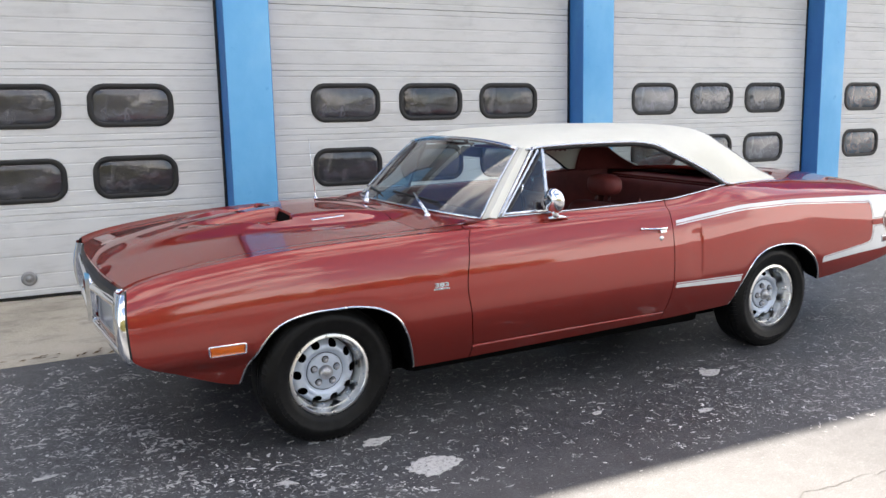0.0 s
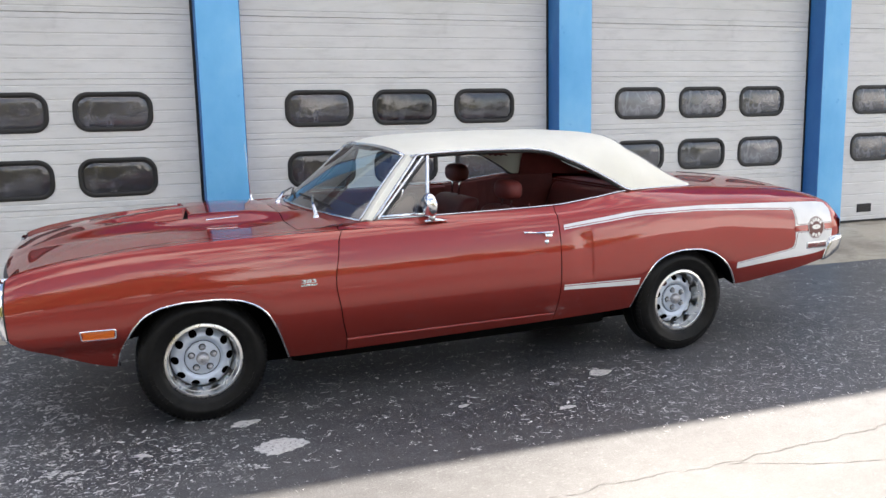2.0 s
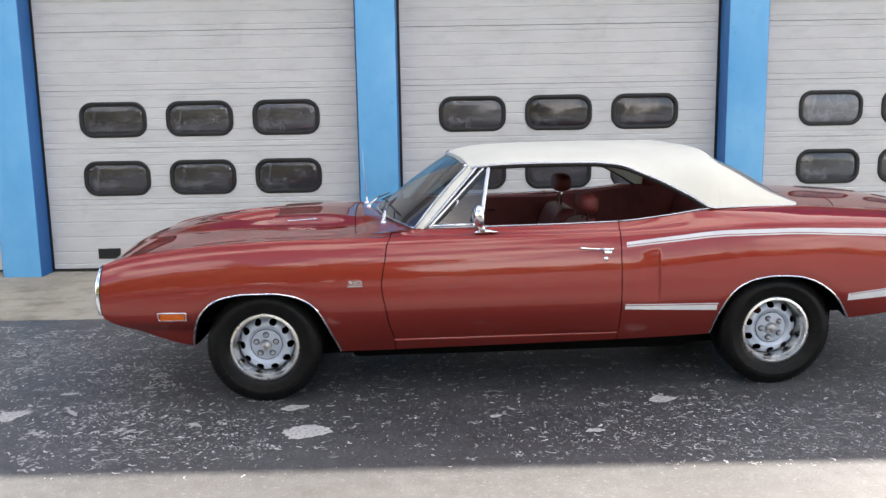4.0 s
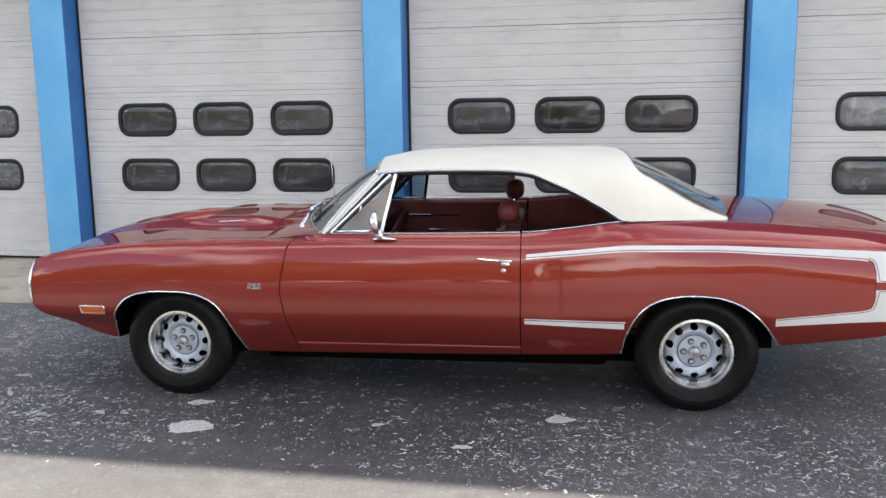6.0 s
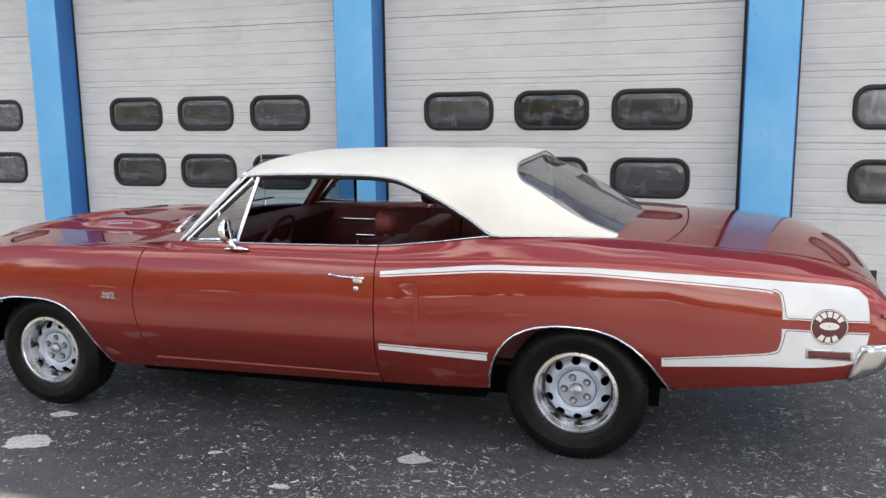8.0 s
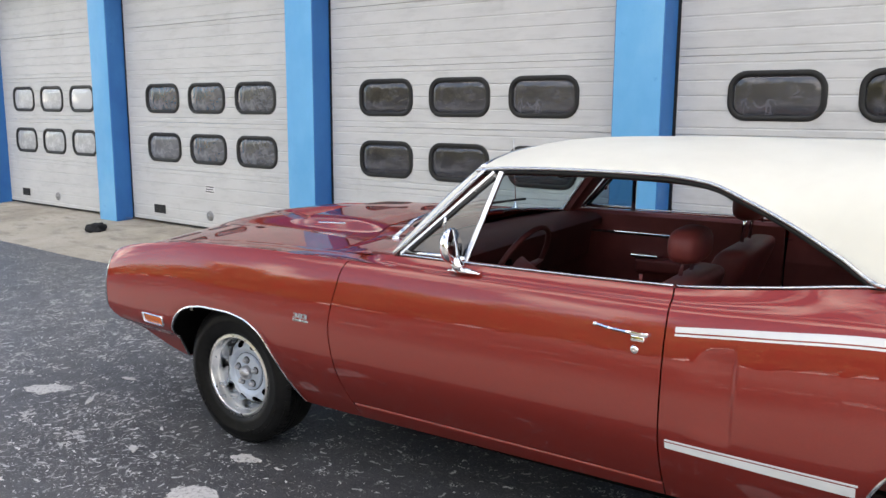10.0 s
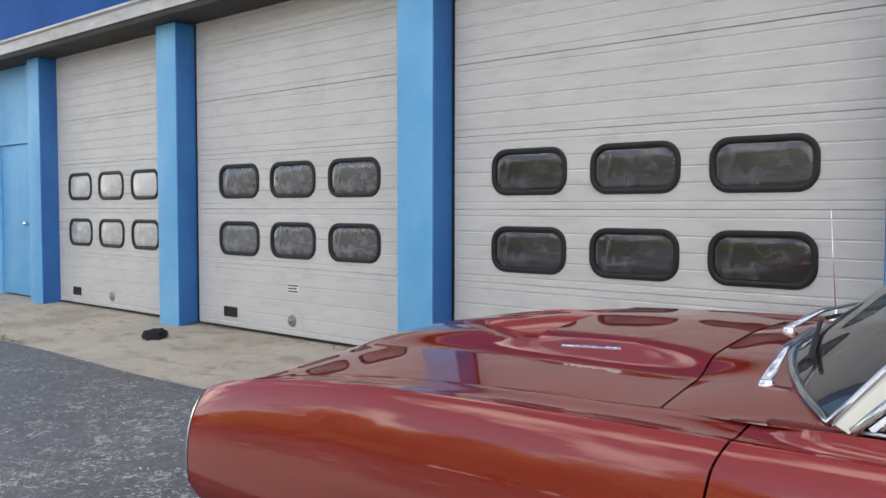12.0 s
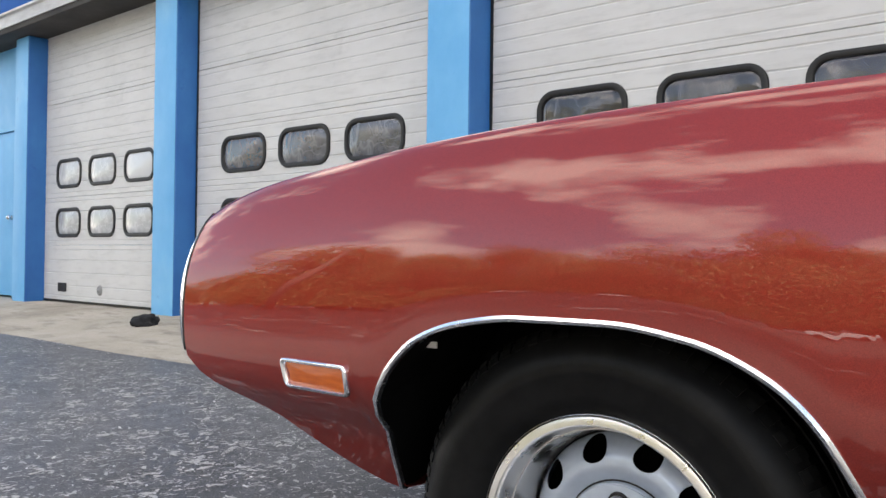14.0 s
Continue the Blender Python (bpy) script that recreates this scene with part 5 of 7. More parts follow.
for sd in SIDES:
    outline = [(0.435 + u, 0.620 + v + (0.020 * (u / 0.38) if v > 0 else 0.0)) for u, v in round_rect(0.75, 0.20, 0.035, 5)]
    bm = bmesh.new()
    path = [Vector((loop_x(y) + 0.010 + bow(S_NOSE, z + 0.02) * (0.5 + 0.5 * y), sd * y, z)) for y, z in outline]
    add_tube(bm, path, 0.027, 10, True, 1.0)
    part("bumper_loop", bm, CHROME, CAR, "chrome loop bumper round the headlamps", smooth=True)
    bm = bmesh.new()
    rings = []
    for s2, dx in ((0.98, 0.0), (0.93, 0.09), (0.5, 0.10)):
        rings.append([Vector((loop_x(y) + 0.02 + dx, sd * (0.44 + (y - 0.44) * s2), 0.62 + (z - 0.62) * s2)) for y, z in outline])
    add_loft(bm, rings, True, False, True)
    part("grille", bm, GREYPL, CAR, "grey grille recess")
    for y in (0.33, 0.62):
        bm = revolve([(0.0, -0.035), (0.04, -0.03), (0.07, -0.015), (0.078, 0.0), (0.09, 0.0), (0.092, 0.05)], "y", 28)
        bmesh.ops.rotate(bm, verts=bm.verts[:], cent=(0, 0, 0), matrix=Matrix.Rotation(radians(-90), 3, "Z"))
        lamp = part("headlamp", bm, PALE, CAR, "round glass headlamp", smooth=True)
        lamp.location = (loop_x(y) + 0.075, sd * y, 0.62)
    # dark painted cap between hood edge and loop
    bm = bmesh.new()
    rings = []
    for y in np.linspace(0.0, 0.765, 22):
        x = hood_front(min(y, 0.69))
        rings.append([Vector((x + 0.03, sd * y, hood_z(x + 0.03, min(y, 0.69)) - 0.03)), Vector((x - 0.004, sd * y, hood_z(x, min(y, 0.69)) - 0.016)), Vector((x - 0.018, sd * y, 0.775)), Vector((x - 0.012, sd * y, 0.735))])
    add_loft(bm, rings, False)
    part("nose_cap", bm, SEAL, CAR, "black painted strip above the grille")
bm = bmesh.new()
rings = []
for s in np.linspace(-2.342, -1.87, 22):
    z = low_z(s)
    w = side_y(s, z) - 0.003
    row = []
    for v in np.linspace(-1, 1, 31):
        a = abs(v)
        dx = -0.045 * (1 - a**2) * smooth01((-1.95 - s) / 0.35)
        row.append(Vector((s + bow(s, z) + dx, v * w, z + 0.004 - 0.012 * (1 - a**6))))
    rings.append(row)
rings.insert(0, [p + Vector((-0.002, 0, 0.05)) for p in rings[0]])
add_loft(bm, rings, False)
part("front_valance", bm, PAINT, CAR, smooth=True)
bm = bmesh.new()
rings = [[Vector((-2.39, -w, z)), Vector((-2.405, 0, z)), Vector((-2.39, w, z)), Vector((-2.33, w, z)), Vector((-2.33, -w, z))] for w, z in ((0.045, 0.52), (0.05, 0.65), (0.055, 0.76))]
add_loft(bm, rings, True, True, True)
part("nose_divider", bm, CHROME, CAR, "chrome divider between the loops", angle=30)

# roof -----------------------------------------------------------------------
roof_side = [(-0.290, 0.650, 1.292), (-0.16, 0.655, 1.306), (0.14, 0.662, 1.313), (0.40, 0.665, 1.311), (0.56, 0.670, 1.296), (0.70, 0.685, 1.245), (0.84, 0.710, 1.182), (0.97, 0.742, 1.112), (1.095, 0.772, 1.046), (1.20, 0.752, 1.046), (1.35, 0.722, 1.045), (1.50, 0.692, 1.042), (1.64, 0.664, 1.038)]
roof_mid = [(-0.372, 1.350), (-0.18, 1.385), (0.12, 1.398), (0.38, 1.402), (0.56, 1.403), (0.70, 1.402), (0.84, 1.400), (0.97, 1.396), (1.10, 1.380), (1.22, 1.334), (1.38, 1.266), (1.57, 1.170), (1.765, 1.080)]
us = np.linspace(0, 1, len(roof_side))
rs = [curve(*[(u, p[i]) for u, p in zip(us, roof_side)]) for i in range(3)]
rm = [curve(*[(u, p[i]) for u, p in zip(us, roof_mid)]) for i in range(2)]
NV = 24


def roof_point(u, v):
    """v runs from -1 (near edge) over 0 (middle) to 1 (far edge)."""
    a = abs(v)
    x = rs[0](u) * a + rm[0](u) * (1 - a)
    ye, ze, zm = rs[1](u), rs[2](u), rm[1](u)
    y = ye * a
    p = 2.5 if u < 0.4 else 2.5 + 3.5 * smooth01((u - 0.4) / 0.32)
    z = ze + (zm - ze) * max(1 - a**p, 0.0) ** (1 / 1.25)
    return Vector((x, math.copysign(y, v), z))


U_GLASS = 8.35 / 12
JG = 7                                   # grid columns between roof edge and back glass
glass_v = curve((U_GLASS, 0.56), (U_GLASS + 0.012, 0.69), (U_GLASS + 0.035, 0.765), (U_GLASS + 0.08, 0.80), (0.85, 0.87), (1.0, 0.945))


def roof_v(u, j, n=NV):
    """Column j of 0..n on the near half, from the edge to the middle; column JG runs along the back glass."""
    even = 1 - j / n
    k = smooth01((u - 0.25) / (U_GLASS - 0.25))
    g = glass_v(max(u, U_GLASS))
    bent = 1 - (1 - g) * j / JG if j <= JG else g * (1 - (j - JG) / (n - JG))
    return even * (1 - k) + bent * k


bm = bmesh.new()
uu = sorted(set(np.linspace(0, 1, 60).round(4)) | {round(U_GLASS + d, 4) for d in (0.0, 0.004, 0.008, 0.012, 0.02)})
NC = 2 * NV
grid = []
for u in uu:
    row = []
    for j in range(NC + 1):
        v = -roof_v(u, j) if j <= NV else roof_v(u, NC - j)
        row.append(bm.verts.new(roof_point(u, v)))
    grid.append(row)
for i in range(len(uu) - 1):
    for j in range(NC):
        if uu[i] >= round(U_GLASS, 4) and JG <= j < NC - JG:
            continue
        bm.faces.new((grid[i][j], grid[i + 1][j], grid[i + 1][j + 1], grid[i][j + 1]))
bmesh.ops.delete(bm, geom=[v for v in bm.verts if not v.link_faces], context="VERTS")
bmesh.ops.solidify(bm, geom=bm.faces[:], thickness=0.018)
part("vinyl_roof", bm, VINYL, CAR, "white grained vinyl roof", angle=40)
# headliner
bm = bmesh.new()
grid = [[bm.verts.new(roof_point(u, v * 0.985) - Vector((0, 0, 0.028))) for v in np.linspace(-1, 1, 25)] for u in np.linspace(0.01, U_GLASS - 0.01, 22)]
for a, b2 in zip(grid, grid[1:]):
    for i in range(24):
        bm.faces.new((a[i], a[i + 1], b2[i + 1], b2[i]))
part("headliner", bm, LEATHER, CAR, smooth=True)
for sd in SIDES:
    bm = bmesh.new()
    grid = [[bm.verts.new(roof_point(u, sd * v) - Vector((0, sd * 0.024, 0.0)) - Vector((0, 0, 0.012))) for v in np.linspace(glass_v(u), 1.0, 10)] for u in np.linspace(U_GLASS, 1, 18)]
    for a, b2 in zip(grid, grid[1:]):
        for i in range(9):
            bm.faces.new((a[i], a[i + 1], b2[i + 1], b2[i]))
    part("inner_pillar", bm, LEATHER, CAR, smooth=True)
# back glass with a bright surround
bm = bmesh.new()
grid = [[bm.verts.new(roof_point(u, v * (glass_v(u) + 0.02)) - Vector((0.010, 0, 0.013))) for v in np.linspace(-1, 1, 25)] for u in np.linspace(U_GLASS - 0.006, 1.0, 26)]
for a, b2 in zip(grid, grid[1:]):
    for i in range(24):
        bm.faces.new((a[i], a[i + 1], b2[i + 1], b2[i]))
bg = part("back_glass", bm, SHEENGLASS, CAR, "curved rear window", smooth=True)
gu = [1.0 - (1.0 - U_GLASS) * k / 30 for k in range(31)]
path = [roof_point(u, -glass_v(u)) for u in gu] + [roof_point(U_GLASS, v) for v in np.linspace(-0.5, 0.5, 14)] + [roof_point(u, glass_v(u)) for u in gu[::-1]]
part("back_glass_moulding", tube(path, 0.005, 6), GALV, CAR, "bright rear window moulding", smooth=True)
# sail panel base moulding
for sd in SIDES:
    path = [roof_point(u, sd * 1.0) + Vector((0, sd * 0.004, 0.002)) for u in np.linspace(8 / 12, 1, 16)]
    part("sail_moulding", tube(path, 0.0045, 6), SATIN, CAR, "thin bright moulding at the roof base", smooth=True)
    # drip rail with black gutter
    path = [roof_point(u, sd * 1.0) + Vector((0, sd * 0.010, 0.004)) for u in np.linspace(0.0, 8 / 12, 44)]
    part("drip_rail", tube(path, 0.007, 6), SATIN, CAR, "bright drip rail", smooth=True)
    path = [roof_point(u, sd * 1.0) + Vector((0, -sd * 0.004, -0.010)) for u in np.linspace(0.0, 8 / 12, 44)]
    part("window_seal", tube(path, 0.009, 6), SEAL, CAR, "black rubber window seal", smooth=True)

# windshield -------------------------------------------------------------------
def ws_point(u, v):
    """u from base (0) to header (1), v from -1 to 1 across."""
    a = abs(v)
    y0 = 0.735 * v
    low = Vector((glass_base(y0) + 0.02, y0, 0.962 + 0.036 * (1 - a**2)))
    top = roof_point(0.0, v * 0.925) + Vector((-0.006, 0, -0.010))
    return low.lerp(top, u) + Vector((0, 0, 0.014 * math.sin(math.pi * u)))


bm = bmesh.new()
grid = [[bm.verts.new(ws_point(u, v)) for v in np.linspace(-1, 1, 33)] for u in np.linspace(0, 1, 14)]
for a, b2 in zip(grid, grid[1:]):
    for i in range(32):
        bm.faces.new((a[i], a[i + 1], b2[i + 1], b2[i]))
part("windshield", bm, SCREEN, CAR, "clear curved windshield", smooth=True)
path = [ws_point(u, -1.0) for u in np.linspace(1, 0, 10)] + [ws_point(0, v) for v in np.linspace(-0.96, 0.96, 24)] + [ws_point(u, 1.0) for u in np.linspace(0, 1, 10)]
part("windshield_moulding", tube([p + Vector((-0.004, 0, 0.004)) for p in path], 0.008, 8), SATIN, CAR, "bright windshield moulding", smooth=True)
path = [ws_point(1, v) + Vector((-0.006, 0, 0.002)) for v in np.linspace(-1, 1, 24)]
part("header_moulding", tube(path, 0.010, 8), TRIM, CAR, "bright header moulding", smooth=True)
# windshield pillars
for sd in SIDES:
    bm = bmesh.new()
    rings = []
    for u in np.linspace(0.0, 1.0, 10):
        p = ws_point(u, sd * 1.0)
        q = Vector((-0.568 + (-0.262 + 0.568) * u, sd * (0.812 + (0.655 - 0.812) * u), 0.972 + (1.302 - 0.972) * u))
        m = (p + q) / 2 + Vector((-0.006, sd * 0.010, 0.010))
        i1 = q + Vector((0.01, -sd * 0.03, -0.005))
        i2 = p + Vector((0.02, -sd * 0.005, -0.02))
        rings.append([p, m, q, i1, i2])
    add_loft(bm, rings, True, True, True)
    b3 = bmesh.new()
    add_loft(b3, [[r[4] + Vector((0.012, -sd * 0.012, -0.006)), r[3] + Vector((0.012, -sd * 0.014, -0.004)), r[3] + Vector((0.004, 0, 0))] for r in rings], False)
    part("pillar_trim", b3, LEATHER, CAR, "maroon inner pillar trim")
    wp0 = part("windshield_pillar", bm, VINYL, CAR, "white vinyl-covered windshield pillar", angle=35)
    wp0.data.materials.append(LEATHER)
    for f in wp0.data.polygons:
        if f.normal.y * sd < -0.15 or f.normal.x > 0.5:
            f.material_index = 1
    path = [Vector((-0.562 + (-0.250 + 0.562) * u, sd * (0.818 + (0.664 - 0.818) * u), 0.976 + (1.304 - 0.976) * u)) for u in np.linspace(0, 1, 8)]
    part("pillar_moulding", tube(path, 0.009, 6), SATIN, CAR, "bright pillar moulding", smooth=True)

def strap(p0, p1, w, th, sd):
    """A flat bevelled bar between two points, its broad face to the side."""
    d = (p1 - p0).normalized()
    n = Vector((0, sd, 0.45)).normalized()
    s = d.cross(n).normalized()
    n = s.cross(d).normalized()
    if n.y * sd < 0:
        n = -n
    prof = [(-w / 2, -th / 2), (-w / 2, th * 0.25), (-w * 0.32, th / 2), (w * 0.32, th / 2), (w / 2, th * 0.25), (w / 2, -th / 2)]
    bm = bmesh.new()
    add_loft(bm, [[p + s * u + n * v for u, v in prof] for p in (p0, p1)], True, True, True)
    return bm


# side glass: vent window, belt moulding and the half of the quarter glass
for sd in SIDES:
    D = DOORS[sd]
    def sw(x, z):
        """A point on the side window plane."""
        k = (z - 0.98) / (1.30 - 0.98)
        return Vector((x, sd * (0.812 + (0.655 - 0.812) * k), z))
    a1, a2, a3 = sw(-0.515, 0.990), sw(-0.250, 0.990), sw(-0.200, 1.270)
    part("vent_window", tube([a1, a2], 0.009, 6), CHROME, D, "chrome-framed triangular vent window", smooth=True)
    part("vent_post", strap(a2 + Vector((0, 0, -0.012)), sw(-0.186, 1.296), 0.021, 0.013, sd), SATIN, D, "chrome vent window post", angle=40)
    part("vent_rail", strap(a1 + Vector((-0.02, 0, -0.010)), sw(-0.215, 1.293), 0.016, 0.013, sd), SATIN, D, "chrome vent window rail", angle=40)
    part("vent_seal", tube([a1 + Vector((0.016, 0, 0.008)), sw(-0.206, 1.274)], 0.008, 6), SEAL, D)
    bm = bmesh.new()
    vs = [bm.verts.new(p) for p in (sw(-0.53, 0.985), sw(-0.25, 0.985), sw(-0.19, 1.285), sw(-0.22, 1.285))]
    bm.faces.new(vs)
    part("vent_pane", bm, GLASS, D)
    part("vent_latch", tube([sw(-0.385, 1.085) + Vector((0, -sd * 0.01, 0)), sw(-0.370, 1.125) + Vector((0, sd * 0.008, 0))], [0.010, 0.006], 8), CHROME, D, smooth=True)
    path = [Vector((s, sd * (edge_y(s) - 0.004), edge_z(s) + 0.006)) for s in np.linspace(-0.56, S_DOOR1 - 0.005, 22)]
    part("belt_moulding", tube(path, 0.0042, 6), SATIN, D, "thin bright belt moulding", smooth=True)
    path = [Vector((s, sd * (edge_y(s) - 0.004), edge_z(s) + 0.006)) for s in np.linspace(S_DOOR1 + 0.005, 1.09, 16)]
    part("quarter_belt_moulding", tube(path, 0.0042, 6), SATIN, CAR, "thin bright belt moulding", smooth=True)
    # door handle: a thin blade with a square push button under its end
    bm = bmesh.new()
    rings = []
    for x in np.linspace(0.298, 0.482, 16):
        k = (x - 0.298) / 0.184
        z, w = 0.859 - 0.010 * k, 0.0042 + 0.0022 * smooth01((k - 0.5) / 0.4)
        out = 0.008 + 0.016 * smooth01(k / 0.35) - 0.010 * smooth01((k - 0.93) / 0.07)
        rings.append([Vector((x, sd * (side_y(x, z) + o), z + v)) for o, v in ((out - 0.012, -w), (out - 0.002, -w), (out, 0), (out - 0.002, w), (out - 0.012, w))])
    add_loft(bm, rings, True, True, True)
    part("door_handle", bm, CHROME, D, "thin chrome door handle with push button", angle=40)
    bm = box(0.428, 0.472, -0.004, 0.013, 0.826, 0.847, 0.004)
    for v in bm.verts:
        v.co.y = sd * (side_y(v.co.x, v.co.z) + v.co.y)
    part("push_button", bm, CHROME, D, angle=40)
    part("handle_foot", tube([(0.304, sd * (side_y(0.304, 0.857) - 0.002), 0.857), (0.304, sd * (side_y(0.304, 0.857) + 0.010), 0.858)], [0.009, 0.006], 10), CHROME, D, smooth=True)
    bm = revolve([(0.0, -0.006), (0.007, -0.006), (0.012, -0.004), (0.014, 0.0)], "y", 20)
    if sd > 0:
        bmesh.ops.rotate(bm, verts=bm.verts[:], cent=(0, 0, 0), matrix=Matrix.Rotation(math.pi, 3, "Z"))
    lk = part("door_lock", bm, TRIM, D, "round key lock", smooth=True)
    lk.location = (0.440, sd * side_y(0.440, 0.797), 0.797)

# mirror on the driver's door
D = DOORS[-1]
bm = revolve([(0.0, -0.035), (0.03, -0.034), (0.052, -0.024), (0.064, -0.008), (0.066, 0.006), (0.060, 0.012), (0.0, 0.012)], "y", 32)
bmesh.ops.rotate(bm, verts=bm.verts[:], cent=(0, 0, 0), matrix=Matrix.Rotation(radians(-92), 3, "Z"))
mh = part("mirror_head", bm, CHROME, D, "round chrome door mirror", smooth=True)
mh.location = (-0.262, -0.872, 1.046)
mh.rotation_euler = (0, radians(-6), radians(12))
bm = bmesh.new()
add_tube(bm, [(-0.258, -0.866, 1.000), (-0.248, -0.860, 0.976), (-0.232, -0.855, 0.962)], [0.020, 0.022, 0.020], 10)
add_tube(bm, [(-0.285, -0.856, 0.956), (-0.215, -0.855, 0.960), (-0.155, -0.855, 0.955)], [0.014, 0.022, 0.008], 10, flat=0.5)
part("mirror_foot", bm, CHROME, D, "chrome mirror foot", smooth=True)


# decals that follow the body side -------------------------------------------------
def on_side(poly_rows, name, mat, parent, lift=0.0016, sd=-1, label=""):
    """A thin skin on the body side: rows of (x, z) points from one edge to the other."""
    bm = bmesh.new()
    grid = [[bm.verts.new((x + bow(x, z), sd * (side_y(x, z) + lift), z)) for x, z in row] for row in poly_rows]
    for a, b2 in zip(grid, grid[1:]):
        for i in range(len(a) - 1):
            q = (a[i], a[i + 1], b2[i + 1], b2[i])
            bm.faces.new(q if sd < 0 else q[::-1])
    r = bmesh.ops.extrude_edge_only(bm, edges=[e for e in bm.edges if e.is_boundary])
    for v in r["geom"]:
        if isinstance(v, bmesh.types.BMVert):
            v.co.y -= sd * lift * 1.5
    me = bpy.data.meshes.new(name)
    bm.to_mesh(me)
    bm.free()
    return finish_mesh(name, me, mat, parent, label, angle=40)


def band(lo, hi, x0, x1, n=40, rows=4):
    xs = np.linspace(x0, x1, n)
    return [[(x, lo(x) + (hi(x) - lo(x)) * k / rows) for k in range(rows + 1)] for x in xs]


st_hi = curve((0.56, 0.884), (0.80, 0.908), (1.17, 0.937), (1.50, 0.936), (1.82, 0.926), (2.34, 0.908), (2.62, 0.893), (2.67, 0.876), (2.69, 0.84))
st_lo = curve((0.56, 0.868), (0.80, 0.889), (1.17, 0.915), (1.50, 0.914), (1.82, 0.899), (2.20, 0.878), (2.30, 0.870), (2.335, 0.855), (2.350, 0.80), (2.357, 0.752))
lo_hi = curve((1.855, 0.548), (2.20, 0.590), (2.30, 0.604), (2.335, 0.618), (2.350, 0.665), (2.357, 0.708))
lo_lo = curve((1.855, 0.507), (2.2, 0.535), (2.64, 0.570), (2.70, 0.60))
for sd in SIDES:
    # upper band, then the block on the tail
    on_side(band(st_lo, st_hi, 0.56, 2.3302, 70), "upper_stripe", STRIPE, CAR, sd=sd, label="white stripe along the quarter panel")
    on_side([[(x, 0.752 + (st_hi(x) - 0.752) * k / 8) for k in range(9)] for x in np.linspace(2.3498, 2.685, 14)], "tail_stripe", STRIPE, CAR, sd=sd, label="white tail block of the stripe")
    on_side([[(x, st_lo(x) + (st_hi(x) - st_lo(x)) * k / 8) for k in range(9)] for x in np.linspace(2.3298, 2.3502, 8)], "stripe_turn", STRIPE, CAR, sd=sd)
    on_side([[(x, st_lo(x) - 0.0045 - 0.0065 * (1 - k)) for k in (0, 1)] for x in np.linspace(0.56, 2.31, 60)], "pinstripe", STRIPE, CAR, sd=sd, label="thin white pinstripe under the stripe")
    on_side(band(lo_lo, lo_hi, 1.865, 2.3302, 24), "lower_stripe", STRIPE, CAR, sd=sd, label="white lower tail stripe")
    on_side([[(x, lo_lo(x) + (0.712 - lo_lo(x)) * k / 8) for k in range(9)] for x in np.linspace(2.3498, 2.690, 14)], "tail_stripe", STRIPE, CAR, sd=sd, label="white tail block of the stripe")
    on_side([[(x, lo_lo(x) + (lo_hi(x) - lo_lo(x)) * k / 8) for k in range(9)] for x in np.linspace(2.3298, 2.3502, 8)], "stripe_turn", STRIPE, CAR, sd=sd)
    on_side(band(curve((0.55, 0.506), (1.09, 0.484)), curve((0.55, 0.526), (1.09, 0.516)), 0.552, 1.082, 20), "sill_stripe", STRIPE, CAR, sd=sd, label="white tapering stripe ahead of the rear wheel")
    on_side([[(x, 0.5305 - (x - 0.55) * 0.0185 + 0.006 * k) for k in (0, 1)] for x in np.linspace(0.552, 1.088, 16)], "pinstripe", STRIPE, CAR, sd=sd)
    # dark line inset along the inner edges of the tail blocks
    def ribbon(path, w, name, mat, lift):
        rows = []
        for i in range(len(path)):
            a, b2 = path[max(i - 1, 0)], path[min(i + 1, len(path) - 1)]
            d = Vector((b2[0] - a[0], b2[1] - a[1])).normalized()
            rows.append([(path[i][0] - d.y * q, path[i][1] + d.x * q) for q in (w / 2, -w / 2)])
        on_side(rows, name, mat, CAR, lift, sd)
    turn = np.concatenate((np.linspace(2.30, 2.334, 9), np.linspace(2.336, 2.356, 8)))
    ribbon([(x + 0.008, st_lo(x) + 0.005) for x in turn] + [(x, 0.758) for x in np.linspace(2.372, 2.683, 10)], 0.0032, "pinstripe", DECAL, 0.0026)
    ribbon([(x, lo_hi(x) - 0.0065) for x in np.linspace(1.872, 2.29, 20)] + [(x + 0.008, lo_hi(x) - 0.005) for x in turn] + [(x, 0.706) for x in np.linspace(2.372, 2.687, 10)], 0.0032, "pinstripe", DECAL, 0.0026)
    # round emblem: dark disc with pale ring arcs and a plain middle shape
    cx, cz = 2.533, 0.730
    def disc(r0, r1, a0, a1, mat, lift, name, n=40, label="", parent=CAR):
        rows = [[(cx + r * math.cos(a), cz + r * 1.0 * math.sin(a)) for r in np.linspace(r0, r1, 4)] for a in np.linspace(a0, a1, n)]
        return on_side(rows, name, mat, parent, lift, sd, label)
    em = disc(0.002, 0.074, 0, 2 * math.pi, DECAL, 0.0030, "round_emblem", 44, "round dark red emblem with pale lettering bars")
    disc(0.0685, 0.0715, 0, 2 * math.pi, PALE, 0.0042, "emblem_ring", 44, parent=em)
    for i in range(5):
        a = radians(90 + 52 - 26 * i)
        disc(0.041, 0.064, a - 0.17, a + 0.17, PALE, 0.0042, "letter_bar", 5, parent=em)
    for i in range(3):
        a = radians(270 - 30 + 30 * i)
        disc(0.041, 0.064, a - 0.19, a + 0.19, PALE, 0.0042, "letter_bar", 5, parent=em)
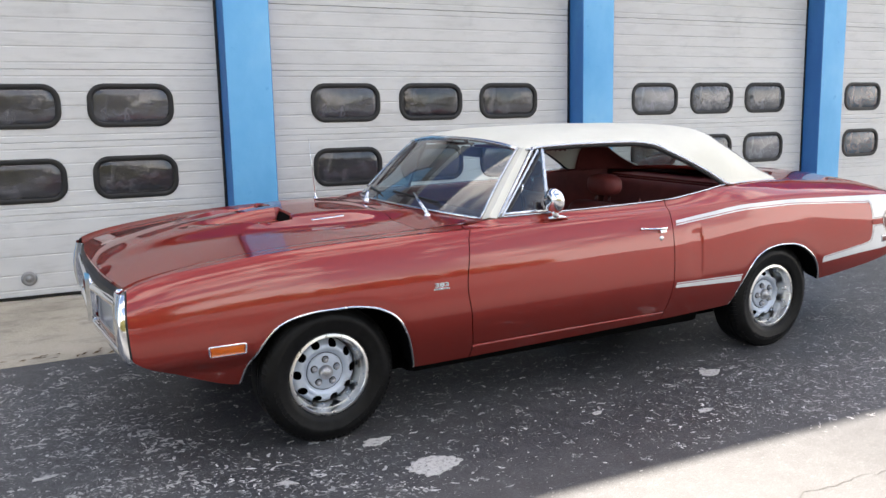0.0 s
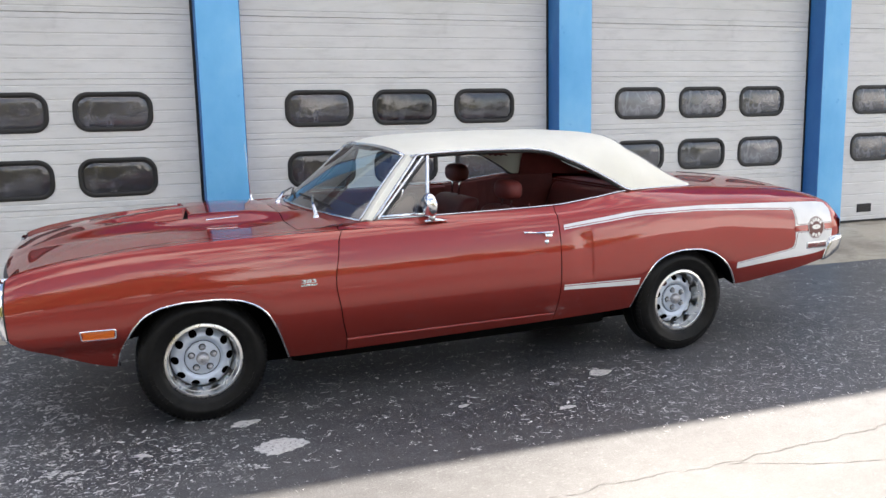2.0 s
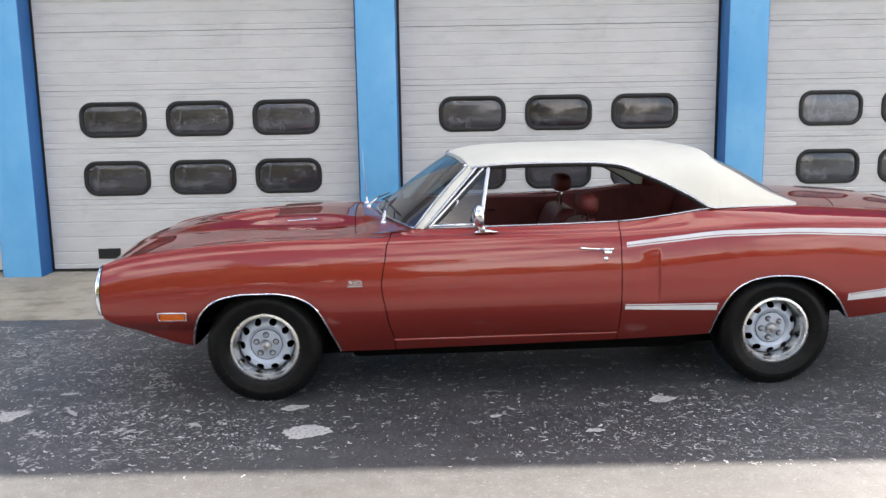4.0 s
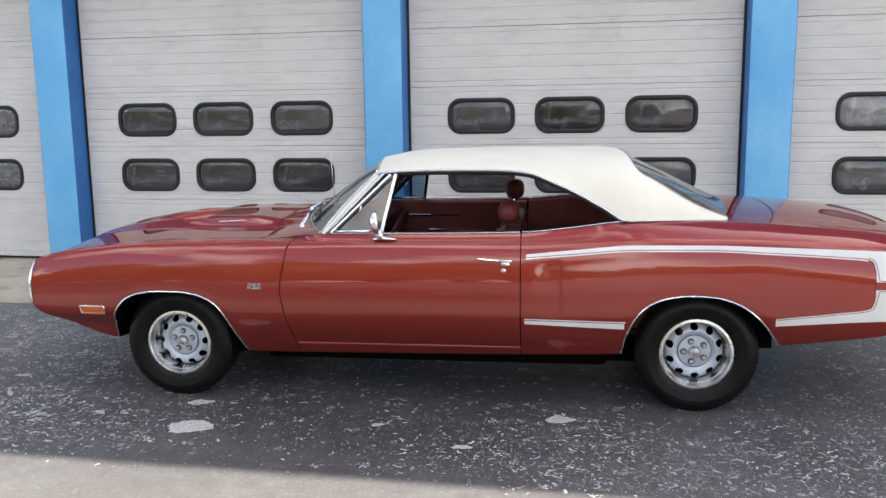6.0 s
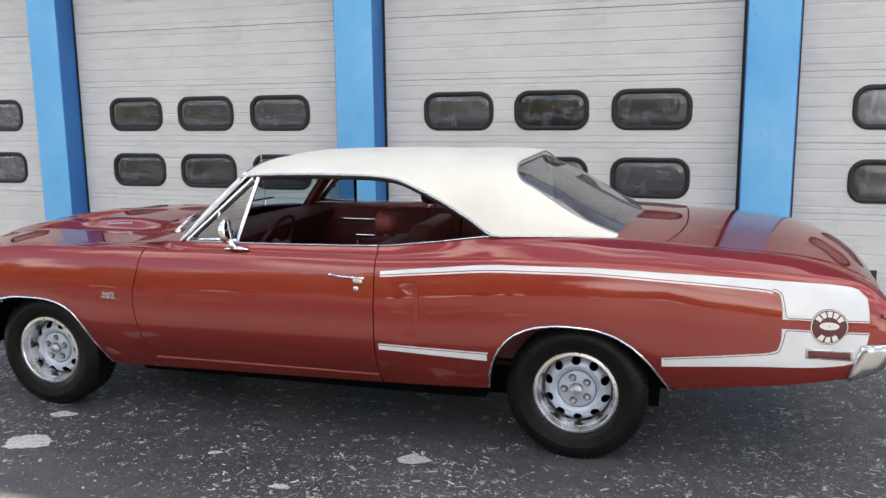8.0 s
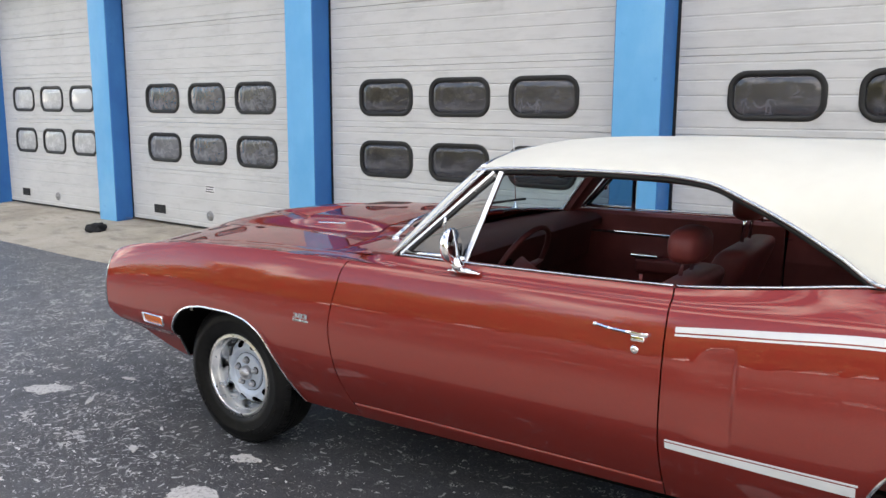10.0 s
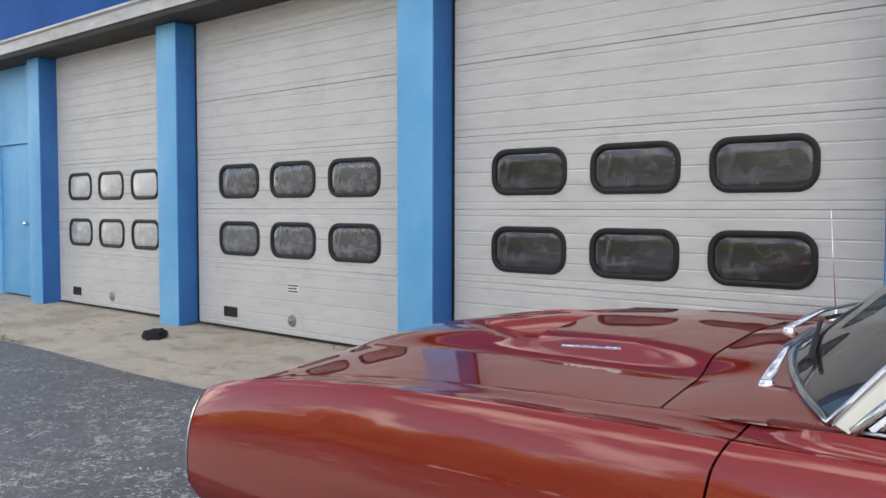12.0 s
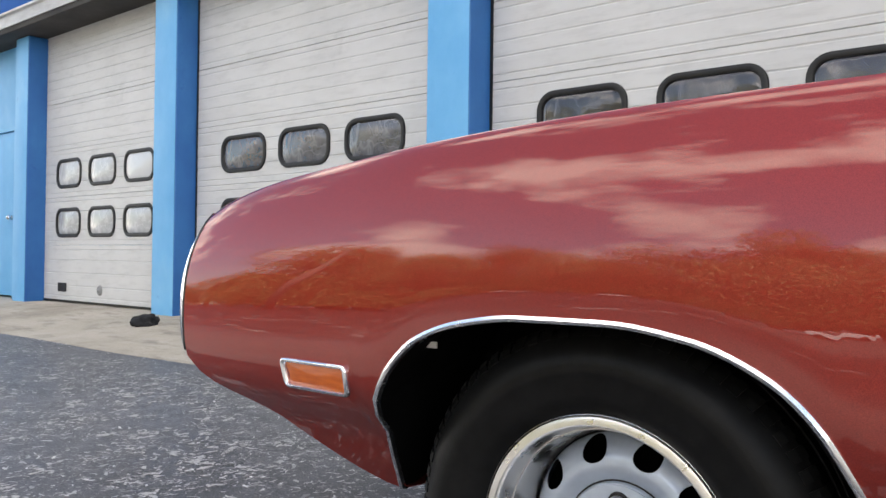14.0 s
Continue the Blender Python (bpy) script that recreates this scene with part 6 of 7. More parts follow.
    on_side([[(cx + 0.038 * math.cos(a) * q, cz + 0.016 * math.sin(a) * q + 0.004) for q in (0.1, 0.6, 1.0)] for a in np.linspace(0, 2 * math.pi, 24)], "emblem_oval", PALE, em, 0.0042, sd)
    on_side([[(x, z) for z in (0.7145, 0.7455)] for x in np.linspace(2.345, cx - 0.076, 8)], "emblem_bar", PAINT, CAR, 0.0036, sd)
    on_side([[(x, z) for z in (0.7145, 0.7455)] for x in np.linspace(cx + 0.076, 2.692, 8)], "emblem_bar", PAINT, CAR, 0.0036, sd)
    # rear side marker
    def slab(x0, x1, z0, z1, y0, y1, name, mat, parent, bevel=0.004, label="", skew=0.0):
        bm = bmesh.new()
        add_box(bm, x0, x1, y0, y1, z0, z1, bevel)
        for v in bm.verts:
            v.co.x += skew * (v.co.z - z0)
            v.co.y = sd * (side_y(v.co.x, v.co.z) + v.co.y)
        return part(name, bm, mat, parent, label, angle=40)
    mk = slab(2.445, 2.630, 0.590, 0.635, -0.01, 0.005, "rear_side_marker", SATIN, CAR, label="rear side marker with dull metal frame")
    slab(2.455, 2.620, 0.597, 0.628, 0.0, 0.008, "lens", REDLENS, mk)
    # front side marker: rounded bright frame with a sunken amber lens
    def marker_point(u, v, lift):
        x = -1.957 + u * (0.158 + 0.016 * (v / 0.054 + 0.5) * (1 if u < 0 else 0)) / 0.158
        z = 0.531 + v
        return Vector((x, sd * (side_y(x, z) + lift), z))
    bm = bmesh.new()
    rings = []
    for off, lift in ((0.0, -0.004), (0.0005, 0.005), (0.003, 0.008), (0.006, 0.008), (0.0085, 0.004), (0.009, -0.006)):
        rings.append([marker_point(u, v, lift) for u, v in round_rect(0.158 - 2 * off, 0.054 - 2 * off, max(0.012 - off, 0.004), 4)])
    add_loft(bm, rings, True)
    mk = part("front_side_marker", bm, CHROME, CAR, "front side marker with rounded bright frame", angle=60)
    bm = bmesh.new()
    rings = [[marker_point(u * q, v * q, lift) for u, v in round_rect(0.142, 0.038, 0.004, 4)] for q, lift in ((1.0, -0.004), (0.97, 0.000), (0.5, 0.002), (0.05, 0.002))]
    add_loft(bm, rings, True, False, True)
    part("lens", bm, AMBER, mk, "amber lens", angle=40)

part("paper_tag", box(-1.795, -1.758, -0.822, -0.819, 0.586, 0.596), PALE, CAR, "small white tag inside the wheel well")
# engine size badge on the fenders
for sd in SIDES:
    bm = box(-0.995, -0.912, 0, 0.003, 0.679, 0.688, 0.001)
    for v in bm.verts:
        v.co.y = sd * (side_y(v.co.x, v.co.z) + v.co.y)
    bg = part("fender_badge", bm, TRIM, CAR, "bright fender badge with raised numerals")
    for i in range(6):
        x = -0.990 + 0.0135 * i
        bm = box(x, x + 0.008, 0.002, 0.0042, 0.681, 0.686)
        for v in bm.verts:
            v.co.y = sd * (side_y(v.co.x, v.co.z) + v.co.y)
        part("letter_bar", bm, SEAL, bg)
    cu = bpy.data.curves.new("numerals", "FONT")
    cu.body = "383"
    cu.size, cu.extrude, cu.bevel_depth, cu.align_x, cu.offset = 0.027, 0.002, 0.0004, "CENTER", 0.0006
    tmp = new("numerals", cu)
    bpy.context.view_layer.update()
    me = bpy.data.meshes.new_from_object(tmp.evaluated_get(bpy.context.evaluated_depsgraph_get()))
    bpy.data.objects.remove(tmp)
    for v in me.vertices:
        x, z, d = v.co.x * 1.95, v.co.y, v.co.z
        wx = -0.953 - sd * x
        wz = 0.694 + z
        v.co = Vector((wx, sd * (side_y(wx, wz) + 0.003 + d), wz))
    me.materials.clear()
    ob = finish_mesh("numerals", me, SATIN, bg, "bright raised numerals 383")

# wheels -----------------------------------------------------------------------
TR, TW = 0.333, 0.215


def wheel_disc():
    """Painted steel disc with ten oval slots."""
    bm = bmesh.new()
    prof = [(0.040, -0.052), (0.055, -0.052), (0.0885, -0.050), (0.090, -0.044), (0.094, -0.044), (0.105, -0.054), (0.118, -0.058), (0.128, -0.056), (0.138, -0.050), (0.148, -0.040), (0.157, -0.026), (0.165, -0.010), (0.172, 0.004), (0.180, 0.010)]
    pf = curve(*prof)
    radii = sorted({p[0] for p in prof} | set(np.linspace(0.112, 0.176, 18).round(4)))
    n = 200
    grid, q = [], []
    for i in range(n):
        a = 2 * math.pi * i / n
        row, qr = [], []
        for r in radii:
            k = round(a / (math.pi / 5))
            da = a - k * math.pi / 5
            u, w = (r - 0.1410) / 0.0195, r * da / 0.0215
            s = math.hypot(u, w)
            rr, aa = r, a
            if 0.80 < s < 1.22:
                rr = 0.1410 + u / s * 0.0195
                aa = k * math.pi / 5 + w / s * 0.0215 / max(rr, 0.05)
                s = 1.0
            row.append(bm.verts.new((rr * math.cos(aa), pf(rr), rr * math.sin(aa))))
            qr.append(s)
        grid.append(row)
        q.append(qr)
    for i in range(n):
        j = (i + 1) % n
        for k in range(len(radii) - 1):
            if (q[i][k] + q[j][k] + q[i][k + 1] + q[j][k + 1]) / 4 < 0.97:
                continue
            bm.faces.new((grid[i][k], grid[j][k], grid[j][k + 1], grid[i][k + 1]))
    bmesh.ops.delete(bm, geom=[v for v in bm.verts if not v.link_faces], context="VERTS")
    return bm


def build_wheel():
    w = new("wheel")
    w.parent = CAR
    tagged(w, "black tyre on a silver slotted steel wheel with bright trim ring")
    tp = [(0.196, 0.03), (0.196, -0.086), (0.205, -0.098), (0.216, -0.106), (0.232, -0.112), (0.262, -0.1155), (0.266, -0.1175), (0.280, -0.1165), (0.302, -0.108), (0.316, -0.096), (0.322, -0.092), (0.3255, -0.086), (0.331, -0.080), (TR, -0.060), (TR, -0.046), (TR - 0.007, -0.045), (TR - 0.007, -0.039), (TR, -0.038), (TR, -0.014), (TR - 0.007, -0.013), (TR - 0.007, -0.007), (TR, -0.006), (TR, 0.03), (0.331, 0.080), (0.316, 0.098), (0.262, 0.115), (0.21, 0.10), (0.196, 0.09)]
    part("tyre", revolve(tp, "y", 72), TYRE, w, "black radial tyre", angle=35)
    # tread blocks round the outer shoulder
    verts, faces = [], []
    for i in range(76):
        a0 = 2 * math.pi * i / 76
        sec = [(0.3175, -0.0975), (0.3270, -0.0905), (0.3345, -0.0800), (0.3352, -0.0620), (0.3290, -0.0620), (0.3100, -0.0900)]
        b0 = len(verts)
        for a in (a0, a0 + 0.052):
            verts += [(r * math.cos(a), y, r * math.sin(a)) for r, y in sec]
        faces += [tuple(range(b0, b0 + 6)), tuple(range(b0 + 11, b0 + 5, -1))]
        faces += [(b0 + j, b0 + 6 + j, b0 + 6 + (j + 1) % 6, b0 + (j + 1) % 6) for j in range(6)]
    me = bpy.data.meshes.new("shoulder_tread")
    me.from_pydata(verts, [], faces)
    tagged(finish_mesh("shoulder_tread", me, TYRE, w), kind="stuff")
    # raised sidewall bars
    bm = bmesh.new()
    add_box(bm, -0.011, 0.011, -0.1185, -0.113, 0.262, 0.284)
    bar = bpy.data.meshes.new("sidewall_bar")
    bm.to_mesh(bar)
    bm.free()
    bar.materials.append(TYRE)
    for i in list(range(0, 9)) + list(range(18, 25)):
        ob = new("sidewall_bar", bar)
        ob.parent = w
        ob.rotation_euler = (0, radians(112 + i * 6.2), 0)
    rp = [(0.163, 0.030), (0.166, 0.0), (0.170, -0.030), (0.173, -0.058), (0.1745, -0.061), (0.176, -0.060), (0.179, -0.068), (0.183, -0.088), (0.185, -0.0960), (0.1875, -0.0985), (0.194, -0.0978), (0.1990, -0.0962), (0.2000, -0.0915), (0.2014, -0.0915), (0.2024, -0.0953), (0.208, -0.0932), (0.211, -0.0912), (0.2130, -0.088), (0.2130, -0.080)]
    part("trim_ring", revolve(rp, "y", 72), RINGM, w, "polished trim ring", angle=40)
    part("rim_barrel", revolve([(0.176, -0.03), (0.17, 0.02), (0.165, 0.10), (0.02, 0.10)], "y", 40), BLACK, w, smooth=True)
    part("wheel_disc", wheel_disc(), WHEEL, w, "silver painted slotted wheel disc", angle=40)
    # a black ring paints in the shadow at the disc edge
    part("rim_shade_ring", revolve([(0.162, -0.0190), (0.1675, -0.0090)], "y", 60), SEAL, w)
    part("wheel_step", revolve([(0.0905, -0.0445), (0.0935, -0.0445)], "y", 48), SEAL, w)
    part("hub_plate", revolve([(0.0, -0.058), (0.030, -0.058), (0.0865, -0.0535), (0.0875, -0.048)], "y", 48), WHEEL, w, "grey hub plate", angle=40)
    part("centre_cap", revolve([(0.0, -0.091), (0.014, -0.0905), (0.0165, -0.089), (0.030, -0.080), (0.034, -0.072), (0.035, -0.054)], "y", 40), CAP, w, "rounded metal centre cap", smooth=True)
    for i in range(5):
        a = 2 * math.pi * i / 5 + 0.3
        bm = revolve([(0.0, -0.080), (0.007, -0.079), (0.0115, -0.072), (0.0135, -0.066), (0.014, -0.053)], "y", 12)
        bmesh.ops.translate(bm, verts=bm.verts[:], vec=(0.060 * math.cos(a), 0, 0.060 * math.sin(a)))
        # black disc painted in for the shade in each nut hole
        b3 = revolve([(0.0, -0.0590), (0.0175, -0.0585), (0.0185, -0.0555)], "y", 16)
        bmesh.ops.translate(b3, verts=b3.verts[:], vec=(0.060 * math.cos(a), 0, 0.060 * math.sin(a)))
        part("nut_shade_disc", b3, SEAL, w)
        part("lug_nut", bm, CAP, w, smooth=True)
    # the painted disc sits back inside the rim
    for ob in w.children:
        if ob.name.split(".")[0] in ("wheel_disc", "rim_shade_ring", "wheel_step", "hub_plate", "centre_cap", "nut_shade_disc", "lug_nut"):
            ob.location.y = 0.021
    return w


W1 = build_wheel()
spots = [(-WB, -0.720, 0.0, 0.0, 0.966), (WB, -0.720, 0.0, 0.9, 0.985), (-WB, 0.720, math.pi, 0.3, 0.966), (WB, 0.720, math.pi, 0.5, 0.985)]
for i, (x, y, rz, spin, size) in enumerate(spots):
    m = Matrix.Translation((x, y, TR * size - 0.004)) @ Matrix.Rotation(rz, 4, "Z") @ Matrix.Rotation(spin, 4, "Y")
    w = W1 if i == 0 else copy_thing(W1, m)
    w.matrix_basis = m @ Matrix.Scale(size, 4)

# interior ---------------------------------------------------------------------
def pad(x0, x1, y0, y1, z0, z1, bevel, puff=0.0, lean=0.0):
    """A soft cushion block; lean moves its top along x."""
    bm = bmesh.new()
    add_box(bm, x0, x1, y0, y1, z0, z1, bevel, 4)
    for v in bm.verts:
        k = (v.co.z - z0) / (z1 - z0)
        v.co.x += lean * k
    return bm


def pillow(c, r):
    """A plump rounded block."""
    bm = bmesh.new()
    bmesh.ops.create_uvsphere(bm, u_segments=28, v_segments=16, radius=1.0)
    for v in bm.verts:
        q = [math.copysign(abs(k) ** 0.72, k) for k in v.co]
        v.co = Vector([c[i] + r[i] * q[i] for i in range(3)])
    return bm


for sd in SIDES:
    seat = new("front_seat")
    seat.parent = CAR
    tagged(seat, "maroon vinyl bucket seat with head restraint")
    yc = -0.42 if sd < 0 else 0.37
    HR = 1.045 if sd < 0 else 1.095
    part("seat_cushion", pad(-0.16, 0.36, yc - 0.27, yc + 0.27, 0.46, 0.64, 0.06), LEATHER, seat, smooth=True)
    part("backrest", pad(0.24, 0.38, yc - 0.27, yc + 0.27, 0.58, 0.945, 0.06, lean=0.14), LEATHER, seat, smooth=True)
    for dy in (-0.06, 0.06):
        part("restraint_post", tube([(0.43, yc + dy, 0.95), (0.445, yc + dy, HR)], 0.008, 8), CHROME, seat, "chrome head restraint post", smooth=True)
    part("head_restraint", pillow((0.443, yc, HR + 0.008), (0.062, 0.128, 0.064)), LEATHER, seat, "dark red padded head restraint", smooth=True)
bench = new("rear_seat")
bench.parent = CAR
tagged(bench, "maroon vinyl rear bench")
part("seat_cushion", pad(0.86, 1.25, -0.62, 0.62, 0.44, 0.62, 0.05), LEATHER, bench, smooth=True)
part("backrest", pad(1.22, 1.38, -0.64, 0.64, 0.56, 0.98, 0.06, lean=0.14), LEATHER, bench, smooth=True)
part("package_shelf", box(1.42, 1.75, -0.66, 0.66, 0.985, 1.005, 0.006), LEATHER, CAR)
part("carpet", box(-0.80, 1.35, -0.72, 0.72, 0.402, 0.425), CARPET, CAR)
part("firewall", box(-0.86, -0.80, -0.76, 0.76, 0.40, 0.93), BLACK, CAR)
part("seat_bulkhead", box(1.40, 1.44, -0.72, 0.72, 0.40, 0.99), LEATHER, CAR)
# dashboard with hooded top
bm = bmesh.new()
rings = []
for y in np.linspace(-0.76, 0.76, 25):
    f = 0.03 * (1 - (y / 0.76) ** 2)
    rings.append([Vector((-0.72 - 2 * f, y, 0.945)), Vector((-0.56, y, 0.965)), Vector((-0.43, y, 0.960)), Vector((-0.395, y, 0.940)), Vector((-0.40, y, 0.905)), Vector((-0.45, y, 0.890)), Vector((-0.47, y, 0.74)), Vector((-0.60, y, 0.68))])
add_loft(bm, rings, False)
part("dashboard", bm, DASH, CAR, "maroon padded dashboard", angle=50)
part("instrument_panel", box(-0.465, -0.455, -0.62, -0.10, 0.77, 0.88, 0.004), BLACK, CAR)
# steering wheel
sw_c = Matrix.Translation((-0.265, -0.38, 0.885)) @ Matrix.Rotation(radians(-62), 4, "Y")
swh = new("steering_wheel")
swh.parent = CAR
tagged(swh, "maroon steering wheel with bright spokes")
path = [sw_c @ Vector((0.19 * math.cos(a), 0.19 * math.sin(a), 0)) for a in np.linspace(0, 2 * math.pi, 40, endpoint=False)]
part("rim", tube(path, 0.0115, 8, True), DASH, swh, smooth=True)
path = [sw_c @ Vector((0.145 * math.cos(a), 0.145 * math.sin(a), 0.004)) for a in np.linspace(math.pi * 0.62, math.pi * 1.38, 20)]
part("horn_ring", tube(path, 0.005, 6), CHROME, swh, smooth=True)
for a in (math.pi * 0.5, math.pi * 1.5):
    part("spoke", tube([sw_c @ Vector((0, 0, -0.02)), sw_c @ Vector((0.19 * math.cos(a), 0.19 * math.sin(a), 0))], [0.03, 0.014], 8, flat=0.4), LEATHER, swh, smooth=True)
part("hub", tube([sw_c @ Vector((0, 0, 0.01)), sw_c @ Vector((0, 0, -0.05)), sw_c @ Vector((0, 0, -0.25))], [0.045, 0.04, 0.03], 14), LEATHER, swh, smooth=True)
# inner door panels with bright strips and arm rests
for sd in SIDES:
    D = DOORS[sd]
    part("door_card", box(-0.72, 0.51, *sorted((sd * 0.745, sd * 0.765)), 0.44, 0.965, 0.008), LEATHER, D, "maroon vinyl door card")
    bm = bmesh.new()
    add_loft(bm, [[Vector((x, sd * 0.745, 0.962)), Vector((x, sd * 0.765, 0.975)), Vector((x, sd * (edge_y(x) - 0.012), 0.974))] for x in np.linspace(-0.60, 0.51, 12)], False)
    part("window_ledge", bm, LEATHER, D)
    part("door_strip", box(-0.50, 0.02, *sorted((sd * 0.737, sd * 0.746)), 0.862, 0.876, 0.003), CHROME, D, "bright strip on the door card")
    part("arm_rest", pad(-0.18, 0.20, *sorted((sd * 0.66, sd * 0.745)), 0.69, 0.76, 0.02), LEATHER, D, smooth=True)
    part("pull_strip", box(-0.20, -0.06, *sorted((sd * 0.655, sd * 0.745)), 0.765, 0.78, 0.004), CHROME, D, smooth=False)
    part("lock_knob", tube([(0.40, sd * 0.775, 0.97), (0.40, sd * 0.775, 1.005)], [0.004, 0.006], 8), LEATHER, D, smooth=True)
    bm = bmesh.new()
    add_loft(bm, [[Vector((x, sd * 0.72, 0.44)), Vector((x, sd * min(0.745, edge_y(x) - 0.03), 0.80)), Vector((x, sd * (edge_y(x) - 0.03), edge_z(x) - 0.02)), Vector((x, sd * (edge_y(x) - 0.012), edge_z(x) - 0.003))] for x in np.linspace(0.52, 1.40, 14)], False)
    part("quarter_trim", bm, LEATHER, CAR, smooth=False)
# interior mirror
part("inner_mirror", pad(-0.235, -0.205, -0.12, 0.12, 1.225, 1.285, 0.02), SEAL, CAR, smooth=True)
part("mirror_stem", tube([(-0.22, 0, 1.29), (-0.28, 0, 1.33)], 0.006, 6), CHROME, CAR)
for sd in SIDES:
    part("sun_visor", pad(-0.27, -0.14, *sorted((sd * 0.10, sd * 0.50)), 1.290, 1.302, 0.005), LEATHER, CAR)

# wipers and antenna
for y0 in (-0.50, 0.05):
    xb = glass_base(y0) - 0.045
    wp = new("wiper")
    wp.parent = CAR
    tagged(wp, "bright metal windshield wiper")
    p0 = Vector((xb, y0, hood_z(-0.86, abs(y0)) + 0.025))
    p1 = ws_point(0.16, (y0 + 0.22) / 0.72) + Vector((-0.03, 0, 0.012))
    part("wiper_arm", tube([p0, (p0 + p1) / 2 + Vector((-0.01, 0, 0.012)), p1], [0.013, 0.010, 0.006], 8, flat=0.6), SATIN, wp, smooth=True)
    q0, q1 = ws_point(0.10, (y0 + 0.02) / 0.72) + Vector((-0.02, 0, 0.008)), ws_point(0.14, (y0 + 0.42) / 0.72) + Vector((-0.02, 0, 0.008))
    part("wiper_blade", tube([q0, q1], 0.006, 6), SEAL, wp)
    part("wiper_pivot", revolve([(0.0, 0.022), (0.016, 0.02), (0.02, 0.0)], "z", 16), TRIM, wp, smooth=True).location = p0 - Vector((0, 0, 0.018))
ant = new("antenna")
ant.parent = CAR
tagged(ant, "thin bright fender antenna")
az, ANT = 0.938, 1.33
part("antenna_base", revolve([(0.0, 0.045), (0.006, 0.044), (0.009, 0.02), (0.018, 0.012), (0.022, 0.0)], "z", 16), CHROME, ant, smooth=True).location = (-0.930, 0.775, az)
part("antenna_mast", tube([(-0.930, 0.775, az + 0.03), (-0.955, 0.790, ANT)], [0.0026, 0.0013], 6), CHROME, ant, smooth=True)
# exhaust and axle shapes seen under the tail
part("rear_axle", tube([(WB, -0.70, 0.32), (WB, 0.70, 0.32)], 0.045, 10), BLACK, CAR, smooth=True)
for sd in SIDES:
    part("leaf_spring", box(0.95, 2.20, *sorted((sd * 0.52, sd * 0.58)), 0.38, 0.42, 0.006), BLACK, CAR)
    part("exhaust_pipe", tube([(0.2, sd * 0.30, 0.27), (1.2, sd * 0.36, 0.30), (1.75, sd * 0.40, 0.36)], 0.028, 10), BLACK, CAR, smooth=True)

# ---- far side of the lot: trees and a pole, seen in the paint and the glass ----
def tree(x, y, h, seed):
    r = random.Random(seed)
    e = thing("tree", "broad leafy green tree at the far side of the lot", "tree", group="trees across the lot", at=pose(x, y, 0))
    bm = bmesh.new()
    add_tube(bm, [(0, 0, -0.1), (0.1, 0, h * 0.2), (0.0, 0.1, h * 0.45), (0.1, 0, h * 0.7)], [h * 0.035, h * 0.028, h * 0.02, h * 0.006], 9)
    for i in range(7):
        a = r.uniform(0, 6.28)
        z0 = h * r.uniform(0.22, 0.5)
        l = h * r.uniform(0.2, 0.38)
        add_tube(bm, [(0, 0, z0), (l * 0.5 * math.cos(a), l * 0.5 * math.sin(a), z0 + l * 0.4), (l * math.cos(a), l * math.sin(a), z0 + l * 0.7)], [h * 0.014, h * 0.009, h * 0.003], 6)
    part("trunk", bm, BARK, e, smooth=True)
    vs, fs = [], []
    lobes = [(r.uniform(-0.42, 0.42) * h, r.uniform(-0.3, 0.3) * h, h * r.uniform(0.10, 0.84), h * r.uniform(0.15, 0.26)) for i in range(24)]
    for lx, ly, lz, lr in lobes:
        for i in range(1100):
            u, a = r.uniform(-1, 1), r.uniform(0, 6.28)
            q = math.sqrt(1 - u * u)
            d = lr * r.uniform(0.45, 1.08)
            c = Vector((lx + d * q * math.cos(a), ly + d * q * math.sin(a), max(lz + d * u * 0.75, h * 0.04)))
            l = h * r.uniform(0.006, 0.015)
            n1 = Vector((r.gauss(0, 1), r.gauss(0, 1), r.gauss(0, 1))).normalized() * l
            n2 = n1.orthogonal().normalized() * l * r.uniform(0.4, 0.8)
            b0 = len(vs)
            vs += [c - n1, c + n2, c + n1]
            fs.append((b0, b0 + 1, b0 + 2))
    me = bpy.data.meshes.new("crown")
    me.from_pydata([tuple(v) for v in vs], [], fs)
    finish_mesh("crown", me, LEAVES, e)
    return e


rng = random.Random(21)
base = [tree(0, -400, 11.0, s) for s in (3, 4, 5)]
x = -95.0
i = 0
while x < 165:
    b0 = base[i % 3]
    # the wood steps back behind the open end of the lot
    back = 150.0 * smooth01((x - 4.0) / 9.0)
    m = pose(x, -60 - back + rng.uniform(-7, 7), 0, 0, 0, rng.uniform(0, 360))
    t1 = copy_thing(b0, m)
    s = rng.uniform(1.1, 1.95)
    t1.scale = (s, s, s * rng.uniform(0.85, 1.1))
    x += rng.uniform(2.2, 4.6) * (1.0 if x < 14 else 1.5)
    i += 1
for k, b0 in enumerate(base):
    b0.matrix_world = pose(-101 - 7 * k, -50, 0)
CARWHITE, t, b = material("pale_car_paint", (0.7, 0.7, 0.7), 0.3, 0.0, Coat_Weight=0.8)
oi = t.nodes.new("ShaderNodeObjectInfo")
c1 = ramp_node(t, oi.outputs["Random"], [(0.0, (0.75, 0.75, 0.74)), (0.6, (0.55, 0.57, 0.60)), (1.0, (0.70, 0.68, 0.62))])
t.links.new(c1.outputs["Color"], b.inputs["Base Color"])


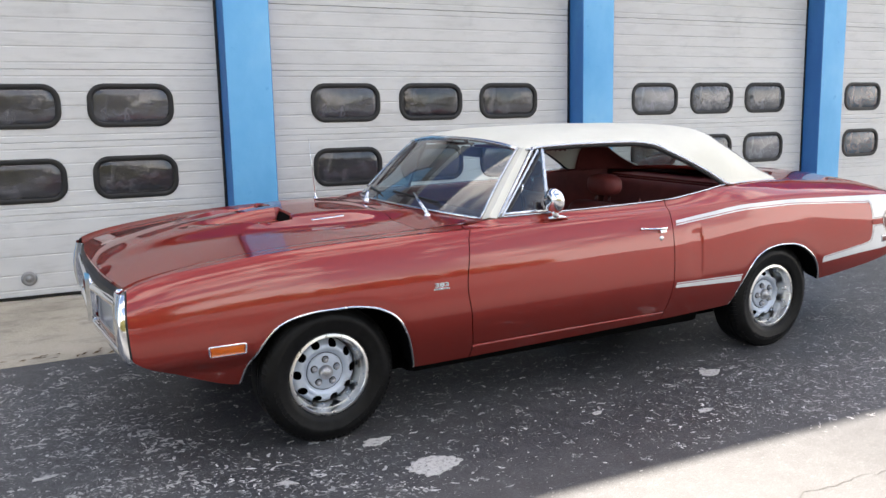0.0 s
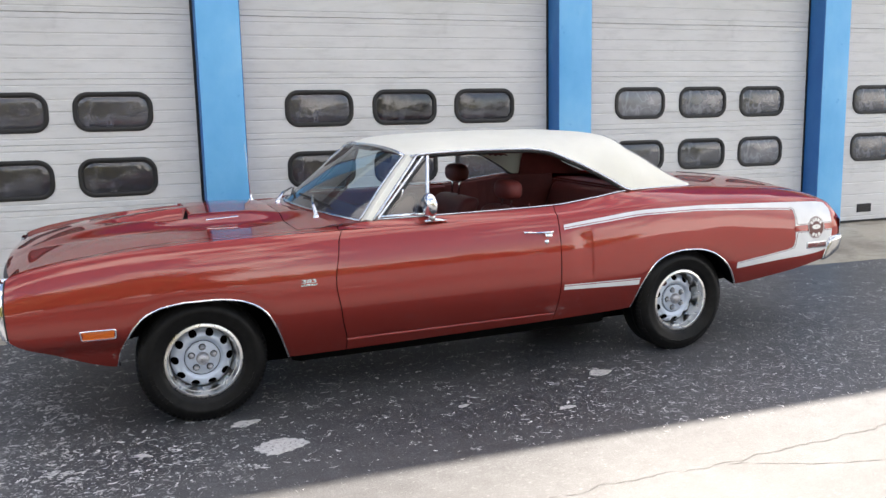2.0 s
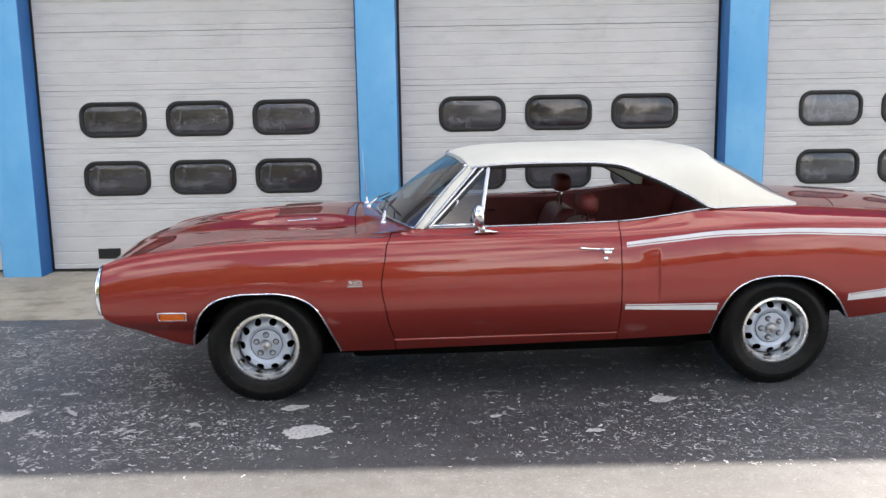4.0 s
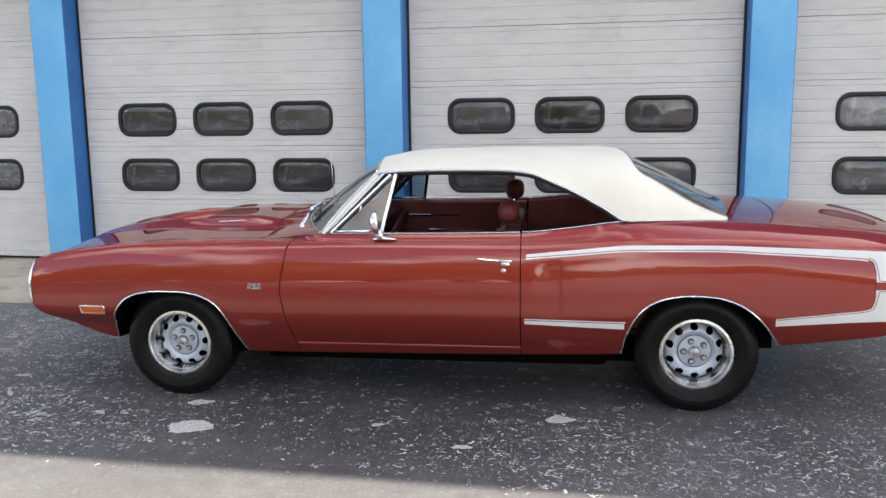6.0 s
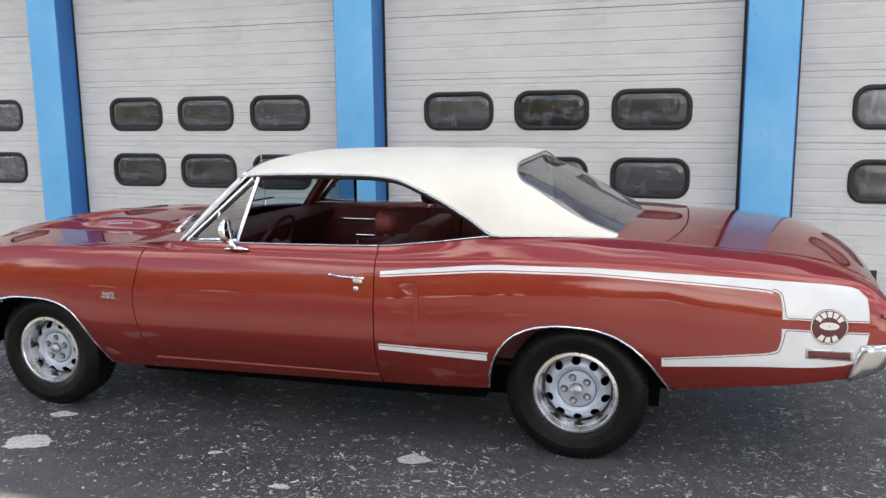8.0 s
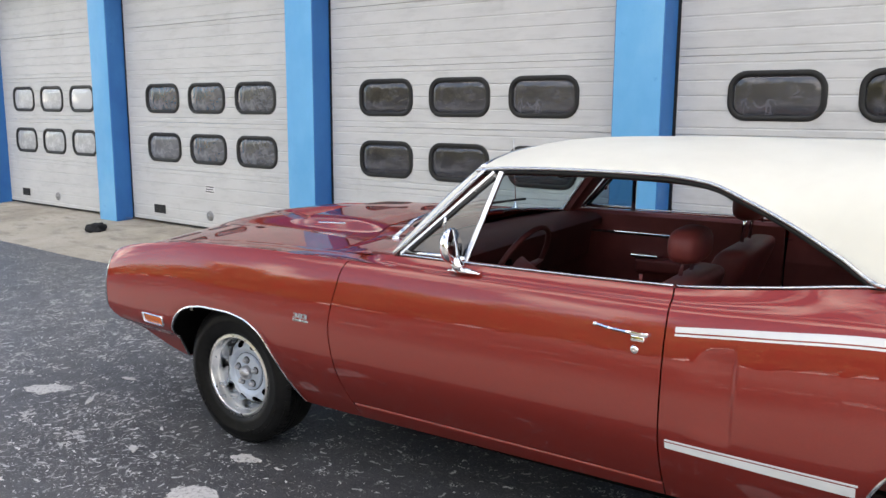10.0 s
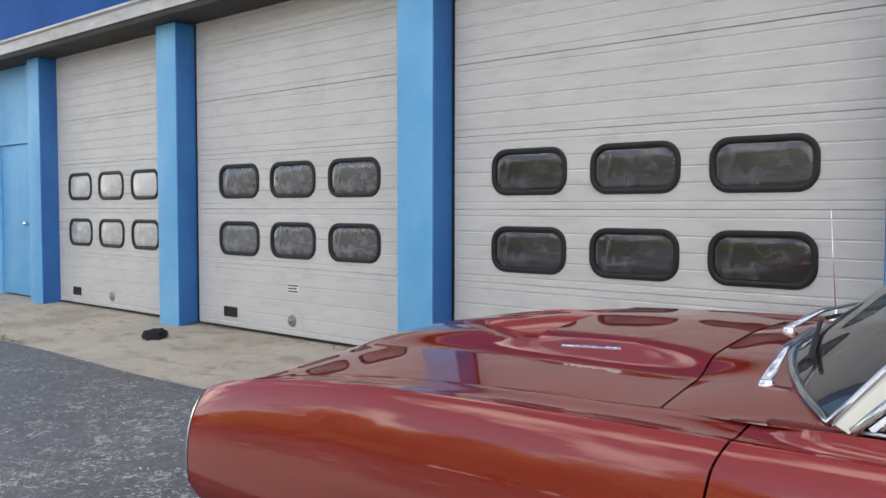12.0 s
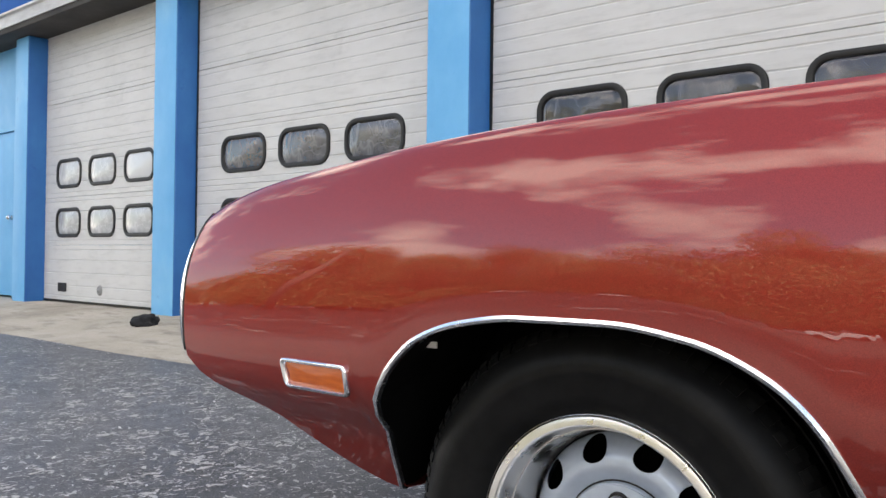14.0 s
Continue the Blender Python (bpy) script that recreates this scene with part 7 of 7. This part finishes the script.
def parked_car():
    """A plain sedan far off: body with hood and deck, glazed cabin, four wheels."""
    e = thing("parked_car", "pale parked sedan at the far side of the lot", "car", group="parked cars across the lot")
    prof = [(-2.2, 0.35), (-2.25, 0.62), (-2.0, 0.80), (-0.9, 0.92), (1.5, 0.95), (2.15, 0.88), (2.25, 0.60), (2.2, 0.35)]
    bm = bmesh.new()
    add_loft(bm, [[Vector((x * q, y, 0.35 + (z - 0.35) * h)) for x, z in prof] for y, q, h in ((-0.88, 0.97, 0.85), (-0.80, 1.0, 1.0), (0.80, 1.0, 1.0), (0.88, 0.97, 0.85))], True, True, True)
    part("body", bm, CARWHITE, e, angle=40)
    bm = bmesh.new()
    add_loft(bm, [[Vector((x, y * w, z)) for x, y in ((x0, -0.75), (x1, -0.75), (x1, 0.75), (x0, 0.75))] for z, x0, x1, w in ((0.93, -1.0, 1.6, 1.0), (1.36, -0.25, 1.0, 0.80))], True)
    part("cabin_glass", bm, SHEENGLASS, e)
    part("car_roof", box(-0.27, 1.02, -0.61, 0.61, 1.36, 1.42, 0.03), CARWHITE, e)
    for x in (-1.35, 1.35):
        for y in (-0.80, 0.80):
            w = part("wheel", revolve([(0.0, -0.11), (0.20, -0.11), (0.31, -0.09), (0.32, 0.09), (0.0, 0.09)], "y", 20), TYRE, e, smooth=True)
            w.location = (x, y, 0.32)
    return e


PC = parked_car()
PC.matrix_world = pose(-24.0, -48.0, 0, 0, 0, 84)
for x, y, a in ((-17.5, -49.5, 92), (-8.0, -47.0, 172), (-1.6, -48.5, 95), (1.6, -48.2, 88), (9.2, -58.0, 94), (-34.0, -50.0, 90), (-37.2, -49.6, 93)):
    copy_thing(PC, pose(x, y, 0, 0, 0, a))
pl = thing("utility_pole", "weathered wooden utility pole across the lot", "pole", at=pose(-30, -21, 0, 0, 6, 0))
part("pole", tube([(0, 0, -0.1), (0.1, 0, 9.5)], [0.20, 0.14], 12), WOODPOLE, pl, smooth=True)
part("cross_arm", box(-1.1, 1.2, -0.06, 0.06, 8.6, 8.75, 0.01), WOODPOLE, pl)
